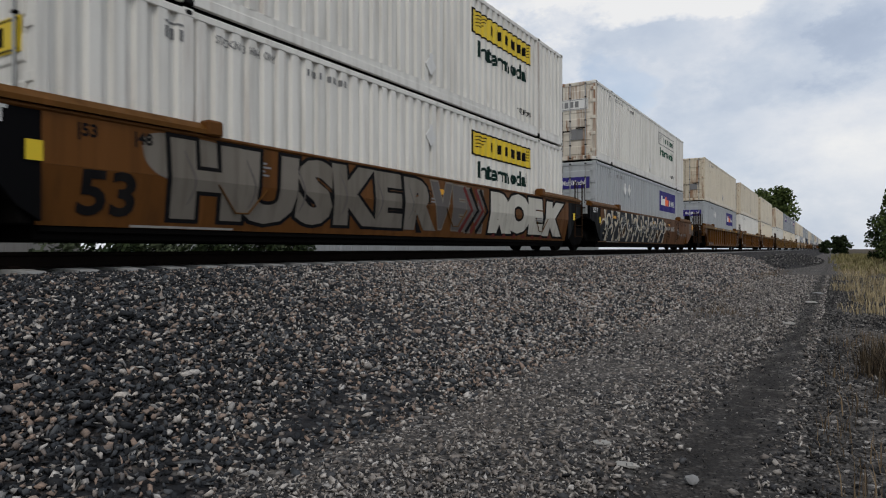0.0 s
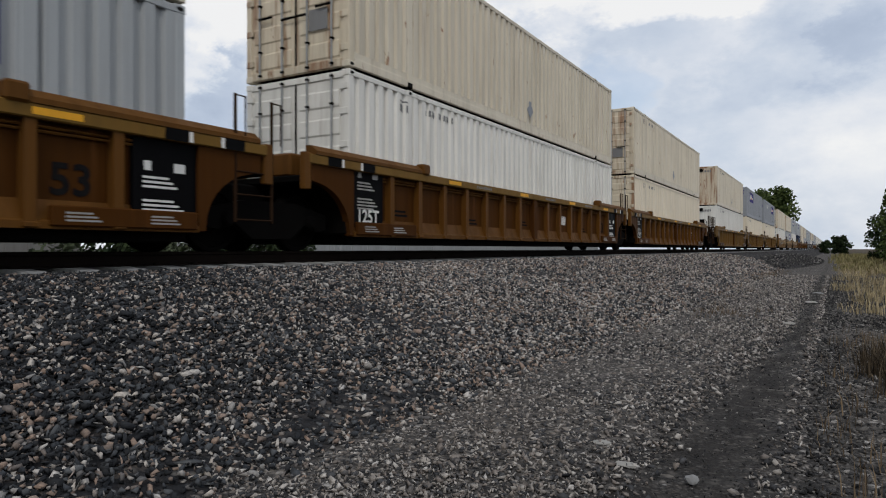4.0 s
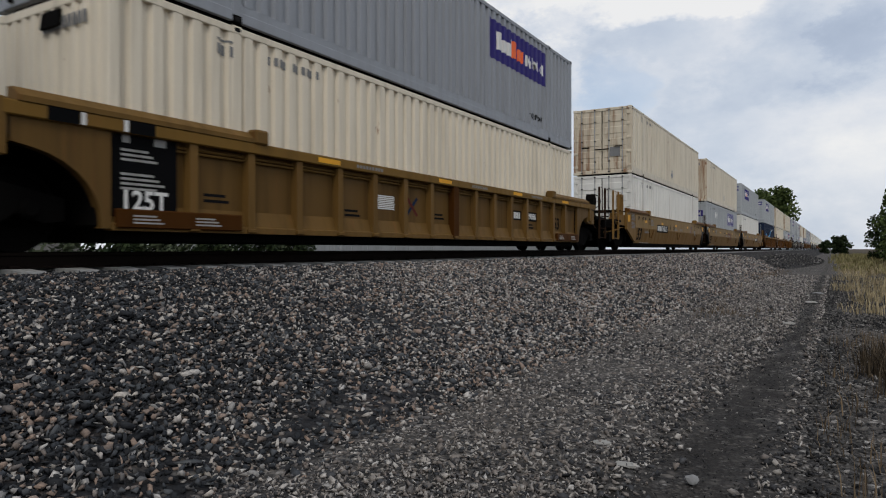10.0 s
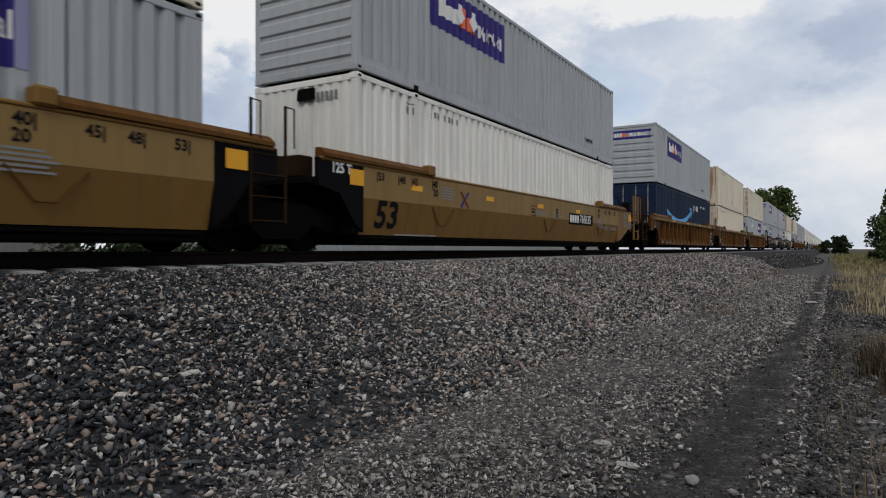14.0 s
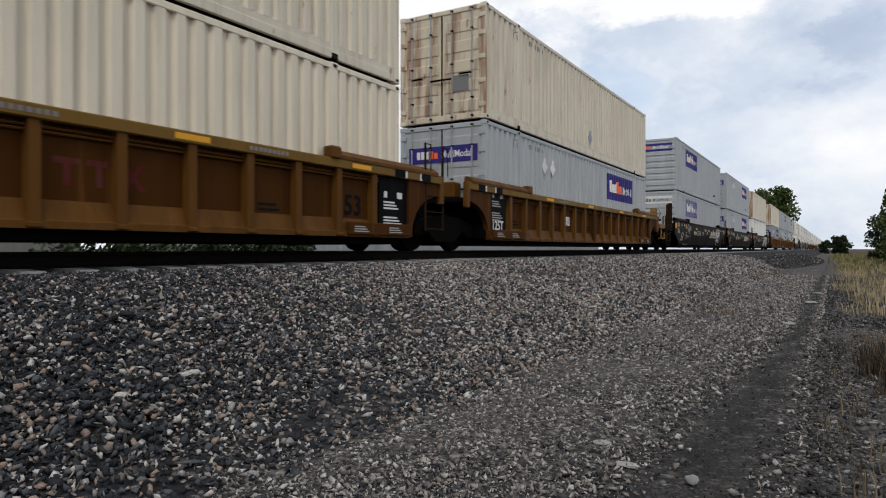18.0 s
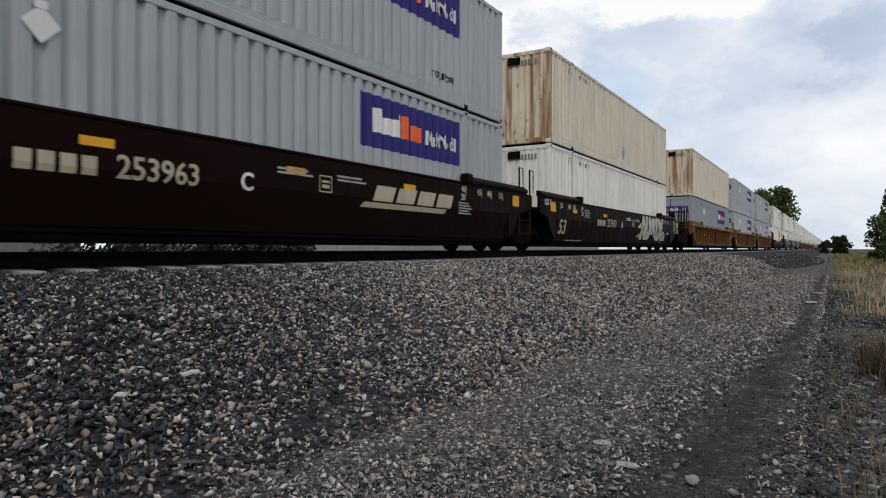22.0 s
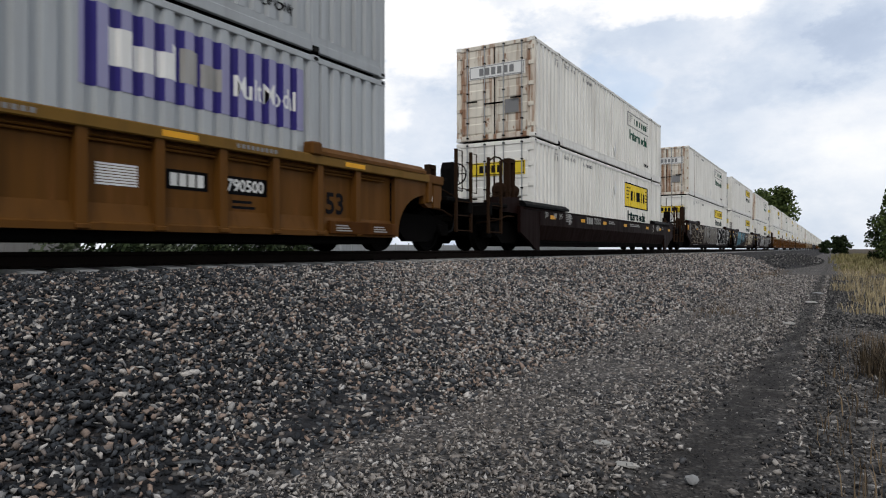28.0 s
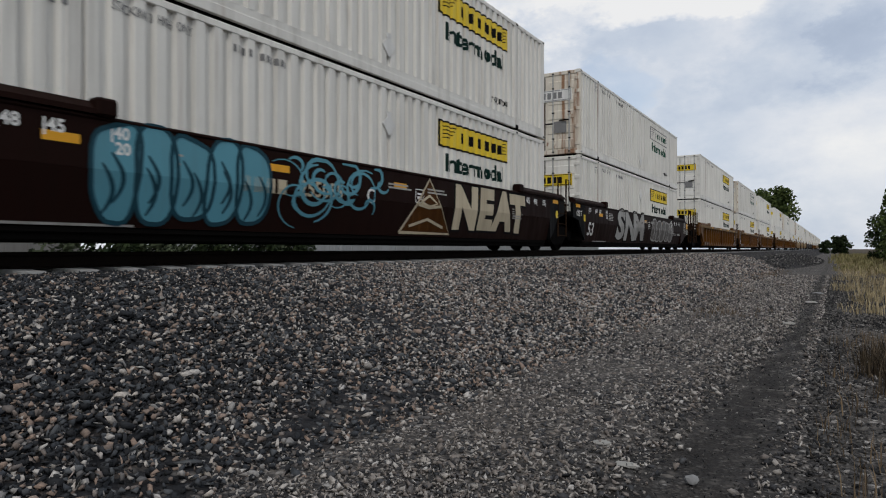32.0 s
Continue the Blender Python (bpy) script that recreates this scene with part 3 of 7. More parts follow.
END_CODE = end_marks([(-0.1 + 0.11 * i, -0.03 + 0.11 * i, 2.46, 2.62) for i in range(9)])
END_PLATE = end_marks([(0.35, 0.8, 0.75, 1.15)])
END_VENT = Shape().prism([(-HALF - 0.05, 2.5), (-HALF + 0.01, 2.5), (-HALF + 0.01, 2.72), (-HALF - 0.02, 2.72)], "x", -0.12, 0.3).mesh("vent_hood")
END_DIAMOND = Shape().prism([(-0.75, 0.42), (-0.5, 0.17), (-0.25, 0.42), (-0.5, 0.67)], "y", -HALF - 0.012, -HALF + 0.004).mesh("placard_holder")


def container(at, paint_, end, brand, label, end_paint=None, rod_paint=None, lite=False, sign=None):
    """A 53-foot box with its near (-y) end as doors, a pressed wall or a lying-ribbed wall."""
    c = thing("shipping_container", label, "container", "containers stacked on the train", at=at)
    ep = end_paint or paint_
    part("side_panel", CM["near_side"], paint_, c)
    part("side_panel", CM["far_side"], paint_, c)
    part("roof", CM["roof"], paint_, c)
    part("floor", CM["floor"], GREASE, c)
    part("end_wall", CM["head_wall"], paint_, c)
    for k in ("near", "far"):
        if lite and k == "far":
            continue
        part("top_rail", CM[k + "_top_rail"], paint_, c)
        part("bottom_rail", CM[k + "_bottom_rail"], paint_, c)
        for e in ("door", "head"):
            part("corner_post", CM[k + e + "_post"], ep if e == "door" else paint_, c)
            if k == "near":
                part("lifting_post", CM[k + e + "_lift_post"], WHITE_POST if paint_ is WHITE else paint_, c)
            for h in ("_low", "_high"):
                if lite or (k == "far" and e == "head"):
                    continue
                p = part("corner_casting", CM[k + e + h + "_casting"], paint_, c)
                if k == "near":
                    part("casting_hole", CM[k + e + h + "_hole"], RUBBER, p)
                    p = part("corner_casting", CM[k + e + h + "_lift_casting"], GREASE if h == "_low" and at[2] > 3 else paint_, c)
                    part("casting_hole", CM[k + e + h + "_lift_hole"], RUBBER, p)
    part("end_header", CM["end_header"], ep, c)
    part("end_sill", CM["end_sill"], ep, c)
    if end == "wall":
        part("end_wall", CM["end_wall"], ep, c)
        if not lite:
            part("vent_hood", END_VENT, GREASE, c)
            part("marking", END_CODE, INK_DIM, c)
            if ep is BEIGE_RUSTY:
                part("placard_holder", END_DIAMOND, GREY, c)
    elif end == "ribbed":
        part("end_wall", CM["ribbed_wall"], ep, c)
    else:
        for k in ("left", "right"):
            d = part("door", CM[k + "_door"], ep, c)
            if not lite:
                part("hinges", CM[k + "_hinge"], ep, d)
                for j in "01":
                    part("lock_rod", CM[k + "_rod" + j], rod_paint or STEEL, d)
                    part("rod_bracket", CM[k + "_keeper" + j], GREASE, d)
                    part("door_handle", CM[k + "_lever" + j], GREASE, d)
        part("door_gasket", CM["gasket"], RUBBER, c)
        if not lite:
            part("marking", END_PLATE, INK_DIM, c)
    if brand == "fx" or brand == "fx_faded" or brand == "fx_faded_front" or brand == "fx_front":
        dy = {"fx_front": -7.6, "fx_faded_front": -7.6}.get(brand, 0.0)      # some boxes carry the panel ahead of the middle
        dy = round(dy / PITCH) * PITCH
        p = part("logo_panel", FX_BLUE, BLUE, c, "violet-blue logo panel", (0, dy, 0))
        if brand.startswith("fx_faded"):
            part("faded_stripes", FX_FADED, BLUE_FADED, p, "bleached ridges of the panel")
        part("logo_mark", FX_WHITE, LETTER, p)
        part("logo_mark", FX_ORANGE, ORANGE if not brand.startswith("fx_faded") else LETTER_DIM, p)
        part("lettering", FX_THIN, LETTER, p)
        if not lite:
            part("marking", SMALL_MARKS, INK_DIM, c)
            for d in PAIR:
                part("placard_holder", d, LETTER, c)
            part("lettering", LOW_MARKS, INK, c)
        if end in ("door", "ribbed"):
            pale = brand == "fx_faded_front"
            p = part("end_sign", SIGN_HIGH, LETTER if pale else BLUE, c, "bleached white sign" if pale else "", (0, 0, -0.3 if end == "door" else 0.0))
            part("logo_mark", SIGN_ROWS, INK_DIM if pale else LETTER, p)
            part("logo_mark", SIGN_ORANGE, INK_DIM if pale else ORANGE, p)
            part("lettering", SIGN_WORD, INK_DIM if pale else LETTER, p)
    elif brand in ("jb", "jb_big", "jb_green", "jb_plain"):
        big = brand == "jb_big"
        if brand in ("jb", "jb_big"):
            p = part("logo_panel", JBB_YELLOW if big else JB_YELLOW, YELLOW, c, "yellow logo panel with black frame")
            part("frame_line", JBB_FRAME if big else JB_FRAME, INK, p)
        else:
            p = part("frame_line", JB_FRAME, INK_DIM, c)
        dark = INK if brand in ("jb", "jb_big") else GREEN_INK
        part("logo_mark", JBB_BARS if big else JB_BARS, dark, p)
        if not lite:
            part("logo_mark", JBB_WINGS if big else JB_WINGS, INK if brand in ("jb", "jb_big") else INK_DIM, p)
            part("marking", NUMBER_MARKS, INK_DIM, c)
            part("marking", STAMP_MARKS, INK_DIM, c)
            part("lettering", STACK_MARKS, INK_DIM, c)
            part("lettering", LOW_MARKS, INK, c)
            for d in (ONE if at[2] > 3 else ONE_HIGH):
                part("placard_holder", d, LETTER, c)
        part("lettering", JB_WORD, PINE_INK if dark is INK else dark, c, "", (0, -0.3, -0.52) if big else (0, 0, 0))
        if sign:
            p = part("end_sign", SIGN_JB, YELLOW if sign == "yellow" else LETTER, c)
            part("frame_line", SIGN_FRAME, INK if sign == "yellow" else INK_DIM, p)
            part("logo_mark", SIGN_BARS, INK if sign == "yellow" else INK_DIM, p)
    elif brand == "prime":
        p = part("logo_mark", SMILE, SWOOSH, c, "bright blue curved arrow")
        part("logo_mark", PRIME_WORD, LETTER, c)
        part("marking", PRIME_LINE, LETTER, c)
    elif not lite:
        part("marking", SMALL_MARKS, INK_DIM, c)
        for d in ONE:
            part("placard_holder", d, GREY_DARK if paint_ is not WHITE else LETTER, c)
    return c


# ---- well cars ----
# car space: x across (+x towards the road), y along, z = 0 on the rails; containers fill |y| < HALF
TRUCK_IN, TRUCK_OUT, COUPLER = 9.775, 9.5, 11.78
OUT = 1.50
SHEET_X = OUT - 0.14      # side sheet of a ribbed car, behind its ribs
RIB_TOP, SMOOTH_BREAK = 1.58, 0.96


def smooth_x(z, top=RIB_TOP):
    """The outside of a smooth car side at height z: upright above, leaning in below the fold."""
    k = SMOOTH_BREAK * top / RIB_TOP
    return OUT - 0.02 if z >= k else OUT - 0.02 - 0.13 * (k - z) / (k - 0.3)


def car_meshes():
    m = {}
    for sx, k in ((1, "near"), (-1, "far")):
        def b(x0, x1, *r):
            return (*sorted((sx * x0, sx * x1)), *r)
        m[k + "_chord"] = Shape().box(*b(OUT - 0.12, OUT + 0.02, -9.35, 9.35, RIB_TOP - 0.16, RIB_TOP, 0.015)).mesh("top_chord")
        m[k + "_sheet"] = Shape().box(*b(OUT - 0.19, SHEET_X, -8.15, 8.15, 0.30, RIB_TOP - 0.15)).mesh("side_sheet")
        s = Shape().prism([(sx * (OUT - 0.2), 0.26), (sx * (OUT - 0.02), 0.26), (sx * (OUT - 0.02), 0.34), (sx * (OUT - 0.06), 0.36), (sx * (SHEET_X + 0.012), 0.58), (sx * (SHEET_X - 0.02), 0.58)], "y", -8.15, 8.15)
        m[k + "_sill"] = s.mesh("side_sill")
        m[k + "_rib"] = Shape().prism([(sx * (SHEET_X - 0.01), 0.36), (sx * (OUT - 0.01), 0.31), (sx * (OUT - 0.01), RIB_TOP - 0.16), (sx * (SHEET_X - 0.01), RIB_TOP - 0.16)], "y", -0.065, 0.065).mesh("rib")
        m[k + "_wide_rib"] = Shape().box(*b(SHEET_X - 0.01, OUT + 0.008, -0.12, 0.12, 0.29, RIB_TOP - 0.14, 0.012)).mesh("rib")
        m[k + "_foot"] = Shape().box(*b(OUT - 0.06, OUT + 0.02, -0.08, 0.08, 0.27, 0.33, 0.01)).mesh("rib_foot")
        s = Shape()
        for z in (RIB_TOP - 0.22, RIB_TOP - 0.27):
            s.rod((sx * (OUT - 0.10), -7.9, z), (sx * (OUT - 0.10), 7.9, z), 0.018, 6)
        m[k + "_pipe"] = s.mesh("air_pipe")
        for sy, e in ((-1, "a"), (1, "b")):
            # guide along the top of the chord
            y0, y1 = sorted((sy * 5.8, sy * 9.2))
            s = Shape().prism([(sx * (OUT - 0.2), RIB_TOP), (sx * (OUT + 0.03), RIB_TOP), (sx * (OUT + 0.03), RIB_TOP + 0.06), (sx * (OUT - 0.10), RIB_TOP + 0.16), (sx * (OUT - 0.2), RIB_TOP + 0.16)], "y", y0, y1)
            m[k + e + "_guide"] = s.mesh("container_guide")
            s = Shape().box(*b(OUT - 0.16, OUT + 0.06, *sorted((sy * 5.72, sy * 5.98)), RIB_TOP - 0.02, RIB_TOP + 0.2, 0.03))
            m[k + e + "_stop"] = s.mesh("guide_stop")
            # end sheet with the wheel arch cut out
            pts = [(sy * 8.15, 0.28), (sy * 8.15, RIB_TOP - 0.15), (sy * 9.25, RIB_TOP - 0.15), (sy * 9.25, 1.16)]
            pts += [(sy * (9.25 - 0.98 * math.sin(a)), 0.34 + 0.80 * math.cos(a)) for a in [i * math.pi / 16 for i in range(1, 9)]]
            pts += [(sy * 8.27, 0.28)]
            m[k + e + "_end_sheet"] = Shape().prism(pts, "x", *sorted((sx * (SHEET_X - 0.02), sx * (OUT - 0.03)))).mesh("end_sheet")
            m[k + e + "_end_post"] = Shape().box(*b(OUT - 0.1, OUT + 0.015, *sorted((sy * 9.3, sy * 9.46)), 1.0, RIB_TOP + 0.02, 0.015)).mesh("end_post")
            m[k + e + "_black"] = Shape().box(*b(SHEET_X, SHEET_X + 0.06, *sorted((sy * 7.22, sy * 8.14)), 0.36, RIB_TOP - 0.17)).mesh("black_panel")
            m[k + e + "_jack"] = Shape().box(*b(OUT - 0.06, OUT + 0.025, *sorted((sy * 6.2, sy * 8.1)), 0.29, 0.52, 0.015)).mesh("jacking_pad")
            s = Shape()
            for y in (8.78, 9.48):
                s.box(*b(OUT - 0.06, OUT - 0.02, sy * y - 0.02, sy * y + 0.02, 0.42, 2.25, 0.006))
                s.pipe([(sx * OUT, sy * y, 2.22), (sx * OUT, sy * (y + 0.15), 2.22), (sx * OUT, sy * (y + 0.15), 1.6)], 0.011)
            for z in (0.46, 0.82, 1.15, 1.45):
                s.pipe([(sx * (OUT - 0.03), sy * 8.78, z), (sx * (OUT - 0.03), sy * 9.48, z)], 0.014)
            m[k + e + "_rail_in"] = s.mesh("ladder")
            s = Shape()
            for y in (10.6, 11.3):
                s.box(*b(OUT - 0.1, OUT - 0.03, sy * y - 0.035, sy * y + 0.035, 0.42, 2.3, 0.008))
                s.pipe([(sx * OUT, sy * y, 2.26), (sx * OUT, sy * y + 0.17, 2.26), (sx * OUT, sy * y + 0.17, 1.35), (sx * OUT, sy * y, 1.35)], 0.011)
            for z in (0.46, 0.8, 1.12, 1.42):
                s.pipe([(sx * (OUT - 0.04), sy * 10.6, z), (sx * (OUT - 0.04), sy * 11.3, z)], 0.014)
            m[k + e + "_ladder"] = s.mesh("ladder")
            # side panel, post and board beyond the wheel arch of an outer end
            m[k + e + "_outer_panel"] = Shape().prism([(sy * 9.2, 0.98), (sy * 9.2, RIB_TOP - 0.04), (sy * 9.92, RIB_TOP - 0.04), (sy * 9.92, 1.1), (sy * 9.8, 0.94), (sy * 9.4, 0.9)], "x", *sorted((sx * (OUT - 0.16), sx * (OUT - 0.04)))).mesh("end_panel")
            m[k + e + "_outer_post"] = Shape().box(*b(OUT - 0.1, OUT - 0.01, *sorted((sy * 9.54, sy * 9.84)), 0.9, RIB_TOP - 0.19, 0.015)).mesh("end_post")
            m[k + e + "_board"] = Shape().box(*b(OUT - 0.1, OUT + 0.01, *sorted((sy * 9.36, sy * 9.93)), RIB_TOP - 0.17, RIB_TOP + 0.01, 0.012)).mesh("name_board")
            # upright loop that stops the box, step frame, thin grab irons
            y0, y1 = sorted((sy * 9.5, sy * 9.88))
            s = Shape()
            for q in (y0, y1 - 0.09):
                s.box(*b(OUT - 0.34, OUT - 0.16, q, q + 0.09, 1.14, 2.24, 0.012))
            s.box(*b(OUT - 0.34, OUT - 0.16, y0, y1, 2.14, 2.26, 0.012))
            m[k + e + "_loop"] = s.mesh("stop_loop")
            s = Shape()
            for y in (10.62, 11.28):
                s.box(*b(OUT - 0.1, OUT - 0.03, sy * y - 0.035, sy * y + 0.035, 0.56, 1.2, 0.008))
            s.box(*b(OUT - 0.2, OUT - 0.03, *sorted((sy * 10.6, sy * 11.3)), 0.54, 0.60, 0.008))
            s.box(*b(OUT - 0.12, OUT - 0.02, *sorted((sy * 10.2, sy * 11.32)), 1.06, 1.26, 0.012))
            m[k + e + "_steps"] = s.mesh("step_frame")
            s = Shape()
            for y in (10.66, 11.2):
                s.pipe([(sx * (OUT - 0.06), sy * y, 1.2), (sx * (OUT - 0.06), sy * y, 2.1), (sx * (OUT - 0.06), sy * (y + 0.14), 2.1), (sx * (OUT - 0.06), sy * (y + 0.14), 1.2)], 0.014)
            m[k + e + "_irons"] = s.mesh("grab_iron")
            # smooth car: dark end with a slanted underside
            pts = [(sy * 8.1, 0.34), (sy * 8.1, RIB_TOP - 0.02), (sy * 9.3, RIB_TOP - 0.02), (sy * 9.3, 1.1), (sy * 8.75, 1.0), (sy * 8.35, 0.5)]
            far_ = 10.05 if e == "b" else 9.45
            low_ = [(10.05, 1.02), (9.5, 0.80), (8.5, 0.40)] if e == "b" else [(9.45, 0.86), (8.8, 0.60), (8.4, 0.40)]
            out_pts = [(sy * 8.1, 0.34), (sy * 8.1, RIB_TOP - 0.02), (sy * far_, RIB_TOP - 0.02)] + [(sy * q, z) for q, z in low_]
            m[k + e + "_out_nose"] = Shape().prism(out_pts, "x", *sorted((sx * (OUT - 0.12), sx * (OUT - 0.03)))).mesh("end_sheet")
            m[k + e + "_nose"] = Shape().prism(pts, "x", *sorted((sx * (OUT - 0.12), sx * (OUT - 0.03)))).mesh("end_sheet")
    # smooth sides
    for top, tag in ((RIB_TOP, ""), (1.2, "low_")):
        k = SMOOTH_BREAK * top / RIB_TOP
        for sx, side in ((1, "near"), (-1, "far")):
            def q(x):
                return sx * x
            m[tag + side + "_upper"] = Shape().prism([(q(OUT - 0.07), k), (q(OUT - 0.02), k), (q(OUT - 0.02), top - 0.06), (q(OUT - 0.07), top - 0.06)], "y", -8.1, 8.1).mesh("upper_side")
            m[tag + side + "_lower"] = Shape().prism([(q(OUT - 0.07), k - 0.002), (q(OUT - 0.02), k - 0.002), (q(OUT - 0.15), 0.30), (q(OUT - 0.2), 0.30)], "y", -8.1, 8.1).mesh("lower_side")
            m[tag + side + "_cap"] = Shape().box(*sorted((q(OUT - 0.12), q(OUT - 0.005))), -9.25, 9.25, top - 0.06, top, 0.02).mesh("top_chord")
            m[tag + side + "_keel"] = Shape().box(*sorted((q(OUT - 0.24), q(OUT - 0.165))), -8.05, 8.05, 0.22, 0.30, 0.015).mesh("side_sill")
    m["floor"] = Shape().box(-OUT + 0.25, OUT - 0.21, -8.1, 8.1, 0.13, 0.34, 0.02).mesh("well_floor")
    for sy, e in ((-1, "a"), (1, "b")):
        m[e + "_bulkhead"] = Shape().box(-OUT + 0.1, OUT - 0.1, *sorted((sy * 8.14, sy * 8.3)), 0.3, RIB_TOP - 0.25, 0.02).mesh("bulkhead")
        m[e + "_deck"] = Shape().box(-OUT + 0.12, OUT - 0.12, *sorted((sy * 8.3, sy * 9.4)), 1.12, 1.24, 0.02).mesh("end_deck")
        m[e + "_sill_in"] = Shape().box(-0.32, 0.32, *sorted((sy * 8.3, sy * 9.76)), 0.72, 1.12, 0.03).mesh("centre_sill")
        s = Shape().box(-0.32, 0.32, *sorted((sy * 8.3, sy * 11.3)), 0.72, 1.1, 0.03)
        m[e + "_sill_out"] = s.mesh("centre_sill")
        m[e + "_platform"] = Shape().box(-OUT + 0.1, OUT - 0.06, *sorted((sy * 10.2, sy * 11.28)), 1.1, 1.2, 0.02).mesh("platform")
        m[e + "_cover"] = Shape().box(-OUT + 0.16, OUT - 0.17, *sorted((sy * 9.15, sy * 10.35)), RIB_TOP - 0.02, RIB_TOP + 0.03, 0.01).mesh("cover_plate")
        m[e + "_end_beam"] = Shape().box(-OUT + 0.06, OUT - 0.02, *sorted((sy * 11.16, sy * 11.32)), 0.86, 1.14, 0.02).mesh("end_beam")
        s = Shape().box(-0.13, 0.13, *sorted((sy * 11.2, sy * 11.55)), 0.76, 0.98, 0.03).box(-0.2, 0.16, *sorted((sy * 11.45, sy * COUPLER)), 0.72, 1.02, 0.05)
        m[e + "_coupler"] = s.mesh("coupler")
        for j, x in enumerate((-0.5, 0.45)):
            s = Shape().pipe([(x, sy * 11.25, 0.8), (x, sy * 11.4, 0.5), (x * 0.7, sy * 11.55, 0.42), (x * 0.5, sy * COUPLER, 0.6)], 0.025)
            m["%s_hose%d" % (e, j)] = s.mesh("air_hose")
        s = Shape().box(0.55, 1.1, *sorted((sy * 9.0, sy * 9.35)), 1.24, 1.62, 0.03)
        m[e + "_valve"] = s.mesh("equipment_box")
        # air reservoir lying across the deck, valve, pipe runs and the high curved handrail
        s = Shape()
        ring = [(9.06, 0.07), (9.12, 0.19), (10.08, 0.19), (10.16, 0.08)]
        for (p, r1), (q, r2) in zip(ring, ring[1:]):
            s.rod((1.1, sy * p, 1.62), (1.1, sy * q, 1.62), r1, 14, r2)
        for p in (9.3, 9.9):
            s.box(0.9, 1.3, sy * p - 0.03, sy * p + 0.03, 1.3, 1.6)
        m[e + "_tank"] = s.mesh("air_reservoir")
        s = Shape().box(0.95, 1.2, *sorted((sy * 9.95, sy * 10.18)), 1.2, 1.5, 0.03).rod((1.08, sy * 10.06, 1.45), (1.08, sy * 10.06, 1.66), 0.07, 10, 0.04)
        m[e + "_control"] = s.mesh("control_valve")
        s = Shape().pipe([(1.1, sy * 9.3, 1.34), (1.22, sy * 9.7, 1.42), (1.25, sy * 10.3, 1.36), (1.2, sy * 10.7, 1.3), (1.2, sy * 11.1, 1.24)], 0.02)
        s.pipe([(1.3, sy * 9.5, 0.92), (1.36, sy * 10.1, 0.9), (1.32, sy * 10.6, 0.78), (1.0, sy * 11.1, 0.7)], 0.022)
        m[e + "_line"] = s.mesh("air_pipe")
        m[e + "_curved"] = Shape().pipe([(OUT - 0.05, sy * 11.42, 1.2), (OUT - 0.05, sy * 11.42, 2.02), (OUT - 0.06, sy * 11.34, 2.18), (OUT - 0.1, sy * 10.9, 2.36), (OUT - 0.14, sy * 10.55, 2.38), (OUT - 0.24, sy * 9.86, 2.30)], 0.022).mesh("handrail")
        m[e + "_beam"] = Shape().prism([(sy * 9.3, 1.0), (sy * 9.3, 1.44), (sy * 10.3, 1.40), (sy * 11.05, 1.34), (sy * 11.05, 1.08), (sy * 10.2, 1.02)], "x", OUT - 0.22, OUT - 0.13).mesh("side_beam")
        m[e + "_hook"] = Shape().pipe([(OUT - 0.15, sy * 8.12, 2.16), (OUT - 0.15, sy * 8.42, 2.10), (OUT - 0.15, sy * 8.55, 2.02), (OUT - 0.15, sy * 8.95, 1.70)], 0.018).mesh("handrail")
    n = 18
    s = Shape()
    rim = [(0.95 + 0.25 * math.cos(i * math.tau / n), 11.5, 1.84 + 0.25 * math.sin(i * math.tau / n)) for i in range(n + 1)]
    s.pipe(rim, 0.018)
    for i in range(5):
        a = i * math.tau / 5
        s.rod((0.95, 11.47, 1.84), (0.95 + 0.24 * math.cos(a), 11.5, 1.84 + 0.24 * math.sin(a)), 0.012)
    s.rod((0.95, 11.2, 1.84), (0.95, 11.52, 1.84), 0.03)
    m["brake_wheel"] = s.mesh("brake_wheel")
    s = Shape().prism([(10.98, 1.2), (11.26, 1.2), (11.3, 1.66), (11.36, 1.74), (11.36, 1.92), (11.22, 2.08), (11.06, 2.08), (10.98, 1.9)], "x", 0.80, 1.08)
    s.rod((0.94, 11.3, 1.84), (0.94, 11.42, 1.84), 0.09, 12, 0.06).box(0.72, 0.82, 11.05, 11.25, 1.5, 1.75, 0.02)
    m["brake_stand"] = s.mesh("brake_housing")
    # truck
    a = [(-1.28, 0.36), (-1.28, 0.62), (-0.9, 0.70), (-0.55, 0.78), (0.55, 0.78), (0.9, 0.70), (1.28, 0.62), (1.28, 0.36), (1.05, 0.33), (0.75, 0.44), (0.42, 0.20), (-0.42, 0.20), (-0.75, 0.44), (-1.05, 0.33)]
    for sx, k in ((1, "near"), (-1, "far")):
        m[k + "_frame"] = Shape().prism(a, "x", *sorted((sx * 0.98, sx * 1.12))).mesh("side_frame")
        s = Shape()
        for y in (-0.16, 0.0, 0.16):
            for i in range(6):
                s.rod((sx * 1.05, y, 0.25 + i * 0.05), (sx * 1.05, y, 0.275 + i * 0.05), 0.062, 8)
        m[k + "_spring"] = s.mesh("springs")
        for y, e in ((-0.89, "a"), (0.89, "b")):
            m[k + e + "_cap"] = Shape().lathe(sx * 1.0, [(0, 0.12), (sx * 0.14, 0.12), (sx * 0.19, 0.08)], 12, y, WHEEL_R).mesh("bearing_cap")
    m["bolster"] = Shape().box(-1.0, 1.0, -0.2, 0.2, 0.45, 0.74, 0.03).mesh("bolster")
    s = Shape().rod((-1.0, 0, 0), (1.0, 0, 0), 0.085, 12)
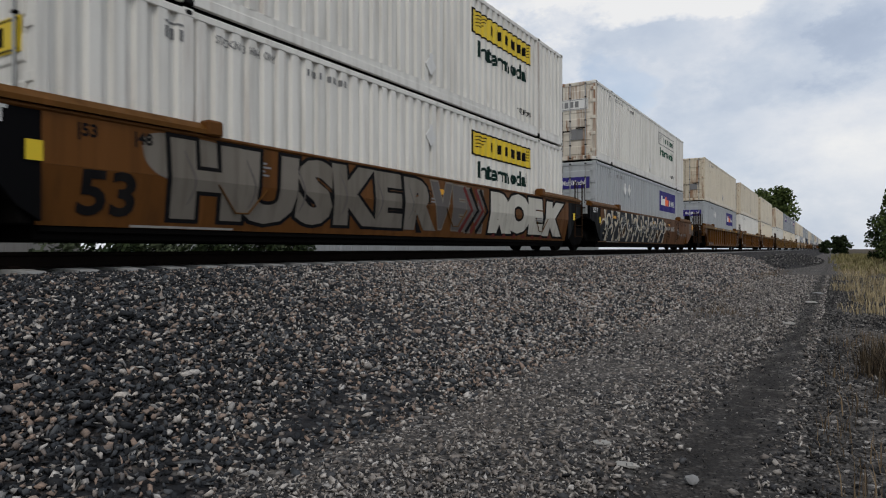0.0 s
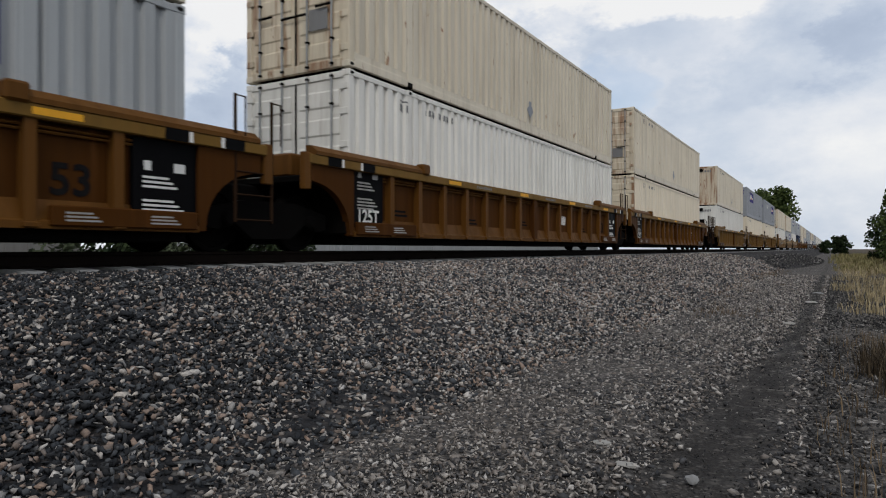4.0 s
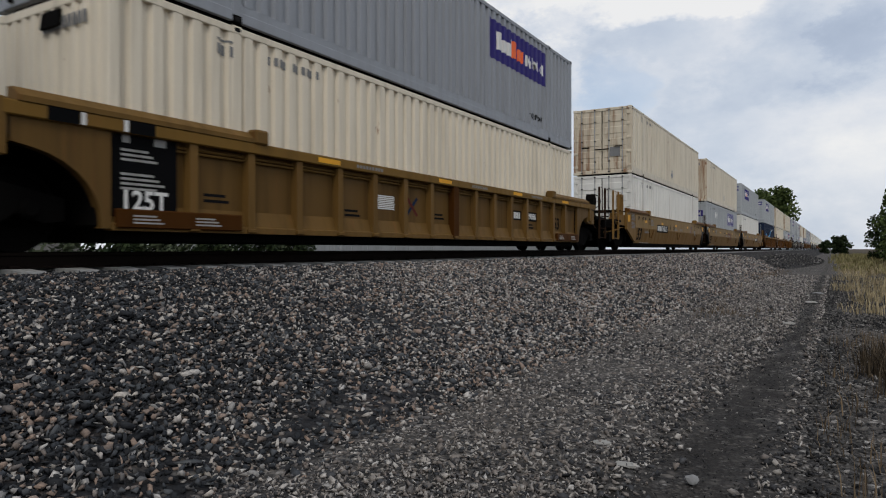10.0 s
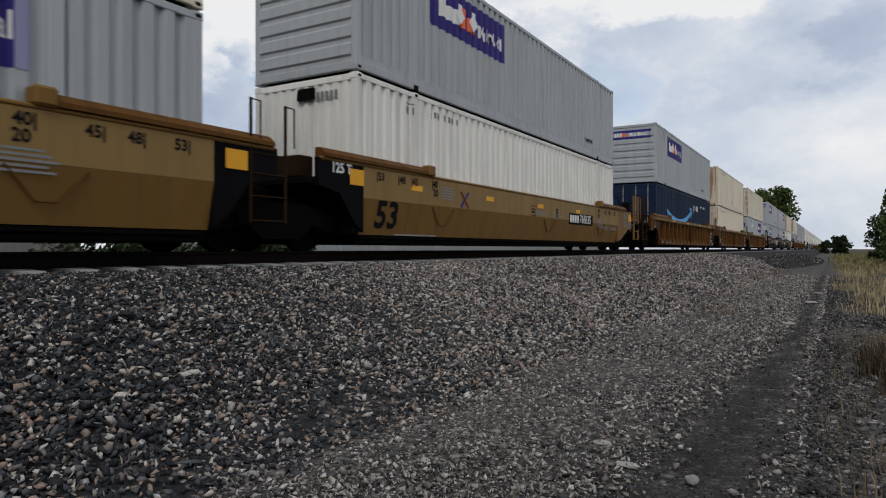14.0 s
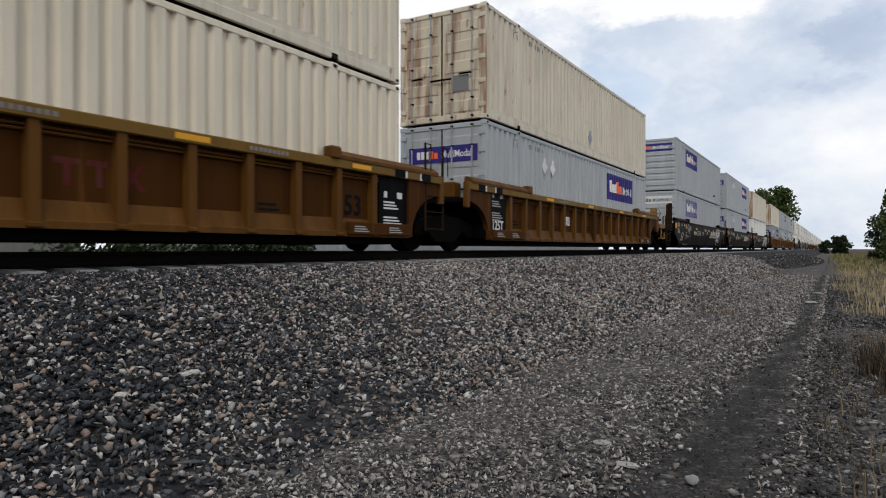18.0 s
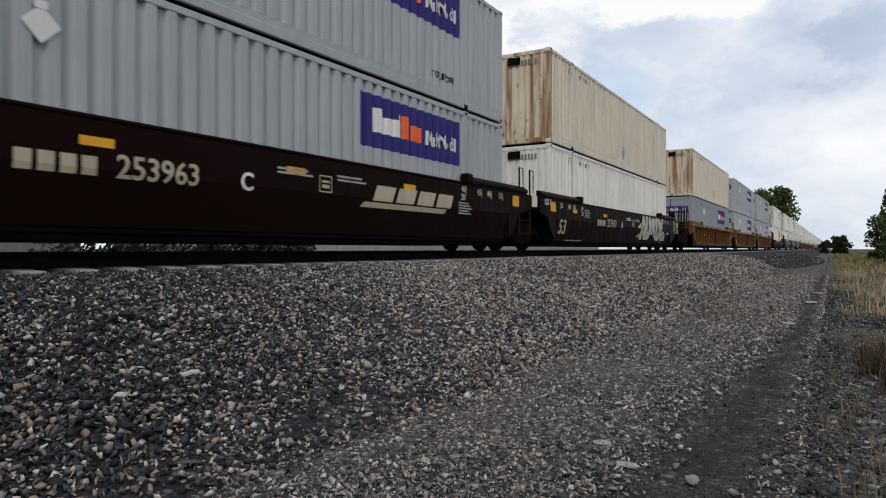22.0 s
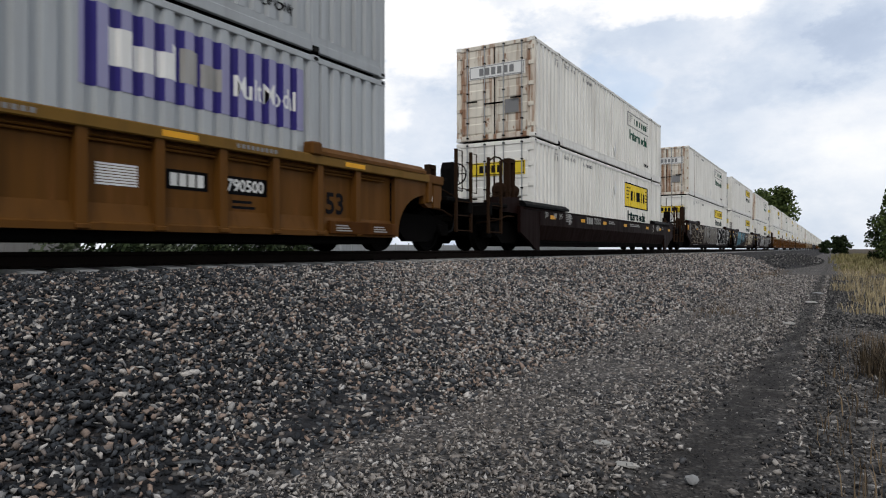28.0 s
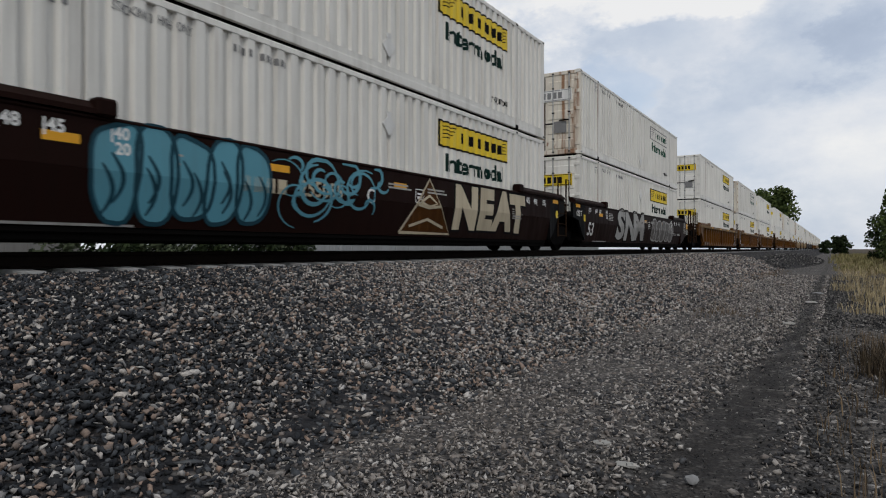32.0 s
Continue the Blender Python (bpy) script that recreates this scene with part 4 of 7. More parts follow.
    for sx in (1, -1):
        prof = [(0.66, WHEEL_R + 0.026), (0.69, WHEEL_R + 0.026), (0.70, WHEEL_R), (0.80, WHEEL_R - 0.004), (0.805, WHEEL_R - 0.06), (0.77, WHEEL_R - 0.08), (0.755, 0.2), (0.80, 0.15), (0.80, 0.09)]
        s.lathe(0, [(sx * x, r) for x, r in prof], 32)
    m["wheelset"] = s.mesh("wheelset")
    return m


KM = car_meshes()
WHEELS, TRAIN = [], []


def lay(rows, top=RIB_TOP, off=0.004):
    """Paint on a smooth side: rectangles (y0, y1, z0, z1) that follow the fold."""
    s = Shape()
    k = SMOOTH_BREAK * top / RIB_TOP
    for y0, y1, z0, z1 in rows:
        cuts = [z0] + ([k] if z0 < k < z1 else []) + [z1]
        for a, b in zip(cuts, cuts[1:]):
            s.add([(smooth_x(a, top) + off, y0, a), (smooth_x(a, top) + off, y1, a), (smooth_x(b, top) + off, y1, b), (smooth_x(b, top) + off, y0, b)], [(0, 1, 2, 3)])
    return s.mesh("marking", False)


def drawn(vs, fs, off=0.004, plane=None):
    """Paint of any outline, given as (y, z) points and faces, on the smooth side (or on an upright plane)."""
    bm = bmesh.new()
    row = [bm.verts.new((0, y, z)) for y, z in vs]
    for q in fs:
        try:
            bm.faces.new([row[i] for i in q])
        except ValueError:
            pass
    if plane is None:
        bmesh.ops.bisect_plane(bm, geom=bm.verts[:] + bm.edges[:] + bm.faces[:], plane_co=(0, 0, SMOOTH_BREAK), plane_no=(0, 0, 1))
    for v in bm.verts:
        v.co.x = (smooth_x(v.co.z) if plane is None else plane) + off
    bm.verts.index_update()
    s = Shape().add([tuple(v.co) for v in bm.verts], [tuple(v.index for v in q.verts) for q in bm.faces])
    bm.free()
    return s.mesh("marking", False)


def lettered(words, size, y, z, off=0.005, plane=None, bold=0.0, slant=0.0, squeeze=1.0, stretch=1.0):
    vs, fs = wrapped(words, size, bold, slant)
    return drawn([(a[0] * squeeze + y, a[1] * stretch + z) for a in vs], fs, off, plane)


def ribbon(path, width, taper=True):
    """A brush stroke along (y, z) points."""
    vs, fs = [], []
    n = len(path)
    for i, (y, z) in enumerate(path):
        a, b = path[max(0, i - 1)], path[min(n - 1, i + 1)]
        dy, dz = b[0] - a[0], b[1] - a[1]
        d = math.hypot(dy, dz) or 1
        w = width * (0.35 + 0.65 * math.sin(math.pi * (i + 0.5) / n) if taper else 1) / 2
        vs += [(y - dz / d * w, z + dy / d * w), (y + dz / d * w, z - dy / d * w)]
    return vs, [(2 * i, 2 * i + 1, 2 * i + 3, 2 * i + 2) for i in range(n - 1)]


def joined(*sets):
    vs, fs = [], []
    for v, f in sets:
        k = len(vs)
        vs += v
        fs += [tuple(i + k for i in q) for q in f]
    return vs, fs


def truck(parent, y, rolling=True):
    t = part("truck", KM["bolster"], GREASE, parent, "black cast steel truck", (0, y, 0))
    for k in ("near", "far"):
        part("side_frame", KM[k + "_frame"], GREASE, t)
    if rolling:
        part("springs", KM["near_spring"], GREASE, t)
        for e in "ab":
            part("bearing_cap", KM["near" + e + "_cap"], GREASE, t)
    for dy in (-0.89, 0.89):
        w = part("wheelset", KM["wheelset"], GREASE, t, at=(0, dy, WHEEL_R))
        if rolling:
            WHEELS.append((w, dy))


OUTER_LABEL = Shape().add([(OUT - 0.034, y, z) for y, z in ((-0.15, 0.93), (0.15, 0.93), (0.15, 1.05), (-0.15, 1.05))], [(0, 1, 2, 3)]).mesh("label", False)


def outer_end(c, e, sheet, trim, drop=0.0, smooth=False):
    """What an uncoupled end carries beyond its wheel arch."""
    at = (0, 0, -drop)
    if not smooth:
        part("end_panel", KM["near" + e + "_outer_panel"], sheet, c, at=at)
        part("end_post", KM["near" + e + "_outer_post"], trim, c, at=at)
        part("name_board", KM["near" + e + "_board"], trim, c, at=at)
    part("cover_plate", KM[e + "_cover"], GREASE, c, at=at)
    part("label", OUTER_LABEL, LETTER, c, "small white label", (0, 9.5 if e == "b" else -9.15, 0.1 - drop))


def car_ends(c, a_out, b_out, paint_, near=True, steps=LADDER, stand=GREASE, smooth=False, slim=False, low=False):
    """Decks, sills, ladders, couplers and trucks. a: the end towards -y."""
    for e, sy, out in (("a", -1, a_out), ("b", 1, b_out)):
        part("bulkhead", KM[e + "_bulkhead"], GREASE, c)
        part("end_deck", KM[e + "_deck"], GREASE, c)
        if out:
            part("centre_sill", KM[e + "_sill_out"], GREASE, c)
            part("platform", KM[e + "_platform"], GREASE, c)
            part("end_beam", KM[e + "_end_beam"], GREASE, c)
            p = part("coupler", KM[e + "_coupler"], GREASE, c)
            for j in "01":
                part("air_hose", KM[e + "_hose" + j], RUBBER, p)
            for k in ("near", "far"):
                if slim and e == "b":
                    part("step_frame", KM[k + e + "_steps"], steps, c)
                    part("grab_iron", KM[k + e + "_irons"], STEEL, c)
                else:
                    part("ladder", KM[k + e + "_ladder"], steps, c)
                if near and smooth and e == "a":
                    part("stop_loop", KM[k + e + "_loop"], steps, c, at=(0, 0, 0 if paint_ is TAN else 0.2))
            if near:
                if smooth:
                    part("side_beam", KM[e + "_beam"], paint_, c)
                if smooth and e == "a" and paint_ is not TAN:
                    part("air_reservoir", KM[e + "_tank"], steps, c)
                part("control_valve", KM[e + "_control"], steps, c)
                part("air_pipe", KM[e + "_line"], steps, c)
                if smooth and e == "a" and paint_ is MAROON:
                    part("handrail", KM[e + "_curved"], LADDER, c)
                if smooth and e == "b" and not low:
                    part("handrail", KM[e + "_hook"], GREASE, c)
            truck(c, sy * TRUCK_OUT, near)
        else:
            part("centre_sill", KM[e + "_sill_in"], GREASE, c)
            if e == "b":
                part("ladder", KM["near" + e + "_rail_in"], LADDER, c)
            part("equipment_box", KM[e + "_valve"], LADDER if smooth else paint_, c)
            if e == "a":
                truck(c, sy * TRUCK_IN, near)
    if b_out:
        p = part("brake_housing", KM["brake_stand"], stand, c)
        part("brake_wheel", KM["brake_wheel"], stand if slim else GREASE, p)


def ribbed_car(at, a_out, b_out, sheet_paint, rib_paint, label, lite=False, steps=LADDER, stand=GREASE, slim=False):
    c = thing("well_car", label, "railcar", "well cars of the train", at=at)
    for k in ("near", "far"):
        if lite and k == "far":
            continue
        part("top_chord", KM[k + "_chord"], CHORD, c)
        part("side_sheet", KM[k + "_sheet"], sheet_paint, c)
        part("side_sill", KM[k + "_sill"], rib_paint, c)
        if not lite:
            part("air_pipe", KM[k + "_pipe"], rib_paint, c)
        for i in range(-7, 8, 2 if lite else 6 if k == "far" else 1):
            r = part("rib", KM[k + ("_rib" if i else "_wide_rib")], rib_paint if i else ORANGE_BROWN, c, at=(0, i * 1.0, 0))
            if k == "near" and not lite:
                part("rib_foot", KM[k + "_foot"], rib_paint, r)
        for e in "ab":
            part("end_sheet", KM[k + e + "_end_sheet"], sheet_paint, c)
            part("end_post", KM[k + e + "_end_post"], rib_paint, c)
            part("container_guide", KM[k + e + "_guide"], rib_paint, c)
            part("guide_stop", KM[k + e + "_stop"], rib_paint, c)
            if k == "near":
                part("jacking_pad", KM[k + e + "_jack"], ORANGE_BROWN, c)
    part("well_floor", KM["floor"], GREASE, c)
    car_ends(c, a_out, b_out, rib_paint, not lite, steps, stand, slim=slim)
    for e, out in (("a", a_out), ("b", b_out)):
        if out and not lite:
            outer_end(c, e, sheet_paint, rib_paint)
    return c


def smooth_car(at, a_out, b_out, paint_, label, low=False, cap=None, dark=BLACK, lite=False):
    c = thing("well_car", label, "railcar", "well cars of the train", at=at)
    tag = "low_" if low else ""
    for k in ("near", "far"):
        # upper side paler than the lower: dust plus the sky's light painted in
        part("upper_side", KM[tag + k + "_upper"], TAN_SKYLIT if paint_ is TAN else paint_, c)
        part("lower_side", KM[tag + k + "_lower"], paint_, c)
        part("top_chord", KM[tag + k + "_cap"], cap or paint_, c)
        part("side_sill", KM[tag + k + "_keel"], GREASE, c)
        for e in "ab":
            if not low and not (lite and k == "far"):
                out = a_out if e == "a" else b_out
                part("end_sheet", KM[k + e + ("_out_nose" if out else "_nose")], paint_ if out else dark, c)
                # guides on tan cars painted darker: shade of their outward slope in colour
                part("container_guide", KM[k + e + "_guide"], TAN_OLD if paint_ in (TAN, BROWN_TAN) else paint_, c)
                part("guide_stop", KM[k + e + "_stop"], cap or paint_, c)
    part("well_floor", KM["floor"], GREASE, c)
    car_ends(c, a_out, b_out, paint_, not lite, paint_ if paint_ is TAN else LADDER, smooth=True, low=low)
    for e, out in (("a", a_out), ("b", b_out)):
        if low:
            part("container_guide", KM["near" + e + "_guide"], dark, c, at=(0, 0, -0.36))
            part("end_sheet", KM["near" + e + "_out_nose"], paint_, c, at=(0, 0, -0.36))
        if out and not lite:
            outer_end(c, e, paint_, dark, 0.36 if low else 0.0, True)
    return c


# ---- ground ----
def ground_material():
    m, n, l, b = shader("gravel_and_dust", 0.95)
    v = scaled(n, l, (1, 1, 1), False)
    s = n.new("ShaderNodeSeparateXYZ")
    l.new(v, s.inputs[0])
    stones = n.new("ShaderNodeTexVoronoi")
    stones.inputs["Scale"].default_value = 48.0
    l.new(v, stones.inputs["Vector"])
    big = n.new("ShaderNodeTexVoronoi")
    big.inputs["Scale"].default_value = 19.0
    l.new(v, big.inputs["Vector"])
    tones = ((0.1, (0.02, 0.02, 0.023)), (0.45, (0.085, 0.08, 0.078)), (0.7, (0.18, 0.16, 0.142)), (0.95, (0.40, 0.38, 0.36)))
    # cell edges darkened: shade of the gaps between stones is in the colour
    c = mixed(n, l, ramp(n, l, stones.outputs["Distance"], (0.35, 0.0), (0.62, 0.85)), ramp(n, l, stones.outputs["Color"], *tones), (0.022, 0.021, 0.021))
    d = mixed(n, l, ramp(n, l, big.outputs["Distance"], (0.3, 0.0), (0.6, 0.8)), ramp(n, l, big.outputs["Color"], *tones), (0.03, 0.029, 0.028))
    c = mixed(n, l, ramp(n, l, noisy(n, l, v, 5.0, 3), (0.45, 0.0), (0.55, 1.0)), c, d)
    fine = noisy(n, l, v, 60.0, 6)
    broad = noisy(n, l, v, 0.7, 5)
    c = mixed(n, l, ramp(n, l, broad, (0.42, 0.0), (0.66, 0.35)), c, (0.105, 0.09, 0.076))
    # wheel rut: dark packed dust in a band along the road
    wob = n.new("ShaderNodeMath")
    wob.operation = "MULTIPLY_ADD"
    wob.inputs[1].default_value, wob.inputs[2].default_value = 0.6, -0.3
    l.new(noisy(n, l, v, 1.1, 4), wob.inputs[0])
    xs = n.new("ShaderNodeMath")
    l.new(s.outputs["X"], xs.inputs[0])
    l.new(wob.outputs[0], xs.inputs[1])
    bend = n.new("ShaderNodeMapRange")
    wide = n.new("ShaderNodeMapRange")
    for node, near, far_ in ((bend, 0.54, 0.36), (wide, 0.66, 2.4)):
        for k, q in (("From Min", 2.6), ("From Max", 8.5), ("To Min", near), ("To Max", far_)):
            node.inputs[k].default_value = q
        l.new(s.outputs["Y"], node.inputs["Value"])
    xb = n.new("ShaderNodeMath")
    l.new(xs.outputs[0], xb.inputs[0])
    l.new(bend.outputs[0], xb.inputs[1])
    xw = n.new("ShaderNodeMath")
    xw.operation = "MULTIPLY"
    l.new(xb.outputs[0], xw.inputs[0])
    l.new(wide.outputs[0], xw.inputs[1])
    band = n.new("ShaderNodeMapRange")
    band.inputs["From Min"].default_value, band.inputs["From Max"].default_value = -0.5, 0.5
    l.new(xw.outputs[0], band.inputs["Value"])
    rut = ramp(n, l, band.outputs[0], (0.0, 0.0), (0.44, 0.95), (0.56, 0.95), (1.0, 0.0))
    fade = n.new("ShaderNodeMapRange")
    for k, q in (("From Min", 7.0), ("From Max", 17.0), ("To Min", 1.0), ("To Max", 0.4)):
        fade.inputs[k].default_value = q
    l.new(s.outputs["Y"], fade.inputs["Value"])
    thin = n.new("ShaderNodeMath")
    thin.operation = "MULTIPLY"
    l.new(rut, thin.inputs[0])
    l.new(fade.outputs[0], thin.inputs[1])
    rut = thin.outputs[0]
    worn = n.new("ShaderNodeMath")
    worn.operation = "MULTIPLY"
    l.new(rut, worn.inputs[0])
    l.new(ramp(n, l, noisy(n, l, v, 2.4, 5, 0.65), (0.32, 0.35), (0.55, 1.0)), worn.inputs[1])
    c = mixed(n, l, worn.outputs[0], c, mixed(n, l, fine, (0.012, 0.011, 0.011), (0.036, 0.033, 0.031)))
    # dry soil and straw beyond the road
    side = n.new("ShaderNodeMapRange")
    side.inputs["From Min"].default_value, side.inputs["From Max"].default_value = 0.15, 1.6
    l.new(xs.outputs[0], side.inputs["Value"])
    c = mixed(n, l, side.outputs[0], c, mixed(n, l, fine, (0.022, 0.018, 0.013), (0.095, 0.074, 0.048)))
    l.new(c, b.inputs["Base Color"])
    bumped(n, l, b, stones.outputs["Distance"], 0.6, 0.02)
    return m


def stone_material(name, *stops, vignette=0.0):
    m, n, l, b = shader(name, 0.9)
    g = n.new("ShaderNodeNewGeometry")
    v = scaled(n, l, (1, 1, 1), False)
    pick = g.outputs["Random Per Island"]
    if vignette:
        # lens falloff put into the colour: dark stones grow commoner before a slanting line
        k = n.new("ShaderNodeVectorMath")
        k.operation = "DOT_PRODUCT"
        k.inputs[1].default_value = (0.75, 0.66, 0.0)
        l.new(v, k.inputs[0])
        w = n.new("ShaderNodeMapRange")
        for q, x in (("From Min", -2.6), ("From Max", 1.2), ("To Min", vignette), ("To Max", 0.95)):
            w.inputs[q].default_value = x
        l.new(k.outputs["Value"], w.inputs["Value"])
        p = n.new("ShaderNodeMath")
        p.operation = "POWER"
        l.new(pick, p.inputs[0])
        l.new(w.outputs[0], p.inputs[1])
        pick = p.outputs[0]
    c = ramp(n, l, pick, *stops)
    c = mixed(n, l, ramp(n, l, noisy(n, l, v, 90.0, 4), (0.3, 0.0), (0.7, 0.45)), c, (0.05, 0.048, 0.046))
    l.new(c, b.inputs["Base Color"])
    return m


GROUND = ground_material()
BALLAST = stone_material("crushed_ballast", (0.0, (0.01, 0.0113, 0.0141)), (0.20, (0.0367, 0.0421, 0.0504)), (0.40, (0.103, 0.109, 0.115)), (0.55, (0.208, 0.159, 0.131)), (0.66, (0.333, 0.236, 0.181)), (0.74, (0.251, 0.243, 0.236)), (0.88, (0.517, 0.462, 0.408)), (1.0, (0.53, 0.50, 0.47)), vignette=3.5)
ROAD_STONE = stone_material("road_stone", (0.0, (0.017, 0.0178, 0.0213)), (0.3, (0.0779, 0.0783, 0.0826)), (0.55, (0.213, 0.18, 0.158)), (0.75, (0.311, 0.282, 0.254)), (0.9, (0.481, 0.44, 0.4)), (1.0, (0.53, 0.50, 0.47)))
DARK_GRAVEL = stone_material("dark_gravel", (0.0, (0.008, 0.008, 0.010)), (0.5, (0.045, 0.045, 0.046)), (0.85, (0.12, 0.112, 0.104)), (1.0, (0.34, 0.32, 0.30)))
CONCRETE = paint("weathered_concrete", (0.33, 0.33, 0.32), 0.4, rough=0.9)
RAIL_STEEL = paint("brown_rail_steel", (0.011, 0.008, 0.0065), 0.4, rough=0.7, grime=(0.016, 0.011, 0.009))


# height of the track bed by distance from the camera's line (x)
BED = [(-15.5, 0.0), (-12.4, 0.66), (-10.2, 0.69), (-7.2, 0.69), (-6.2, 0.705), (-5.2, 0.645), (-4.2, 0.50), (-3.2, 0.24), (-2.5, 0.06), (-2.1, -0.02)]


def bed_z(x):
    for (a, za), (b, zb) in zip(BED, BED[1:]):
        if a <= x <= b:
            return za + (zb - za) * (x - a) / (b - a)
    return 0.0


def build_ground():
    xs = [-3000, -900, -300, -120, -50, -25, -14] + [i * 0.5 for i in range(-12, 9)] + [6, 10, 25, 60, 150, 400, 1200, 3000]
    ys = [-2000, -400, -80, -20, -6, -2] + [i * 0.6 for i in range(0, 40)] + [26, 30, 36, 44, 55, 70, 100, 160, 300, 600, 1200, 4000]
    s = Shape()
    for y in ys:
        for x in xs:
            near = -6 < x < 4.5 and -2 <= y < 24
            z = 0.022 * noise.noise((x * 0.9, y * 0.6, 0)) if near else 0.0
            if near and -0.75 < x < -0.1:
                z -= 0.02
            s.v.append((x, y, z))
    n = len(xs)
    s.f = [(j * n + i, j * n + i + 1, (j + 1) * n + i + 1, (j + 1) * n + i) for j in range(len(ys) - 1) for i in range(n - 1)]
    g = new("ground", s.mesh("ground", False))
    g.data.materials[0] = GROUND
    tagged(g, "flat grey gravel and dust road with dry straw verge", "ground", kind="structure")
    s = Shape()
    ys = [-300, -60, -12] + [i * 0.5 for i in range(-4, 60)] + [32, 36, 42, 50, 62, 80, 110, 160, 260, 500, 1200]
    xs = [-15.5, -14, -12.4, -11.2, -10.2] + [-9.6 + 0.4 * i for i in range(19)] + [-2.1]
    for y in ys:
        for x in xs:
            wob = 0.05 * noise.noise((x * 0.8, y * 0.5, 7)) if -7 < x < -2.3 and -2 < y < 40 else 0.0
            s.v.append((x, y, bed_z(x) + wob))
    n = len(xs)
    s.f = [(j * n + i, j * n + i + 1, (j + 1) * n + i + 1, (j + 1) * n + i) for j in range(len(ys) - 1) for i in range(n - 1)]
    bed = new("track_bed", s.mesh("track_bed", False))
    m, nn, l, b = shader("ballast_bed", 0.95)
    v = scaled(nn, l, (1, 1, 1), False)
    st = nn.new("ShaderNodeTexVoronoi")
    st.inputs["Scale"].default_value = 17.0
    l.new(v, st.inputs["Vector"])
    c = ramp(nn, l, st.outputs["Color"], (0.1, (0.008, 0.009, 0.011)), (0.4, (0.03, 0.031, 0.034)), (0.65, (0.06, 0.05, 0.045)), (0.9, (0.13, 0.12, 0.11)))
    # near-black at the cell edges paints the shaded gaps of the bed
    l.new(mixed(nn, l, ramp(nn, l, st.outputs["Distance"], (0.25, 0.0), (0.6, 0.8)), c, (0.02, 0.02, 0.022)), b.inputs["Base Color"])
    inv = nn.new("ShaderNodeMath")
    inv.operation = "SUBTRACT"
    inv.inputs[0].default_value = 1.0
    l.new(st.outputs["Distance"], inv.inputs[1])
    bumped(nn, l, b, inv.outputs[0], 0.9, 0.05)
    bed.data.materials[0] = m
    tagged(bed, "sloping bed of grey crushed stone ballast", "track bed", kind="structure")


build_ground()


def stone_forms(count, seed, detail):
    """Angular stone shapes: (vertices, triangles)."""
    r = random.Random(seed)
    out = []
    for _ in range(count):
        bm = bmesh.new()
        for _ in range(detail):
            d = Vector((r.gauss(0, 1), r.gauss(0, 1), r.gauss(0, 1))).normalized() * r.uniform(0.85, 1.1)
            bm.verts.new((d.x * 1.4, d.y * 0.92, d.z * 0.66))
        hull = bmesh.ops.convex_hull(bm, input=bm.verts[:])
        bmesh.ops.delete(bm, geom=[v for v in bm.verts if not v.link_faces], context="VERTS")
        bmesh.ops.triangulate(bm, faces=bm.faces[:])
        bm.verts.index_update()
        out.append((np.array([v.co[:] for v in bm.verts]), np.array([[v.index for v in q.verts] for q in bm.faces])))
        bm.free()
    return out


def scatter(name, places, sizes, detail, material, label, category, seed):
    """Thousands of loose stones as one object."""
    forms = stone_forms(14, seed, detail)
    g = np.random.default_rng(seed)
    n = len(places)
    # lying flat, turned at will and tipped a little
    yaw, tip, way = g.uniform(0, math.pi, n), g.normal(0, 0.55, n), g.uniform(0, math.tau, n)
    q = np.stack([np.cos(yaw) * np.cos(tip), np.cos(way) * np.sin(tip), np.sin(way) * np.sin(tip), np.sin(yaw) * np.cos(tip)], 1)
    q /= np.linalg.norm(q, axis=1)[:, None]
    w, x, y, z = q.T
    rot = np.stack([1 - 2 * (y * y + z * z), 2 * (x * y - z * w), 2 * (x * z + y * w), 2 * (x * y + z * w), 1 - 2 * (x * x + z * z), 2 * (y * z - x * w), 2 * (x * z - y * w), 2 * (y * z + x * w), 1 - 2 * (x * x + y * y)], 1).reshape(n, 3, 3)
    kind = g.integers(0, len(forms), n)
    vs, fs, k = [], [], 0
    for i, (fv, ff) in enumerate(forms):
        sel = np.where(kind == i)[0]
        p = np.einsum("nij,vj->nvi", rot[sel], fv) * sizes[sel][:, None, None] + places[sel][:, None, :]
        vs.append(p.reshape(-1, 3))
        fs.append((ff[None] + (np.arange(len(sel)) * len(fv))[:, None, None] + k).reshape(-1, 3))
        k += len(sel) * len(fv)
    me = bpy.data.meshes.new(name)
    vs, fs = np.concatenate(vs), np.concatenate(fs)
    me.vertices.add(len(vs))
    me.vertices.foreach_set("co", vs.ravel())
    me.loops.add(fs.size)
    me.loops.foreach_set("vertex_index", fs.ravel().astype(np.int32))
    me.polygons.add(len(fs))
    me.polygons.foreach_set("loop_start", np.arange(0, fs.size, 3, dtype=np.int32))
    me.update(calc_edges=True)
    me.materials.append(material)
    return tagged(new(name, me), label, category, kind="stuff")


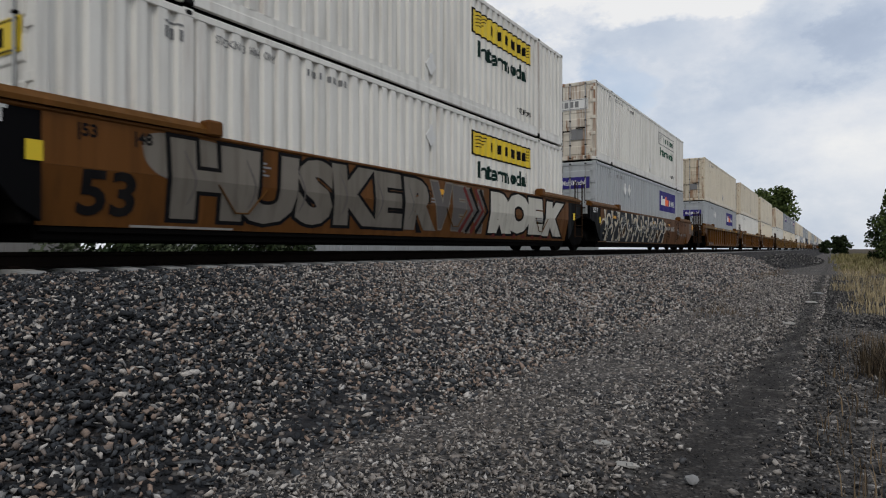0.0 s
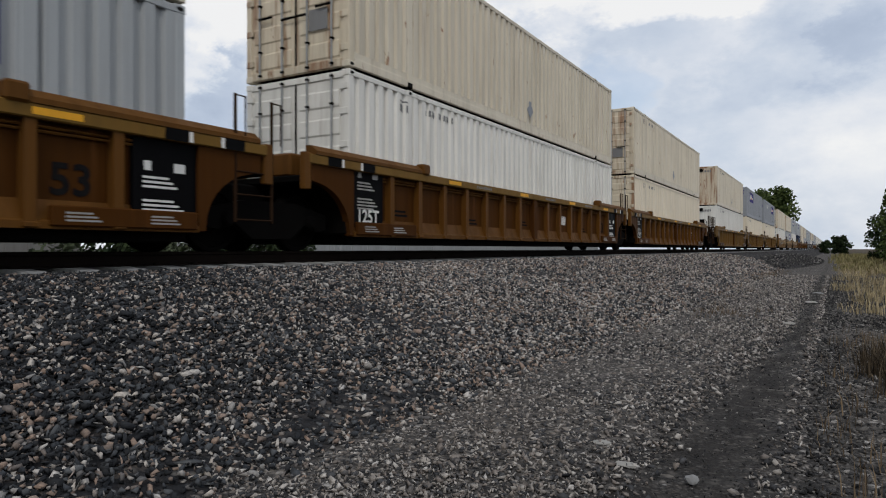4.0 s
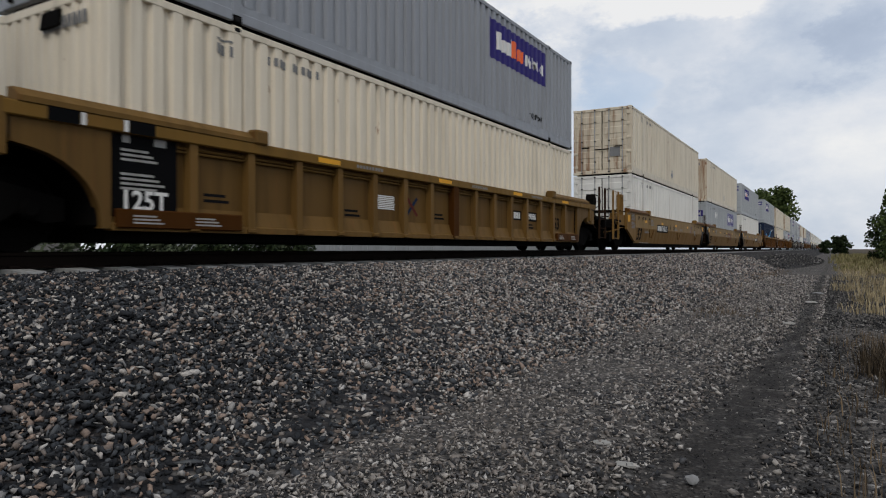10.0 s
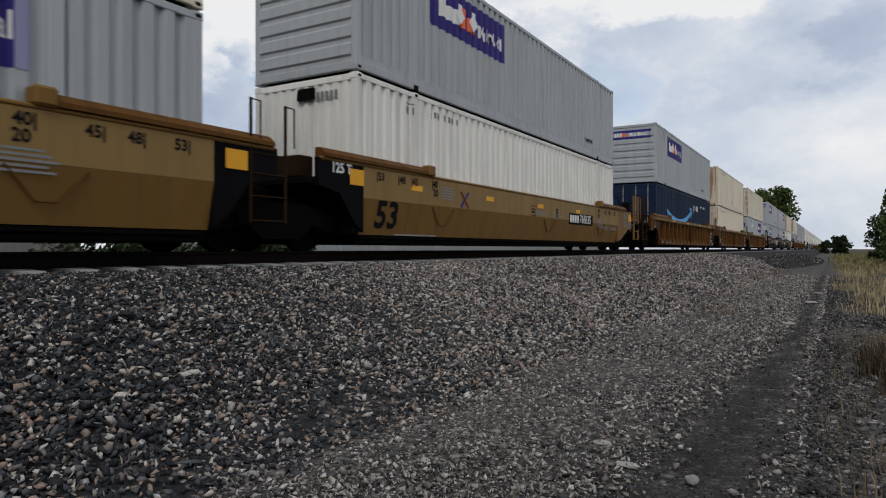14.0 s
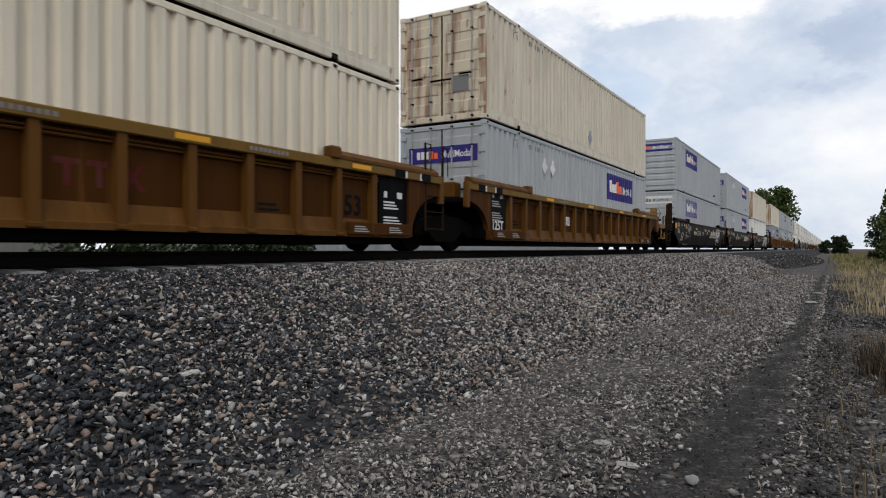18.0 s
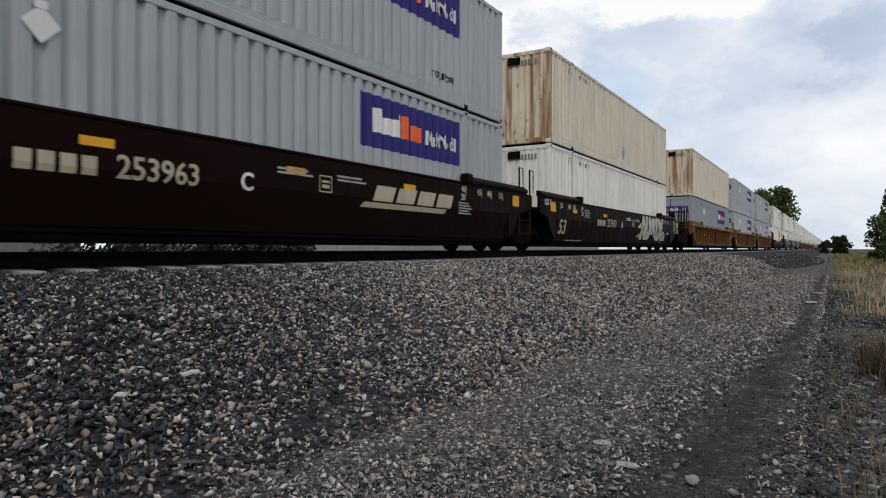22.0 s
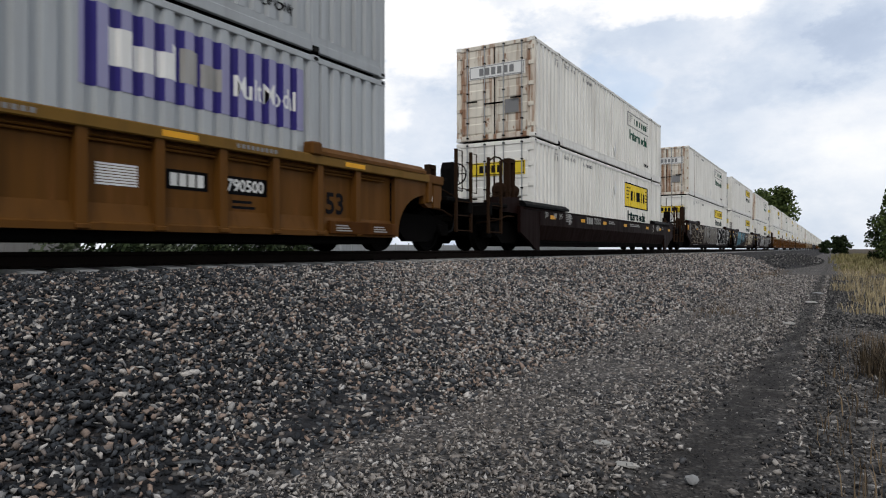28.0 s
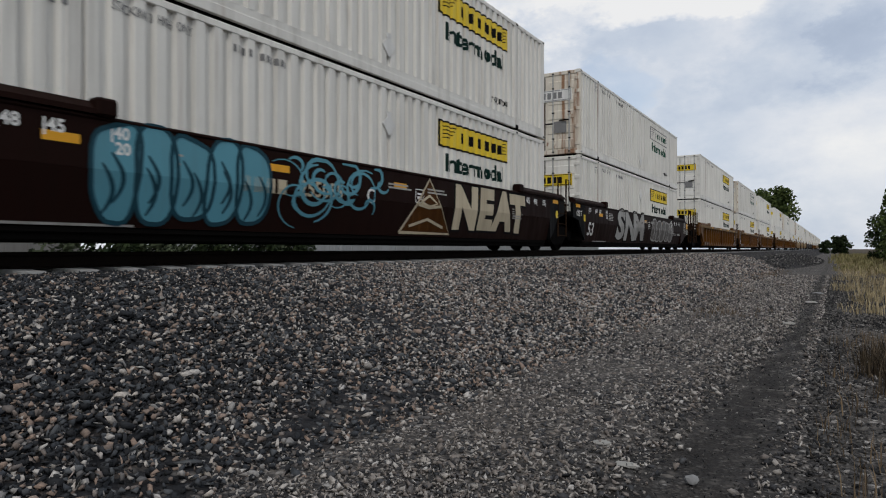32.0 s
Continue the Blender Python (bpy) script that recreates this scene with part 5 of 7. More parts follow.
def ballast():
    g = np.random.default_rng(5)
    bx, bz = zip(*BED)

    def slope(name, n, y0, y1, power, size, detail, seed, edge):
        x = -7.5 + 5.5 * g.random(n)
        low = np.maximum(y0, -x / 2.1 - 0.4) if y0 > 0 else y0
        y = low + (y1 - low) * g.random(n) ** power
        keep = (g.random(n) < np.clip((-1.8 - x) / 0.8, 0.05, 1)) & (0.86 * y - 0.51 * x > edge)
        x, y = x[keep], y[keep]
        z = np.interp(x, bx, bz) + g.normal(0.010, 0.014, len(x))
        s = np.clip(g.lognormal(math.log(size), 0.33, len(x)), 0.008, 0.045) * (1 + np.maximum(0, y - 9) * 0.014)
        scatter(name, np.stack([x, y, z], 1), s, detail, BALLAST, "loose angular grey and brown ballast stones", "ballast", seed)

    slope("ballast_stones", 97000, 0.3, 9.5, 1.15, 0.0168, 8, 11, 1.5)
    slope("ballast_stones", 64000, 9.0, 42.0, 1.7, 0.022, 7, 14, 0.0)
    slope("ballast_stones", 9000, -7.0, 1.0, 1.0, 0.024, 7, 17, -9.0)
    n = 170000
    y = 1.6 + 27.0 * g.random(n) ** 1.8
    x = -4.6 + 5.9 * g.random(n)
    rut = np.abs(x + np.interp(y, (2.6, 8.5), (0.50, 0.36))) < np.interp(y, (2.6, 4.5, 7.5, 20), (0.27, 0.33, 0.12, 0.16)) * g.uniform(0.4, 1.5, n)
    keep = g.random(n) < np.where(rut, np.where(y > 8, 0.4, 0.2), np.where(x > 0.1, 0.6, np.clip((x + 4.6) / 1.4, 0, 1)))
    keep &= (0.86 * y - 0.51 * x > 2.35) & (y > 2.05 * (-x) ** 1.0 * 0.45 - 0.2)
    x, y, rut = x[keep], y[keep], rut[keep]
    z = np.interp(x, bx, bz, right=0.0) + g.normal(0.002, 0.0045, len(x))
    z = np.where(x > -2.1, np.maximum(z, 0.0), z)
    s = np.clip(g.lognormal(math.log(0.0098), 0.45, len(x)), 0.0035, np.where(rut, 0.007, 0.024)) * (1 + y * 0.035)
    verge = (x > -0.14) | rut
    for pick, mat, seed in ((~verge, ROAD_STONE, 12), (verge, DARK_GRAVEL, 18)):
        scatter("road_gravel", np.stack([x, y, z], 1)[pick], s[pick], 6, mat, "small loose grey gravel on the road", "gravel", seed)
    n = 7000
    a, b = g.uniform(-1, 1, n), g.uniform(-1, 1, n)
    k = np.maximum(0, 1 - a * a - b * b)
    scatter("mound_stones", np.stack([-3.2 + 2.6 * a, 58 + 24 * b, 0.62 * k ** 0.8 - 0.01], 1)[k > 0.05], np.clip(g.lognormal(math.log(0.05), 0.3, n), 0.02, 0.1)[k > 0.05], 6, DARK_GRAVEL, "loose dark stones on the gravel heap", "gravel", 15)


ballast()


def build_track():
    t = thing("railway_track", "single railway track on concrete ties", "railway track", kind="structure")
    h = [(-0.07, 0), (0.07, 0), (0.07, 0.012), (0.012, 0.03), (0.010, 0.135), (0.037, 0.150), (0.037, 0.176), (0.030, 0.186), (-0.030, 0.186), (-0.037, 0.176), (-0.037, 0.150), (-0.010, 0.135), (-0.012, 0.03), (-0.07, 0.012)]
    for sx in (1, -1):
        part("rail", Shape().prism([(a + TRACK_X + sx * GAUGE, b + RAIL - 0.186) for a, b in h], "y", -300, 1200).mesh("rail"), RAIL_STEEL, t, "brown steel rail")
    tie = Shape().prism([(-1.30, 0.0), (1.30, 0.0), (1.28, 0.18), (0.95, 0.2), (-0.95, 0.2), (-1.28, 0.18)], "y", -0.13, 0.13).mesh("tie")
    clip = Shape()
    for sx in (1, -1):
        for d in (-0.1, 0.1):
            clip.box(sx * GAUGE + d - 0.04, sx * GAUGE + d + 0.04, -0.06, 0.06, 0.19, 0.235, 0.012)
    clip = clip.mesh("rail_clips")
    far_ties = Shape()
    for i in range(-12, 480):
        y = i * 0.61 + 0.22
        if i < 140:
            p = part("tie", tie, CONCRETE, t, at=(TRACK_X, y, RAIL - 0.186 - 0.2))
            if i < 22:
                part("rail_clips", clip, RAIL_STEEL, p)
        else:
            far_ties.box(TRACK_X - 1.3, TRACK_X + 1.3, y - 0.13, y + 0.13, RAIL - 0.386, RAIL - 0.19)
    tagged(part("tie_row", far_ties.mesh("tie_row", False), CONCRETE, t), kind="stuff")


build_track()


# ---- the train ----
# car by car: distance of the containers' near end along the train, type, ends (coupled or not), boxes (upper, lower)
def box(y, z, *a, **k):
    c = container((TRACK_X, y, RAIL + z), *a, **k)
    TRAIN.append((c, y, z))
    return c


def car(maker, y, *a, **k):
    c = maker((TRACK_X, y, RAIL), *a, **k)
    TRAIN.append((c, y, 0.0))
    return c


LOW, HIGH = 0.38, 3.325
JB = "white corrugated container with a logo panel and lettering"
FX = "pale grey corrugated container with a violet-blue logo panel"
BE = "faded beige corrugated container, rust-stained"
WH = "plain white corrugated container"
RI = "ribbed yellow-brown well car, weathered and rusty"
BN = "smooth dark brown well car with white lettering"
TT = "smooth clean tan well car with dark lettering"
GR = "smooth brown well car covered with graffiti"
kinds = {
    "jb": (WHITE, "door", "jb", JB), "jbb": (WHITE, "door", "jb_big", JB), "jbg": (WHITE, "door", "jb_green", JB), "jbp": (WHITE, "door", "jb_plain", JB),
    "fx": (GREY, "door", "fx", FX), "fxd": (GREY_DARK, "door", "fx", FX), "fxr": (GREY_DARK, "ribbed", "fx_front", FX), "fxf": (GREY, "ribbed", "fx_faded", FX),
    "fxff": (GREY, "ribbed", "fx_faded_front", FX), "fxfd": (GREY, "door", "fx_faded", FX), "fxt": (GREY, "ribbed", "fx_front", FX),
    "be": (BEIGE, "door", "", BE), "bew": (BEIGE, "wall", "", BE), "cr": (CREAM, "door", "", "cream-white corrugated container, lightly stained"),
    "crw": (CREAM, "wall", "", "cream-white corrugated container, lightly stained"), "wh": (WHITE, "door", "", WH), "whw": (WHITE, "wall", "", WH), "pr": (NAVY, "door", "prime", "navy blue corrugated container with a light blue arrow"),
}
END_PAINT = {"be": BEIGE_STAINED, "bew": BEIGE_RUSTY, "jbp": WHITE_RUSTY, "jbg": WHITE_RUSTY, "wh": WHITE, "cr": BEIGE_STAINED}
# near end of the boxes, car type, first / last of its coupled set, upper box, lower box
CONSIST = [
    (-15.70, "graf0", 1, 0, "jb", "jb"), (3.88, "graf1", 0, 0, "jb", "jb"), (23.46, "graf2", 0, 1, "jbg", "fx"),
    (47.05, "rib", 1, 0, "be", "fx"), (66.65, "rib", 0, 0, "be", "wh"), (86.17, "rib", 0, 1, "be", "cr"),
    (109.77, "ribtan", 1, 0, "bew", "whw"), (129.05, "ribtan", 0, 0, "fxr", "crw"), (148.47, "ribtan", 0, 1, "fxd", "crw"),
    (172.12, "ttx", 1, 0, "be", "wh"), (191.45, "ttx", 0, 0, "bew", "fxfd"), (210.98, "ttx", 0, 1, "fxt", "whw"),
    (234.40, "ribor", 1, 0, "fxt", "pr"), (254.10, "ribor", 0, 0, "bew", "cr"), (274.05, "ribor", 0, 1, "be", "fx"),
    (297.20, "bnsf", 1, 0, "fxt", "fxff"), (316.88, "bnsf", 0, 0, "fx", "fx"), (336.40, "bnsf", 0, 1, "bew", "whw"),
    (359.85, "rib", 1, 0, "bew", "fxd"), (379.42, "rib", 0, 0, "fx", "fx"), (398.98, "rib", 0, 1, "fx", "fxfd"),
    (422.50, "fec", 1, 1, "jbp", "jbb"),
    (446.00, "graf3", 1, 0, "jbg", "jb"), (465.50, "graf4", 0, 0, "jb", "jb"), (484.90, "graf5", 0, 1, "jbp", "jb"),
    (508.50, "rib", 1, 0, "jb", "jb"), (528.05, "rib", 0, 0, "jbp", "jb"), (547.60, "rib", 0, 1, "jb", "jb"),
]
y = 571.2
for k in range(6):
    for j in range(3):
        CONSIST.append((y, ("rib", "ttx", "bnsf")[k % 3], j == 0, j == 2, ("jb", "jbp", "wh")[(k + j) % 3], ("jb", "wh", "jb")[(k * 2 + j) % 3]))
        y += 19.55
    y += 4.0
CARS = {}
for i, (near, kind, first, last, upper, lower) in enumerate(CONSIST):
    mid = near + HALF
    lite = i > 27
    if kind == "rib":
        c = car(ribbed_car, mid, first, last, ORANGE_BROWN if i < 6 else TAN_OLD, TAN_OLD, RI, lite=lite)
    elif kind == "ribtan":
        # sheet painted darker than its ribs, as shaded behind them
        c = car(ribbed_car, mid, first, last, DUSTY_SHADED, DUSTY_LIGHT, RI, lite=lite)
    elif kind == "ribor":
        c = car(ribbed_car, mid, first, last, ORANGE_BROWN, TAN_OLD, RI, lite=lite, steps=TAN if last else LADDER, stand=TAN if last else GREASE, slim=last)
    elif kind == "ttx":
        c = car(smooth_car, mid, first, last, TAN, TT, lite=lite)
    elif kind == "bnsf":
        c = car(smooth_car, mid, first, last, MAROON, BN, lite=lite, dark=MAROON)
    elif kind == "fec":
        c = car(smooth_car, mid, first, last, MAROON, "low smooth dark maroon well car with worn white lettering", low=True)
    else:
        c = car(smooth_car, mid, first, last, BROWN_TAN if kind in ("graf0", "graf1", "graf2") else MAROON_DULL, GR)
    CARS[i] = c
    for spec, z in ((lower, LOW), (upper, LOW + 2.864 if lite else HIGH)):
        p, end, brand, label = kinds[spec]
        box(mid, z, p, end, brand, label, end_paint=END_PAINT.get(spec), lite=lite, sign={"jb": "yellow", "jbb": "yellow", "jbp": "white", "jbg": "white"}.get(spec))


# ---- paint and lettering on the cars ----
AMBERS = lay([(-0.21, 0.21, 1.215, 1.325)])


def lines(y, z, w, count, h=0.03, gap=0.028):
    return [(y, y + w * (0.75 + 0.25 * ((i * 37) % 5) / 4), z - i * (h + gap) - h, z - i * (h + gap)) for i in range(count)]


CROSS = Shape().add([(0, -0.22, -0.16), (0, -0.16, -0.2), (0, 0.22, 0.16), (0, 0.16, 0.2)], [(0, 1, 2, 3)]).mesh("cross_mark", False)
CROSS_B = Shape().add([(0.002, -0.22, 0.16), (0.002, -0.16, 0.2), (0.002, 0.22, -0.16), (0.002, 0.16, -0.2)], [(0, 1, 2, 3)]).mesh("cross_mark", False)
N53 = {True: lettered("53", 0.70, -0.12, 0.68, bold=0.02, squeeze=1.1), "slant": lettered("53", 0.62, -0.22, 0.73, bold=0.012, squeeze=1.1),
       False: lettered("53", 0.50, 0, 0.80, plane=SHEET_X, bold=0.012)}
N125 = lettered("125T", 0.33, 0, 0.62, plane=SHEET_X + 0.058, bold=0.008, squeeze=0.95)
N125_HIGH = lettered("125 T", 0.24, 0, 1.42, plane=OUT - 0.03, bold=0.008, squeeze=0.95)


def flat_rows(rows, plane):
    s = Shape()
    for y0, y1, z0, z1 in rows:
        s.add([(plane, y0, z0), (plane, y1, z0), (plane, y1, z1), (plane, y0, z1)], [(0, 1, 2, 3)])
    return s.mesh("marking", False)


SX = SHEET_X + 0.004
WHITE_LINES = flat_rows(lines(0, 0, 0.62, 5), OUT - 0.015)
TWO_LINES = flat_rows(lines(0, 0, 0.9, 2, 0.035, 0.03), OUT - 0.015)
STENCIL = flat_rows([(-0.27, 0.27, 0.0 + i * 0.034, 0.024 + i * 0.034) for i in range(8)], SX)
PANEL_LINES = flat_rows(lines(0.1, 0.95, 0.5, 3) + lines(0.1, 0.66, 0.6, 4) + [(0.12, 0.22, 1.02, 1.14), (0.55, 0.72, 1.02, 1.14)], SHEET_X + 0.064)
MARK_BARS = flat_rows([(0.14 * i, 0.14 * i + 0.11, -0.085, 0.085) for i in range(4)], SX + 0.003)
BLACK_BACK = flat_rows([(-0.06, 0.60, -0.13, 0.13), (0.84, 1.70, -0.13, 0.13)], SX)
PAD_LINES = flat_rows(lines(0, 0, 0.42, 3, 0.022, 0.02), OUT + 0.028)
GREY_LINES = flat_rows(lines(0, 0, 0.5, 2, 0.04, 0.04), SX)
BIG_BARS = flat_rows([(0.0, 0.5, 0.30, 0.42), (0.18, 0.32, -0.1, 0.30), (0.62, 1.12, 0.30, 0.42), (0.8, 0.94, -0.1, 0.30)], SX)
CHORD_MARK = flat_rows([(0, 0.55, -0.04, 0.04)], OUT + 0.024)
END_BAND = flat_rows([(0, 0.35, -0.075, 0.075), (0.95, 1.3, -0.075, 0.075)], OUT + 0.024)
END_TICKS = flat_rows([(0.36, 0.42, -0.07, 0.07), (0.88, 0.94, -0.07, 0.07)], OUT + 0.025)
CHORD_BARS = flat_rows([(0.09 * i, 0.09 * i + 0.06, -0.03, 0.03) for i in range(9)], OUT + 0.024)
DIAG = Shape().add([(SX, 1.25, -0.1), (SX, 1.42, -0.1), (SX, 1.85, 0.42), (SX, 1.68, 0.42)], [(0, 1, 2, 3)]).add([(SX + 0.002, 1.68, -0.1), (SX + 0.002, 1.85, -0.1), (SX + 0.002, 1.42, 0.42), (SX + 0.002, 1.25, 0.42)], [(0, 1, 2, 3)]).mesh("logo_mark", False)
NUMBERS = {}


def number(words, size, z, plane=None, squeeze=1.0):
    if (words, size, plane) not in NUMBERS:
        NUMBERS[words, size, plane] = lettered(words, size, 0, z, 0.008, plane, 0.006, squeeze=squeeze)
    return NUMBERS[words, size, plane]


# where the painted crosses and the stencilled tables sit along the ribbed cars
CROSS_Y = {5: -1.55, 6: 1.42, 8: -1.6, 18: 1.6}
STENCIL_Y = {5: -2.6, 6: 2.4, 7: -2.7, 8: -2.5, 13: -2.7, 18: 2.6}


def ribbed_marks(c, first, last, digits, cross, logo, i):
    for y in (-5.2, -1.4, 2.4, 6.0):
        part("marking", CHORD_MARK, AMBER, c, "", (0, y + 0.3 * (i % 3), RIB_TOP - 0.08))
    for y in (-3.6, 0.7, 4.2):
        part("marking", CHORD_BARS, INK_DIM, c, "", (0, y - 0.25 * (i % 2), RIB_TOP - 0.08))
    if not first:
        p = part("black_panel", KM["neara_black"], BLACK, c)
        part("lettering", N125, LETTER, p, "", (0, -7.68, 0))
        part("marking", PANEL_LINES, LETTER_DIM, p, "", (0, -8.1, 0.3))
    if not last:
        p = part("black_panel", KM["nearb_black"], BLACK, c)
        part("marking", PANEL_LINES, LETTER, p, "", (0, 7.25, 0))
    if not first:
        part("marking", END_BAND, BLACK, c, "", (0, -8.9, RIB_TOP - 0.08))
        part("marking", END_TICKS, LETTER, c, "", (0, -8.9, RIB_TOP - 0.08))
    if not last:
        part("marking", END_BAND, BLACK, c, "", (0, 7.6, RIB_TOP - 0.08))
        part("marking", END_TICKS, LETTER, c, "", (0, 7.6, RIB_TOP - 0.08))
    part("lettering", N53[False], INK, c, "", (0.004, 6.5, 0))
    for y in (-7.9, -7.0, 6.35, 7.4):
        part("marking", PAD_LINES, LETTER_DIM, c, "", (0, y, 0.45))
    if digits:
        y0 = 3.23 if last else -5.77
        p = part("number_panel", BLACK_BACK, BLACK, c, "", (0, y0, 0.95))
        part("logo_mark", MARK_BARS, LETTER, p)
        part("lettering", number(digits, 0.235, 0.0, SX), LETTER, p, "", (0.001, 1.27, -0.005))
    part("stencil_label", STENCIL, LETTER_DIM if i == 18 else LETTER, c, "white stencilled table", (0, STENCIL_Y.get(i, (2.5, 2.27, -2.5, 2.5)[i % 4]), 0.80))
    for k, y in enumerate((-6.5, -3.5, -0.5, 4.5)):
        part("marking", GREY_LINES, INK, c, "", (0, y - 0.25, 0.80 - 0.06 * (k % 2)))
    if cross:
        p = part("cross_mark", CROSS, NAVY, c, "", (SX, CROSS_Y[i], 0.9))
        part("cross_mark", CROSS_B, RED_WORN, p)
    if i == 7:
        part("lashing_chain", HANDLE, GREASE, c, "", (-0.09, -1.45, 0.27))
    if logo:
        k = 1.0 if i == 7 else 0.62
        for q in (BIG_BARS, DIAG):
            p = part("logo_mark", q, RED_WORN, c, "dark red bars of a worn logo", (0, 1.83 - 0.93 * k, 0.91 - 0.16 * k))
            p.scale = (1, k, k)


def bold_logo():
    """Slanted letter-sized blocks over a thin wedge."""
    vs, fs = [], []
    for i in range(4):
        y = 0.35 + i * 0.74
        k = len(vs)
        vs += [(y, 0.93), (y + 0.62, 0.93), (y + 0.76, 1.22), (y + 0.14, 1.22)]
        fs.append((k, k + 1, k + 2, k + 3))
    k = len(vs)
    vs += [(0.0, 0.80), (2.95, 0.80), (3.05, 0.90), (0.12, 0.90)]
    fs.append((k, k + 1, k + 2, k + 3))
    return drawn(vs, fs)


LOGO = bold_logo()
NAME_BARS = lay([(0.24 * i, 0.24 * i + 0.18, 0.88, 1.10) for i in range(4)])
NAME_LOW = lay([(0.24 * i, 0.24 * i + 0.18, 0.88, 1.10) for i in range(3)], 1.2)
PANEL_DARK = lay([(-2.4, 0.0, 0.84, 1.20)])
PANEL_BARS = lay([(-2.3 + 0.22 * i, -2.13 + 0.22 * i, 0.90, 1.14) for i in range(4)], off=0.007)
WORD_BARS = lay([(0.0, 0.55, 1.16, 1.30), (0.19, 0.36, 0.78, 1.16), (0.66, 1.2, 1.16, 1.30), (0.85, 1.02, 0.78, 1.16)])
WORD_DIAG = drawn([(1.30, 0.78), (1.48, 0.78), (1.98, 1.30), (1.80, 1.30), (1.80, 0.78), (1.98, 0.78), (1.48, 1.30), (1.30, 1.30)], [(0, 1, 2, 3), (4, 5, 6, 7)])
LETTERS = {k: lettered(k, 0.36, 0, 1.0, bold=0.008) for k in "ABC"}
LETTERS_HIGH = {k: lettered(k, 0.36, 0, 1.12, bold=0.008) for k in "ABC"}
HANDLE = Shape().pipe([(smooth_x(0.9) + 0.02, -0.45, 0.92), (smooth_x(0.6) + 0.03, -0.12, 0.55), (smooth_x(0.6) + 0.03, 0.12, 0.55), (smooth_x(0.9) + 0.02, 0.45, 0.92)], 0.012).mesh("chain")
EDGE_STRIPE = lay([(0, 1.6, 0.305, 0.335)])


SPAN_MARK = {k: lettered(k, 0.2, 0, z, bold=0.006) for k, z in (("|53", 1.38), ("|48", 1.38), ("|45", 1.38), ("53|", 1.38), ("48|", 1.38), ("45|", 1.38), ("|40", 1.40), ("20", 1.22), ("40|", 1.40))}
SPANS = ((-7.6, "|53"), (-6.9, "|48"), (-6.43, "|45"), (-5.66, "|40"), (-5.62, "20"), (5.66, "40|"), (5.62, "20"), (6.43, "45|"), (6.95, "48|"), (7.6, "53|"))
SMALL_TAG = lay([(-0.09, 0.09, 0.98, 1.2)])
TALL_AMBER = lay([(-0.2, 0.2, 1.12, 1.40)])
BOX_MARK = lay([(-0.16, 0.16, 0.98, 1.0), (-0.16, 0.16, 1.24, 1.26), (-0.16, -0.14, 0.98, 1.26), (0.14, 0.16, 0.98, 1.26), (-0.09, 0.09, 1.05, 1.11), (-0.09, 0.09, 1.14, 1.18)])


def smooth_marks(c, ink, tan=False, first=False, last=False, tags=0):
    part("end_number", N53["slant" if not tan else True], ink if not tan else INK, c, "", (0, -7.2, -0.02))
    for y in (-6.35, -3.05, 0.2, 3.42):
        part("amber_reflector", AMBERS, AMBER, c, "", (0.0, y, 0.0))
    for y, k in SPANS:
        part("length_mark", SPAN_MARK[k], ink if not tan else INK, c, "", (0, y, 0))
    for y, z in ((-5.4, 1.38), (5.4, 1.1)):
        part("marking", WHITE_LINES, LETTER_DIM if not tan else INK_DIM, c, "", (0, y, z))
    for y in (-0.2, 1.2):
        part("marking", TWO_LINES, LETTER_DIM if not tan else INK_DIM, c, "", (0, y, 1.12 if tan else 1.30))
    part("marking", EDGE_STRIPE, LETTER_DIM, c, "", (0, -7.0, 0))
    if not first:
        part("end_number", N125_HIGH, LETTER, c, "", (0.006, -8.72, -0.2 if tags > 1 else 0))
    for y, out in ((-9.2 if first else -8.3, first), (9.8 if last else 8.5, last)):
        if tags and not out:
            part("small_tag", SMALL_TAG, YELLOW, c, "", (0.0, y + 0.12, 0.0))
            if tags > 1:
                part("amber_reflector", AMBERS, AMBER, c, "", (0.004, y - 0.55 if y < 0 else y, 0.2))
        else:
            part("amber_reflector", TALL_AMBER, AMBER, c, "", (0.0, y, 0.05))
        if out:
            up = 1 if y > 0 else -1
            for dy, z in ((-0.95, 1.5), (-0.95, 1.18), (-0.25, 1.12)) if up > 0 else ((0.4, 1.52), (0.4, 1.18)):
                part("marking", WHITE_LINES, LETTER_DIM if not tan else INK_DIM, c, "", (0, y + dy, z))
            for dy in (-2.6, -3.7) if up > 0 else (2.7,):
                part("marking", TWO_LINES, LETTER_DIM if not tan else INK_DIM, c, "", (-0.024, y + dy, 0.86))
    part("box_mark", BOX_MARK, ink if not tan else INK, c, "", (0, -0.35 if tan else 0.9, 0))
    if tan:
        for y in (-5.3, 0.9, 5.9):
            part("lashing_chain", HANDLE, TAN_OLD, c, "", (0, y, 0))


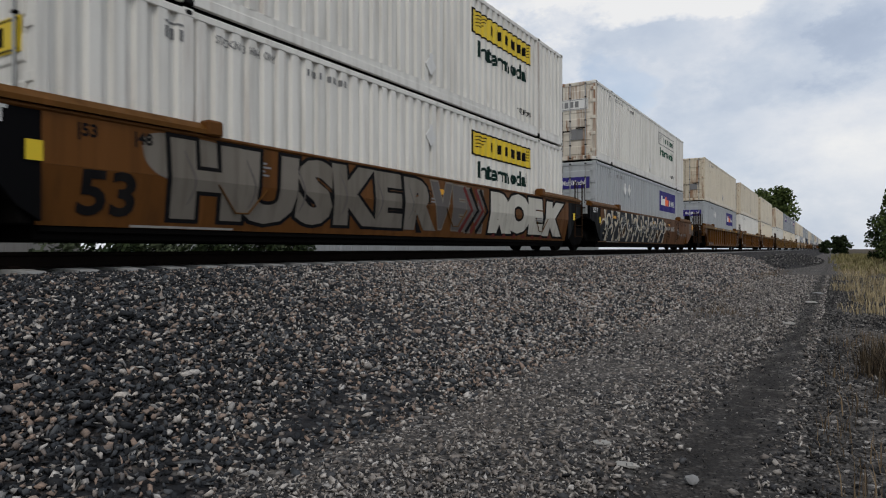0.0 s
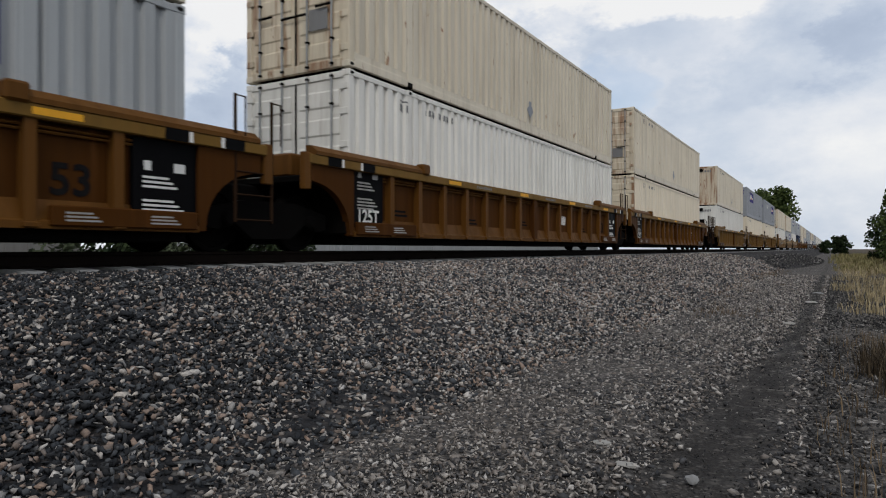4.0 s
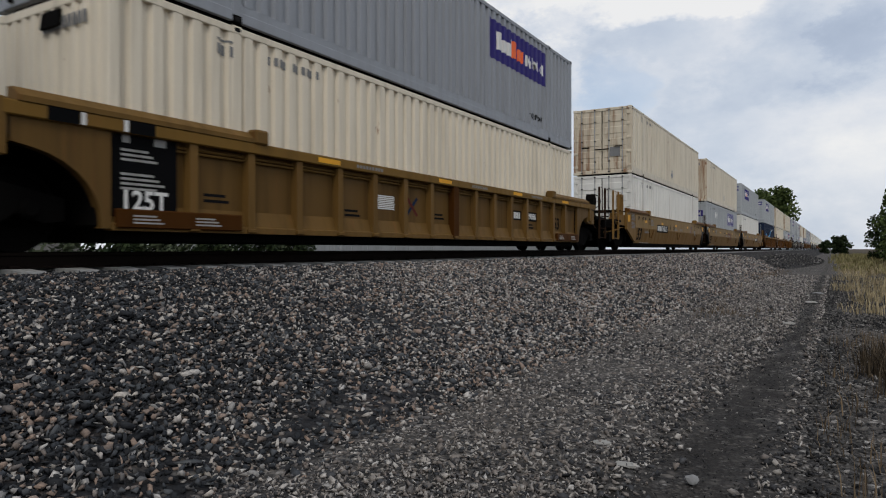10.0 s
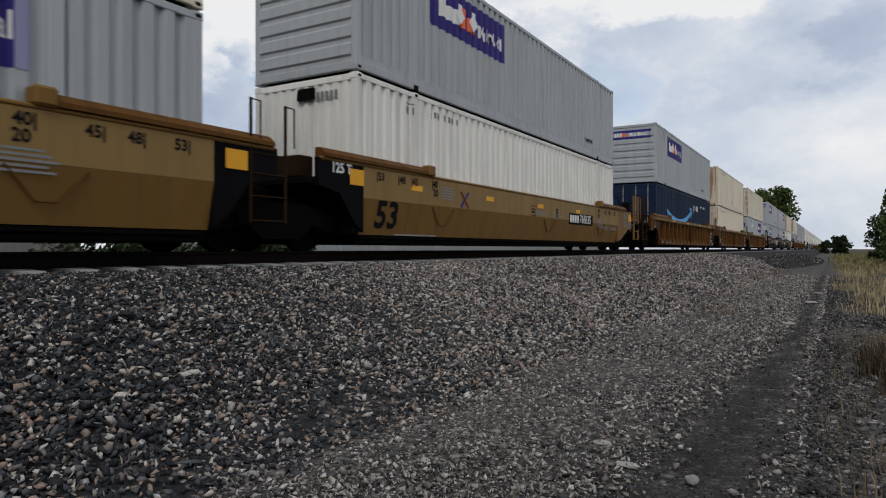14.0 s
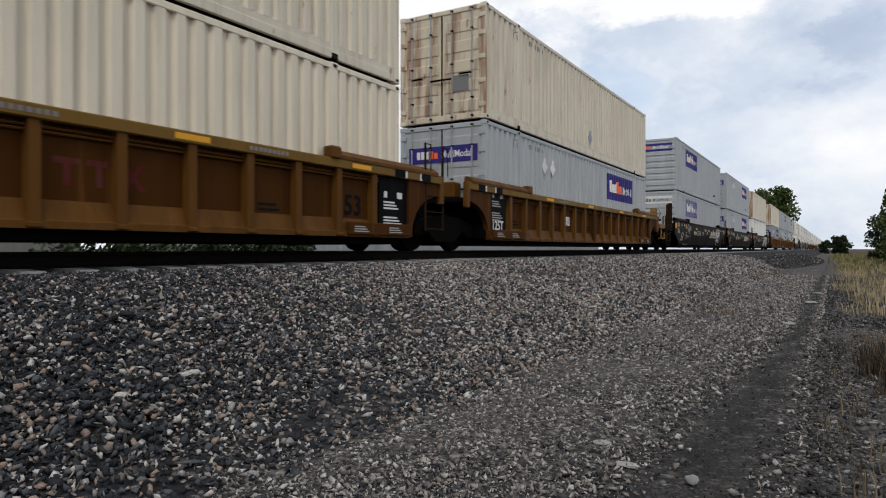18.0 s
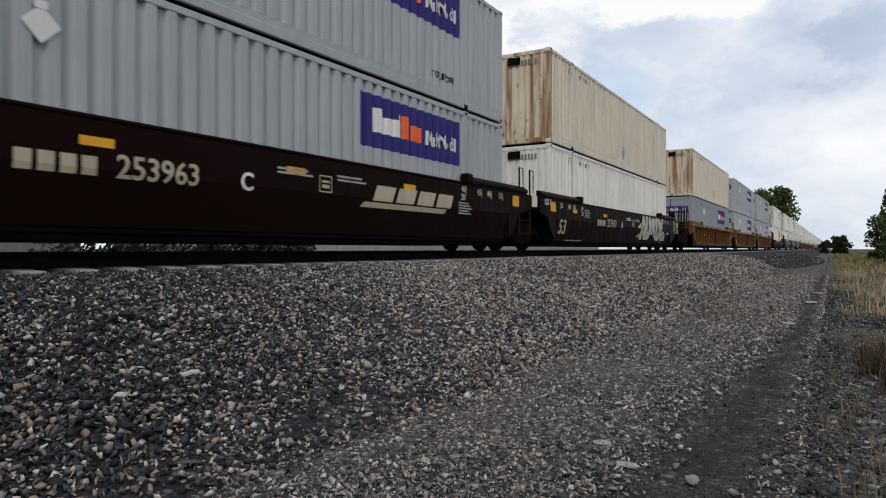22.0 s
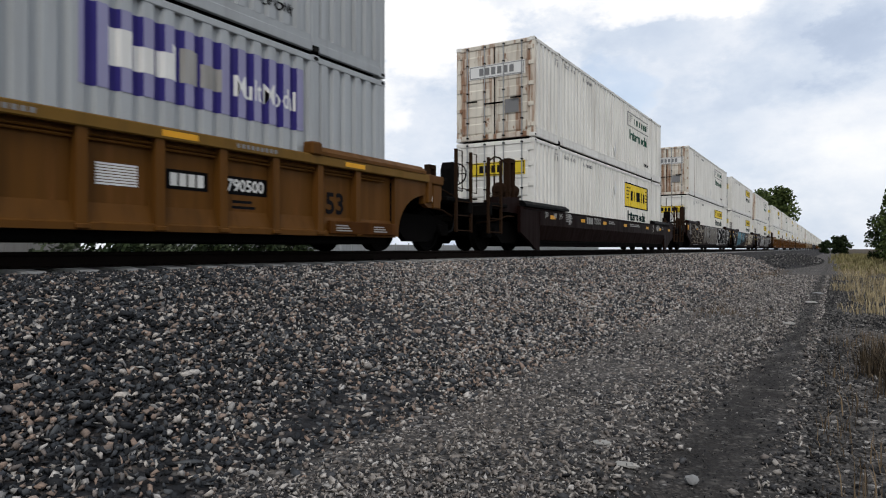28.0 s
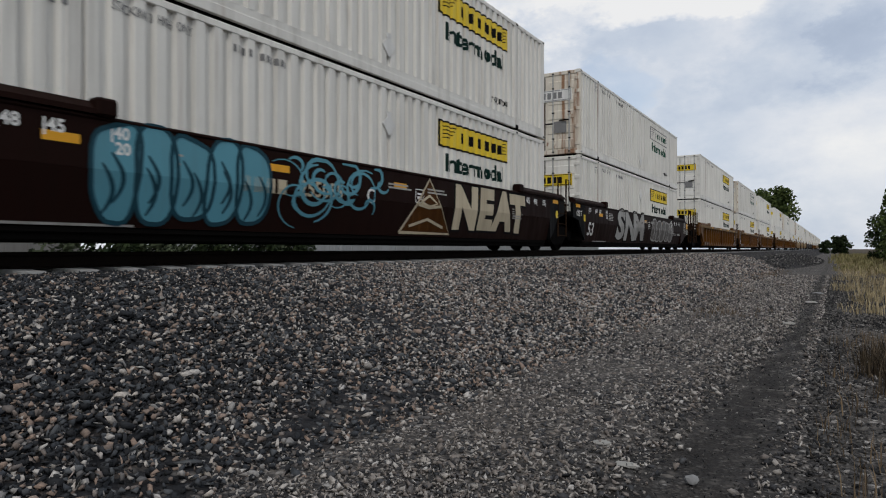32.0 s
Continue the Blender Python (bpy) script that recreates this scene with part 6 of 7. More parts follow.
def blob(y, z, ry, rz, seed, n=26, rough=0.12):
    r = random.Random(seed)
    k = [r.uniform(-1, 1) for _ in range(6)]
    out = []
    if n < 14:
        for i in range(n):
            a, w = (i + r.uniform(-0.3, 0.3)) * math.tau / n, r.uniform(0.78, 1.18)
            out.append((y + 1.1 * ry * w * math.cos(a), min(1.565, max(0.31, z + 1.15 * rz * w * math.sin(a)))))
        return out
    for i in range(n):
        a = i * math.tau / n
        w = 1 + rough * (k[0] * math.sin(2 * a + k[1] * 3) + k[2] * math.sin(3 * a + k[3] * 3))
        c, s = math.cos(a), math.sin(a)
        out.append((y + ry * w * math.copysign(abs(c) ** 0.7, c), min(1.565, max(0.31, z + rz * w * math.copysign(abs(s) ** 0.7, s)))))
    return out


def bubbles(c, y0, y1, z0, z1, n, fill, line, seed, weight=0.05, strokes=2, corners=26):
    """A row of swollen outlined shapes."""
    r = random.Random(seed)
    w = (y1 - y0) / n
    for i in range(n):
        o = blob(y0 + (i + 0.5) * w, (z0 + z1) / 2, w * 0.58, (z1 - z0) / 2, seed * 31 + i, corners)
        p = part("spray_letter", drawn(o, [tuple(range(len(o)))], 0.004 + 0.0022 * (i % 2)), fill, c)
        sets = [ribbon(o + o[:1], weight, False)]
        for _ in range(strokes):
            a, b = r.uniform(-0.3, 0.3) * w, r.uniform(0.1, 0.6)
            path = [(y0 + (i + 0.5) * w + a + 0.22 * w * math.sin(3.5 * t), z0 + (z1 - z0) * (b * 0.4 + 0.5 * t)) for t in [k / 9 for k in range(10)]]
            sets.append(ribbon(path, weight))
        part("outline", drawn(*joined(*sets), 0.009 + 0.0022 * (i % 2)), line, p)


def curls(c, y0, y1, z0, z1, n, material, seed, weight=0.09, off=0.009, name="spray_stroke"):
    """Hooked brush strokes."""
    r = random.Random(seed)
    for i in range(n):
        cy, cz, rad = r.uniform(y0, y1), r.uniform(z0, z1), r.uniform(0.16, 0.42)
        a0, turn, way = r.uniform(0, 6.28), r.uniform(2.2, 5.2), r.choice((-1, 1))
        path = []
        for k in range(16):
            t = k / 15
            a = a0 + way * turn * t
            q = rad * (1.15 - 0.75 * t)
            path.append((cy + 1.25 * q * math.cos(a), min(1.5, max(0.36, cz + q * math.sin(a)))))
        part(name, drawn(*ribbon(path, weight * r.uniform(0.6, 1.5)), off + 0.0004 * (i % 9)), material, c)


def capitals(c, word, y0, y1, fill, line, size=1.55, z=0.93, seed=1, edge=0.13, body_=0.075, touch=1.0, shine=None):
    """Big block letters with an outline; touch widens them until they meet."""
    n = len(word)
    w = (y1 - y0) / n
    r = random.Random(seed)
    for i, ch in enumerate(word):
        tilt, rise = r.uniform(-0.12, 0.12), r.uniform(-0.03, 0.03)
        y, k = y0 + (i + 0.5) * w, 0.0012 * (i % 2)
        p = part("spray_letter", lettered(ch, size, y, z + rise, 0.005 + k, bold=edge, slant=tilt, squeeze=touch * w / 1.02, stretch=0.98), line, c)
        part("letter_fill", lettered(ch, size, y, z + rise, 0.009 + k, bold=body_, slant=tilt, squeeze=touch * w / 1.02, stretch=0.98), fill, p)
        if shine:
            path = [(y - 0.34 * w + 0.1 * w * math.sin(4 * q), z - 0.3 + 0.7 * q) for q in [j / 9 for j in range(10)]]
            part("spray_stroke", drawn(*ribbon(path, 0.035), 0.013 + k), shine, p)


def flourishes(c, y0, y1, z0, z1, n, fill, line, seed):
    """Interlocking hooks, commas and horns, each a tapered fill with a thin pale edge."""
    r = random.Random(seed)
    w = (y1 - y0) / n
    for i in range(n):
        y, up, way = y0 + (i + 0.5) * w, i % 2, r.choice((-1, 1))
        off = 0.008 + 0.0008 * (i % 5)
        zc = z0 + (z1 - z0) * (0.66 if up else 0.34) + r.uniform(-0.06, 0.06)
        rad = r.uniform(0.2, 0.33)
        a0, turn = r.uniform(0, 6.28), r.uniform(3.6, 5.0)
        path = []
        for k in range(22):
            t = k / 21
            q = rad * (0.32 + 1.15 * t)
            path.append((y + 1.35 * w / 0.6 * q * math.cos(a0 + way * turn * t), min(z1, max(z0, zc + q * math.sin(a0 + way * turn * t)))))
        vs, fs = [], []
        for k, (py, pz) in enumerate(path):
            qa, qb = path[max(0, k - 1)], path[min(21, k + 1)]
            dy, dz = qb[0] - qa[0], qb[1] - qa[1]
            d = math.hypot(dy, dz) or 1
            h = 0.085 * (1 - k / 21) ** 0.9 + 0.008
            vs += [(py - dz / d * h, min(z1, max(z0, pz + dy / d * h))), (py + dz / d * h, min(z1, max(z0, pz - dy / d * h)))]
        fs = [(2 * k, 2 * k + 1, 2 * k + 3, 2 * k + 2) for k in range(21)]
        p = part("spray_hook", drawn(vs, fs, off), fill, c)
        edge = [vs[2 * k] for k in range(22)]
        part("spray_stroke", drawn(*ribbon(edge, 0.022, False), off + 0.004), line, p)
        # a horn with hollow sides against the other edge
        top, base = (z1, z0 + 0.35 * (z1 - z0)) if not up else (z0, z0 + 0.62 * (z1 - z0))
        hy = y + r.uniform(-0.2, 0.2) * w
        sides = [(hy - 0.30 * w * (1 - t) ** 2.2 + 0.10 * w * t, top + (base - top) * t) for t in [k / 8 for k in range(9)]]
        back = [(hy + 0.34 * w * (1 - t) ** 2.2 + 0.10 * w * t, top + (base - top) * t) for t in [k / 8 for k in range(8, -1, -1)]]
        strip = [q for pair in zip(sides, back[::-1]) for q in pair]
        h_ = part("spray_horn", drawn(strip, [(2 * k, 2 * k + 1, 2 * k + 3, 2 * k + 2) for k in range(8)], off + 0.001), fill, c)
        part("spray_stroke", drawn(*ribbon(sides, 0.024, False), off + 0.0055), line, h_)


def patch(c, y0, y1, z0, z1, material, seed, off=0.003):
    o = blob((y0 + y1) / 2, (z0 + z1) / 2, (y1 - y0) / 2, (z1 - z0) / 2, seed, 40, 0.05)
    return part("paint_patch", drawn(o, [tuple(range(len(o)))], off), material, c)


RIB_DIGITS = {3: "730289", 6: "789089", 8: "789086", 18: "790500", 20: "790500", 5: "730289", 12: "", 14: ""}
for i, c in CARS.items():
    near, kind, first, last, upper, lower = CONSIST[i]
    if i > 27:
        continue
    if kind.startswith("rib"):
        ribbed_marks(c, first, last, RIB_DIGITS.get(i, ""), i in CROSS_Y, i in (7, 13), i)
    elif kind == "ttx":
        smooth_marks(c, INK, tan=True, first=first, last=last)
        if i in (9, 11):
            y = -1.76 if i == 9 else 4.95
            p = part("number_panel", PANEL_DARK, BLACK, c, "black number panel", (0, y, 0))
            part("logo_mark", PANEL_BARS, LETTER, p)
            part("lettering", number("768635", 0.39, 1.02), LETTER, p, "", (0, -0.80, 0))
        else:
            p = part("logo_mark", WORD_BARS, RED, c, "dark red bars of a logo", (0, 0.8, 0))
            part("logo_mark", WORD_DIAG, RED, p)
        part("lettering", LETTERS_HIGH["ACB"[i - 9]], INK, c, "", (0, (-1.25, -1.08, 1.5)[i - 9], 0))
        if i != 10:
            part("cross_mark", CROSS, BLUE, c, "", (smooth_x(1.2) + 0.005, 4.5 if i == 9 else -4.35, 1.16))
            part("cross_mark", CROSS_B, RED, c, "", (smooth_x(1.2) + 0.005, 4.5 if i == 9 else -4.35, 1.16))
    elif kind == "bnsf":
        smooth_marks(c, LETTER_CREAM, first=first, last=last)
        part("logo_mark", NAME_BARS, LETTER_CREAM, c, "", (0, -3.95, 0.0))
        part("lettering", number("253963", 0.40, 1.0), LETTER_CREAM, c, "", (0, -2.22, 0))
        part("lettering", LETTERS["BCA"[i - 15]], LETTER, c, "", (0, -0.8, 0))
        if i < 17:
            part("logo_mark", LOGO, LETTER_CREAM, c, "cream slanted logo bars over a wedge", (0, 1.85, 0.0))
        if i == 15:
            curls(c, 4.75, 6.2, 0.65, 1.35, 26, LETTER, 6, 0.05)
            curls(c, -6.3, -4.9, 0.9, 1.3, 9, LETTER_DIM, 8, 0.028)
        if i == 17:
            patch(c, 2.0, 3.4, 0.36, 1.52, INK, 5)
            capitals(c, "AUGIX", 2.25, 6.35, THROW, INK, 1.14, 0.93, 3, 0.195, 0.15, 1.25, INK)
            bubbles(c, 6.0, 6.75, 0.36, 0.92, 1, THROW, INK, 4, 0.035, 2)
            bubbles(c, 6.75, 7.05, 0.42, 0.75, 1, THROW, INK, 6, 0.03, 1)
            bubbles(c, 6.0, 6.4, 0.98, 1.4, 1, THROW, INK, 6, 0.03, 1)
            for z in (0.55, 0.95):
                part("spray_triangle", drawn([(1.55, z), (2.25, z), (2.25, z + 0.26)], [(0, 1, 2)]), CREAM_SPRAY, c)
    elif kind == "fec":
        for y in (-7.1, -4.35, -1.9, 0.9, 4.53, 7.07, 9.07):
            part("amber_reflector", AMBERS, AMBER, c, "", (0.002, y, -0.28))
        for y, k in SPANS:
            part("length_mark", SPAN_MARK[k], LETTER_DIM, c, "", (0.002, y, -0.33))
        for y in (-6.0, 6.35):
            part("marking", WHITE_LINES, LETTER_DIM, c, "", (0.002, y, 1.16))
        part("logo_mark", NAME_LOW, LETTER_DIM, c, "", (0, -3.95, 0.02))
        part("lettering", number("70701", 0.33, 1.0), LETTER_DIM, c, "", (0, -2.75, 0))
        for y in (-1.4, 1.6, 2.4):
            part("marking", TWO_LINES, LETTER_DIM, c, "", (0, y, 1.08))
    else:
        smooth_marks(c, LETTER, first=first, last=last, tan=i < 3, tags=1 if i < 3 else 2)
        if i == 1:
            patch(c, -6.9, -5.3, 0.9, 1.52, SILVER, 2)
            capitals(c, "HUSKER", -6.4, -0.1, SILVER, INK, 1.3, 0.92, 7, 0.14, 0.085, 1.25, PATCH)
            capitals(c, "VEN", -0.1, 2.2, PATCH, SILVER, 1.22, 0.9, 8, 0.12, 0.08, 1.2)
            for y, m_ in ((1.5, RED), (1.8, INK), (2.05, RED), (2.3, INK)):
                part("spray_stroke", drawn(*ribbon([(y - 0.3, 1.45), (y + 0.1, 0.95), (y - 0.35, 0.42)], 0.12, False), 0.012), m_, c)
            capitals(c, "ROEK", 2.55, 7.3, THROW, INK, 1.22, 0.91, 9, 0.17, 0.105, 1.25)
            for k in range(7):
                y = 2.9 + 0.62 * k
                part("spray_stroke", drawn([(y - 0.14, 0.34), (y + 0.14, 0.34), (y + 0.02, 0.46)], [(0, 1, 2)], 0.017), RED, c)
        elif i == 2:
            part("paint_patch", drawn([(-8.05, 0.33), (-2.0, 0.33), (2.2, 0.33), (2.5, 0.6), (2.25, 0.95), (2.55, 1.2), (2.1, 1.5), (-2.0, 1.5), (-7.3, 1.5), (-7.6, 1.1), (-8.05, 0.9)], [tuple(range(11))], 0.003), DARK_SPRAY, c)
            curls(c, -7.2, 2.0, 0.5, 1.35, 12, PATCH, 12, 0.12, 0.005)
            flourishes(c, -7.9, 2.5, 0.36, 1.5, 22, CREAM_SPRAY, LETTER, 11)
            for k, (cy, cz) in enumerate(((3.2, 1.25), (3.4, 0.6), (5.5, 1.15), (5.6, 0.7))):
                curls(c, cy - 0.25, cy + 0.25, cz - 0.1, cz + 0.1, 7, INK, 70 + k, 0.025)
            part("lettering", number("766501", 0.33, 1.05), LETTER_DIM, c, "", (0, 4.2, 0))
            part("logo_mark", NAME_BARS, LETTER_DIM, c, "", (0, 2.65, 0.05))
        elif i == 22:
            capitals(c, "BLSE", -8.0, -4.0, MAROON_DULL, CREAM_SPRAY, 1.4, 0.95, 22, 0.12, 0.07)
            patch(c, -3.75, -2.6, 0.42, 1.5, SILVER, 21)
            part("lettering", number("255055", 0.36, 1.0), LETTER_DIM, c, "", (0.012, -2.3, 0.0))
            capitals(c, "SURE", -3.5, 1.9, SILVER, LETTER_DIM, 1.3, 0.92, 3, 0.135, 0.09, 1.2)
            part("paint_patch", drawn([(2.15, 0.34), (3.1, 0.34), (3.0, 1.0), (3.15, 1.5), (2.5, 1.5), (2.3, 0.9)], [tuple(range(6))], 0.003), LETTER, c)
            capitals(c, "OMEN", 2.4, 6.4, INK, LETTER, 1.3, 0.92, 4, 0.13, 0.085, 1.1)
            curls(c, 6.7, 7.6, 0.6, 1.4, 8, LETTER, 24, 0.05)
        elif i == 23:
            bubbles(c, -5.95, -3.3, 0.38, 1.55, 5, SKY_BLUE, TEAL_INK, 31, 0.06)
            curls(c, -2.9, -0.4, 0.8, 1.45, 22, SKY_BLUE, 33, 0.05, 0.010)
            part("logo_mark", NAME_BARS, CREAM_SPRAY, c, "", (0, -3.8, 0.0))
            part("lettering", number("255055", 0.36, 1.0), CREAM_SPRAY, c, "", (0, -2.08, 0))
            part("lettering", LETTERS["C"], LETTER, c, "", (0.004, -0.75, 0.0))
            p = part("spray_triangle", drawn([(0.3, 0.36), (2.25, 0.36), (1.28, 1.5)], [(0, 1, 2)]), ORANGE_BROWN, c)
            for path in ([(0.3, 0.37), (1.28, 1.5), (2.25, 0.37), (0.3, 0.37)], [(0.85, 0.95), (1.28, 0.9), (1.75, 0.95)], [(0.95, 1.0), (1.28, 1.15), (1.6, 1.0), (1.28, 0.92), (0.95, 1.0)], [(0.62, 0.5), (1.28, 0.66), (1.95, 0.5)]):
                part("spray_stroke", drawn(*ribbon(path, 0.06, False), 0.008), CREAM_SPRAY, p)
            capitals(c, "NEAT", 2.4, 6.3, CREAM_SPRAY, INK, 1.28, 0.92, 5, 0.14, 0.085, 1.15)
        elif i == 24:
            capitals(c, "SNM", -4.5, 0.0, LETTER_DIM, INK, seed=6)
            bubbles(c, 1.5, 6.0, 0.4, 1.4, 5, PATCH, LETTER_DIM, 41, 0.06)


# ---- plants, walls and small things round the track ----
def leaf_material(name, dark, light):
    m, n, l, b = shader(name, 0.8)
    g = n.new("ShaderNodeNewGeometry")
    l.new(ramp(n, l, g.outputs["Random Per Island"], (0.0, dark), (1.0, light)), b.inputs["Base Color"])
    return m


LEAF = leaf_material("green_leaves", (0.025, 0.042, 0.012), (0.085, 0.11, 0.032))
LEAF_GREY = leaf_material("grey_green_leaves", (0.025, 0.035, 0.02), (0.10, 0.12, 0.07))
LEAF_DARK = leaf_material("dark_leaves", (0.010, 0.018, 0.008), (0.034, 0.048, 0.018))
STRAW = leaf_material("dry_straw", (0.16, 0.12, 0.065), (0.46, 0.38, 0.23))
WEED = leaf_material("withered_weed", (0.05, 0.036, 0.024), (0.20, 0.145, 0.09))
WEED_DARK = leaf_material("dark_withered_weed", (0.018, 0.014, 0.010), (0.10, 0.075, 0.048))
SCRUB = leaf_material("yellow_green_grass", (0.12, 0.105, 0.045), (0.25, 0.215, 0.10))
BARK = paint("bark", (0.06, 0.045, 0.035), 0.4, rough=0.95)


def blades(name, spots, material, label, category, seed, thick=0.004):
    """Grass and weeds: bent pointed blades round each spot (x, y, height, count, spread)."""
    r = random.Random(seed)
    s = Shape()
    for x, y, h, n, w in spots:
        for _ in range(n):
            a, d = r.uniform(0, math.tau), w * math.sqrt(r.random())
            bx, by = x + d * math.cos(a), y + d * math.sin(a)
            hh, lean, t = h * r.uniform(0.5, 1.1), r.uniform(0.1, 0.7), r.uniform(0, math.tau)
            k = thick * r.uniform(0.6, 1.6)
            px, py = k * math.cos(t + 1.57), k * math.sin(t + 1.57)
            mx, my = bx + 0.3 * lean * hh * math.cos(t), by + 0.3 * lean * hh * math.sin(t)
            tx, ty = bx + lean * hh * math.cos(t), by + lean * hh * math.sin(t)
            s.add([(bx - px, by - py, -0.02), (bx + px, by + py, -0.02), (mx + px * 0.8, my + py * 0.8, 0.6 * hh), (mx - px * 0.8, my - py * 0.8, 0.6 * hh), (tx, ty, hh)], [(0, 1, 2, 3), (3, 2, 4)])
    ob = new(name, s.mesh(name, False))
    ob.data.materials[0] = material
    return tagged(ob, label, category, kind="stuff")


r = random.Random(3)
blades("dry_grass", [(0.12 + abs(r.gauss(0, 0.16)) + r.random() * (0.4 + 0.07 * y), y, r.uniform(0.10, 0.34), int(8 + 40 * r.random() ** 2), 0.3) for y in [12.0 + 40 * r.random() ** 1.5 for _ in range(220)]], STRAW, "tall dry straw-coloured grass on the verge", "grass", 31, 0.005)
blades("withered_weeds", [(-0.02 + r.random() * 0.65, y, r.uniform(0.05, 0.17), 10, 0.14) for y in [2.2 + 7 * r.random() for _ in range(85)]], WEED, "sparse withered weeds on the road's edge", "weeds", 32, 0.0022)
blades("brown_weeds", [(-1.3 + r.gauss(0, 0.3), 10.4 + r.gauss(0, 0.9), 0.10, 12, 0.2) for _ in range(12)] + [(-2.5 + r.gauss(0, 0.5), 15.5 + r.gauss(0, 1.6), 0.10, 16, 0.2) for _ in range(26)] + [(-2.2 + r.gauss(0, 0.5), 26 + r.gauss(0, 3), 0.16, 22, 0.3) for _ in range(34)], WEED, "low patches of brown dead weeds in the gravel", "weeds", 33, 0.004)
blades("green_grass", [(0.2 + r.random() * 5, 40 + r.random() * 70, 0.5, 26, 0.7) for _ in range(120)] + [(0.3 + r.random() * 2.0, 30 + r.random() * 30, 0.28, 18, 0.5) for _ in range(50)], SCRUB, "yellow-green grass beside the road", "grass", 34, 0.02)
blades("dark_weed_clump", [(0.36 + r.gauss(0, 0.07), 6.5 + r.gauss(0, 0.35), 0.25, 44, 0.13) for _ in range(11)], WEED_DARK, "dense dark withered weed clump", "weeds", 35, 0.003)


def tree(name, at, tall, wide, leaves, material, seed, label, trunk=0.3, leaf=0.18, low=0.25, gaps=0.5):
    """A tapered trunk with limbs and a ragged crown of single leaves in clusters."""
    r = random.Random(seed)
    t = thing(name, label, "tree" if name == "tree" else "shrub", at=at)
    s = Shape()
    s.rod((0, 0, -0.1), (0.03 * tall, 0.02 * tall, tall * 0.55), trunk * 0.12 * tall / 3, 8, trunk * 0.05 * tall / 3)
    heads = []
    for i in range(11):
        a, h = i * 2.4 + r.random(), low + (0.95 - low) * (i + 0.5) / 11
        q = wide / 2 * (0.35 + 0.65 * math.sin(math.pi * min(1, (h - low) / (1 - low) * 0.85 + 0.12))) * r.uniform(0.55, 0.95)
        e = (q * math.cos(a), q * math.sin(a), tall * h)
        s.rod((0.03 * tall * h, 0.02 * tall * h, tall * max(0.08, h - 0.2)), e, trunk * 0.035 * tall / 3, 6, trunk * 0.012 * tall / 3)
        heads += [(e[0] * k, e[1] * k, e[2] + r.uniform(-0.05, 0.05) * tall, r.uniform(0.10, 0.2) * (tall + wide) / 2) for k in (1.0, 0.45)]
    part("trunk", s.mesh("trunk"), BARK, t)
    c = Shape()
    for _ in range(leaves):
        x, y, z, q = heads[int(r.random() * len(heads))]
        v = Vector((r.gauss(0, 1), r.gauss(0, 1), r.gauss(0, 0.8))).normalized() * q * (r.random() ** gaps)
        n, k = Vector((r.gauss(0, 1), r.gauss(0, 1), r.gauss(0, 1))).normalized(), leaf * r.uniform(0.6, 1.3)
        u = n.orthogonal().normalized() * k
        w = n.cross(u) * 0.6
        p = Vector((x, y, z)) + v
        c.add([p - u, p + w, p + u, p - w], [(0, 1, 2, 3)])
    part("crown", c.mesh("crown", False), material, t)
    return t


tree("tree", (-30.0, 22.2, 0), 7.6, 2.7, 3000, LEAF_GREY, 1, "thin-crowned young green tree beyond the track", 0.22, 0.095, 0.55, 0.7)
tree("tree", (-15.0, 217.0, 0), 19.0, 13.0, 5200, LEAF, 2, "large leafy green tree behind the train", 0.5, 0.55)
tree("bush", (0.9, 150.0, 0), 3.4, 3.8, 3200, LEAF_DARK, 3, "round dense dark bush at the road's far end", 0.2, 0.22, 0.05, 0.45)
tree("bush", (-1.6, 165.0, 0), 2.8, 2.6, 2200, LEAF_DARK, 4, "round dense dark bush at the road's far end", 0.2, 0.2, 0.05, 0.45)
tree("tree", (3.15, 44.0, 0), 4.4, 2.0, 3400, LEAF, 5, "slender dense green tree on the verge", 0.25, 0.11, 0.06, 0.45)
tree("tree", (3.9, 50.0, 0), 5.6, 3.0, 3400, LEAF, 6, "slender dense green tree on the verge", 0.25, 0.12, 0.06, 0.45)
tree("tree", (3.1, 60.0, 0), 3.8, 2.2, 2400, LEAF_DARK, 7, "slender dense green tree on the verge", 0.25, 0.12, 0.06, 0.45)
for i in range(16):
    y = 12.5 + i * 0.76
    tree("bush", (-21.5 + r.uniform(-1.2, 1.2), y, 0.0), r.uniform(1.6, 2.2), r.uniform(1.6, 2.4), 800, LEAF_DARK if i % 4 else LEAF_GREY, 50 + i, "low green shrub behind the track", 0.25, 0.10, 0.1, 0.5)


def warehouse():
    w = thing("warehouse", "long low grey warehouse with a ribbed wall", "building", at=(-33.0, 3.4, 0))
    part("plinth", Shape().box(-9.9, 0.06, -15.9, 15.9, -0.1, 0.4, 0.02).mesh("plinth"), CONCRETE, w)
    part("wall", Shape().box(-10, 0, -16, 16, 0.4, 2.4, 0.02).mesh("wall"), WALL_GREY, w)
    s = Shape()
    for i in range(31):
        s.box(-0.01, 0.03, -15.5 + i - 0.05, -15.5 + i + 0.05, 0.42, 2.36, 0.006)
    tagged(part("wall_ribs", s.mesh("wall_ribs"), WALL_GREY, w), kind="stuff")
    part("roof", Shape().prism([(-10.2, 2.4), (0.2, 2.4), (-5.0, 2.9)], "y", -16.2, 16.2).mesh("roof"), STEEL, w)
    part("door", Shape().box(0.0, 0.05, 4.0, 7.0, 0.0, 2.1, 0.01).mesh("door"), STEEL, w)


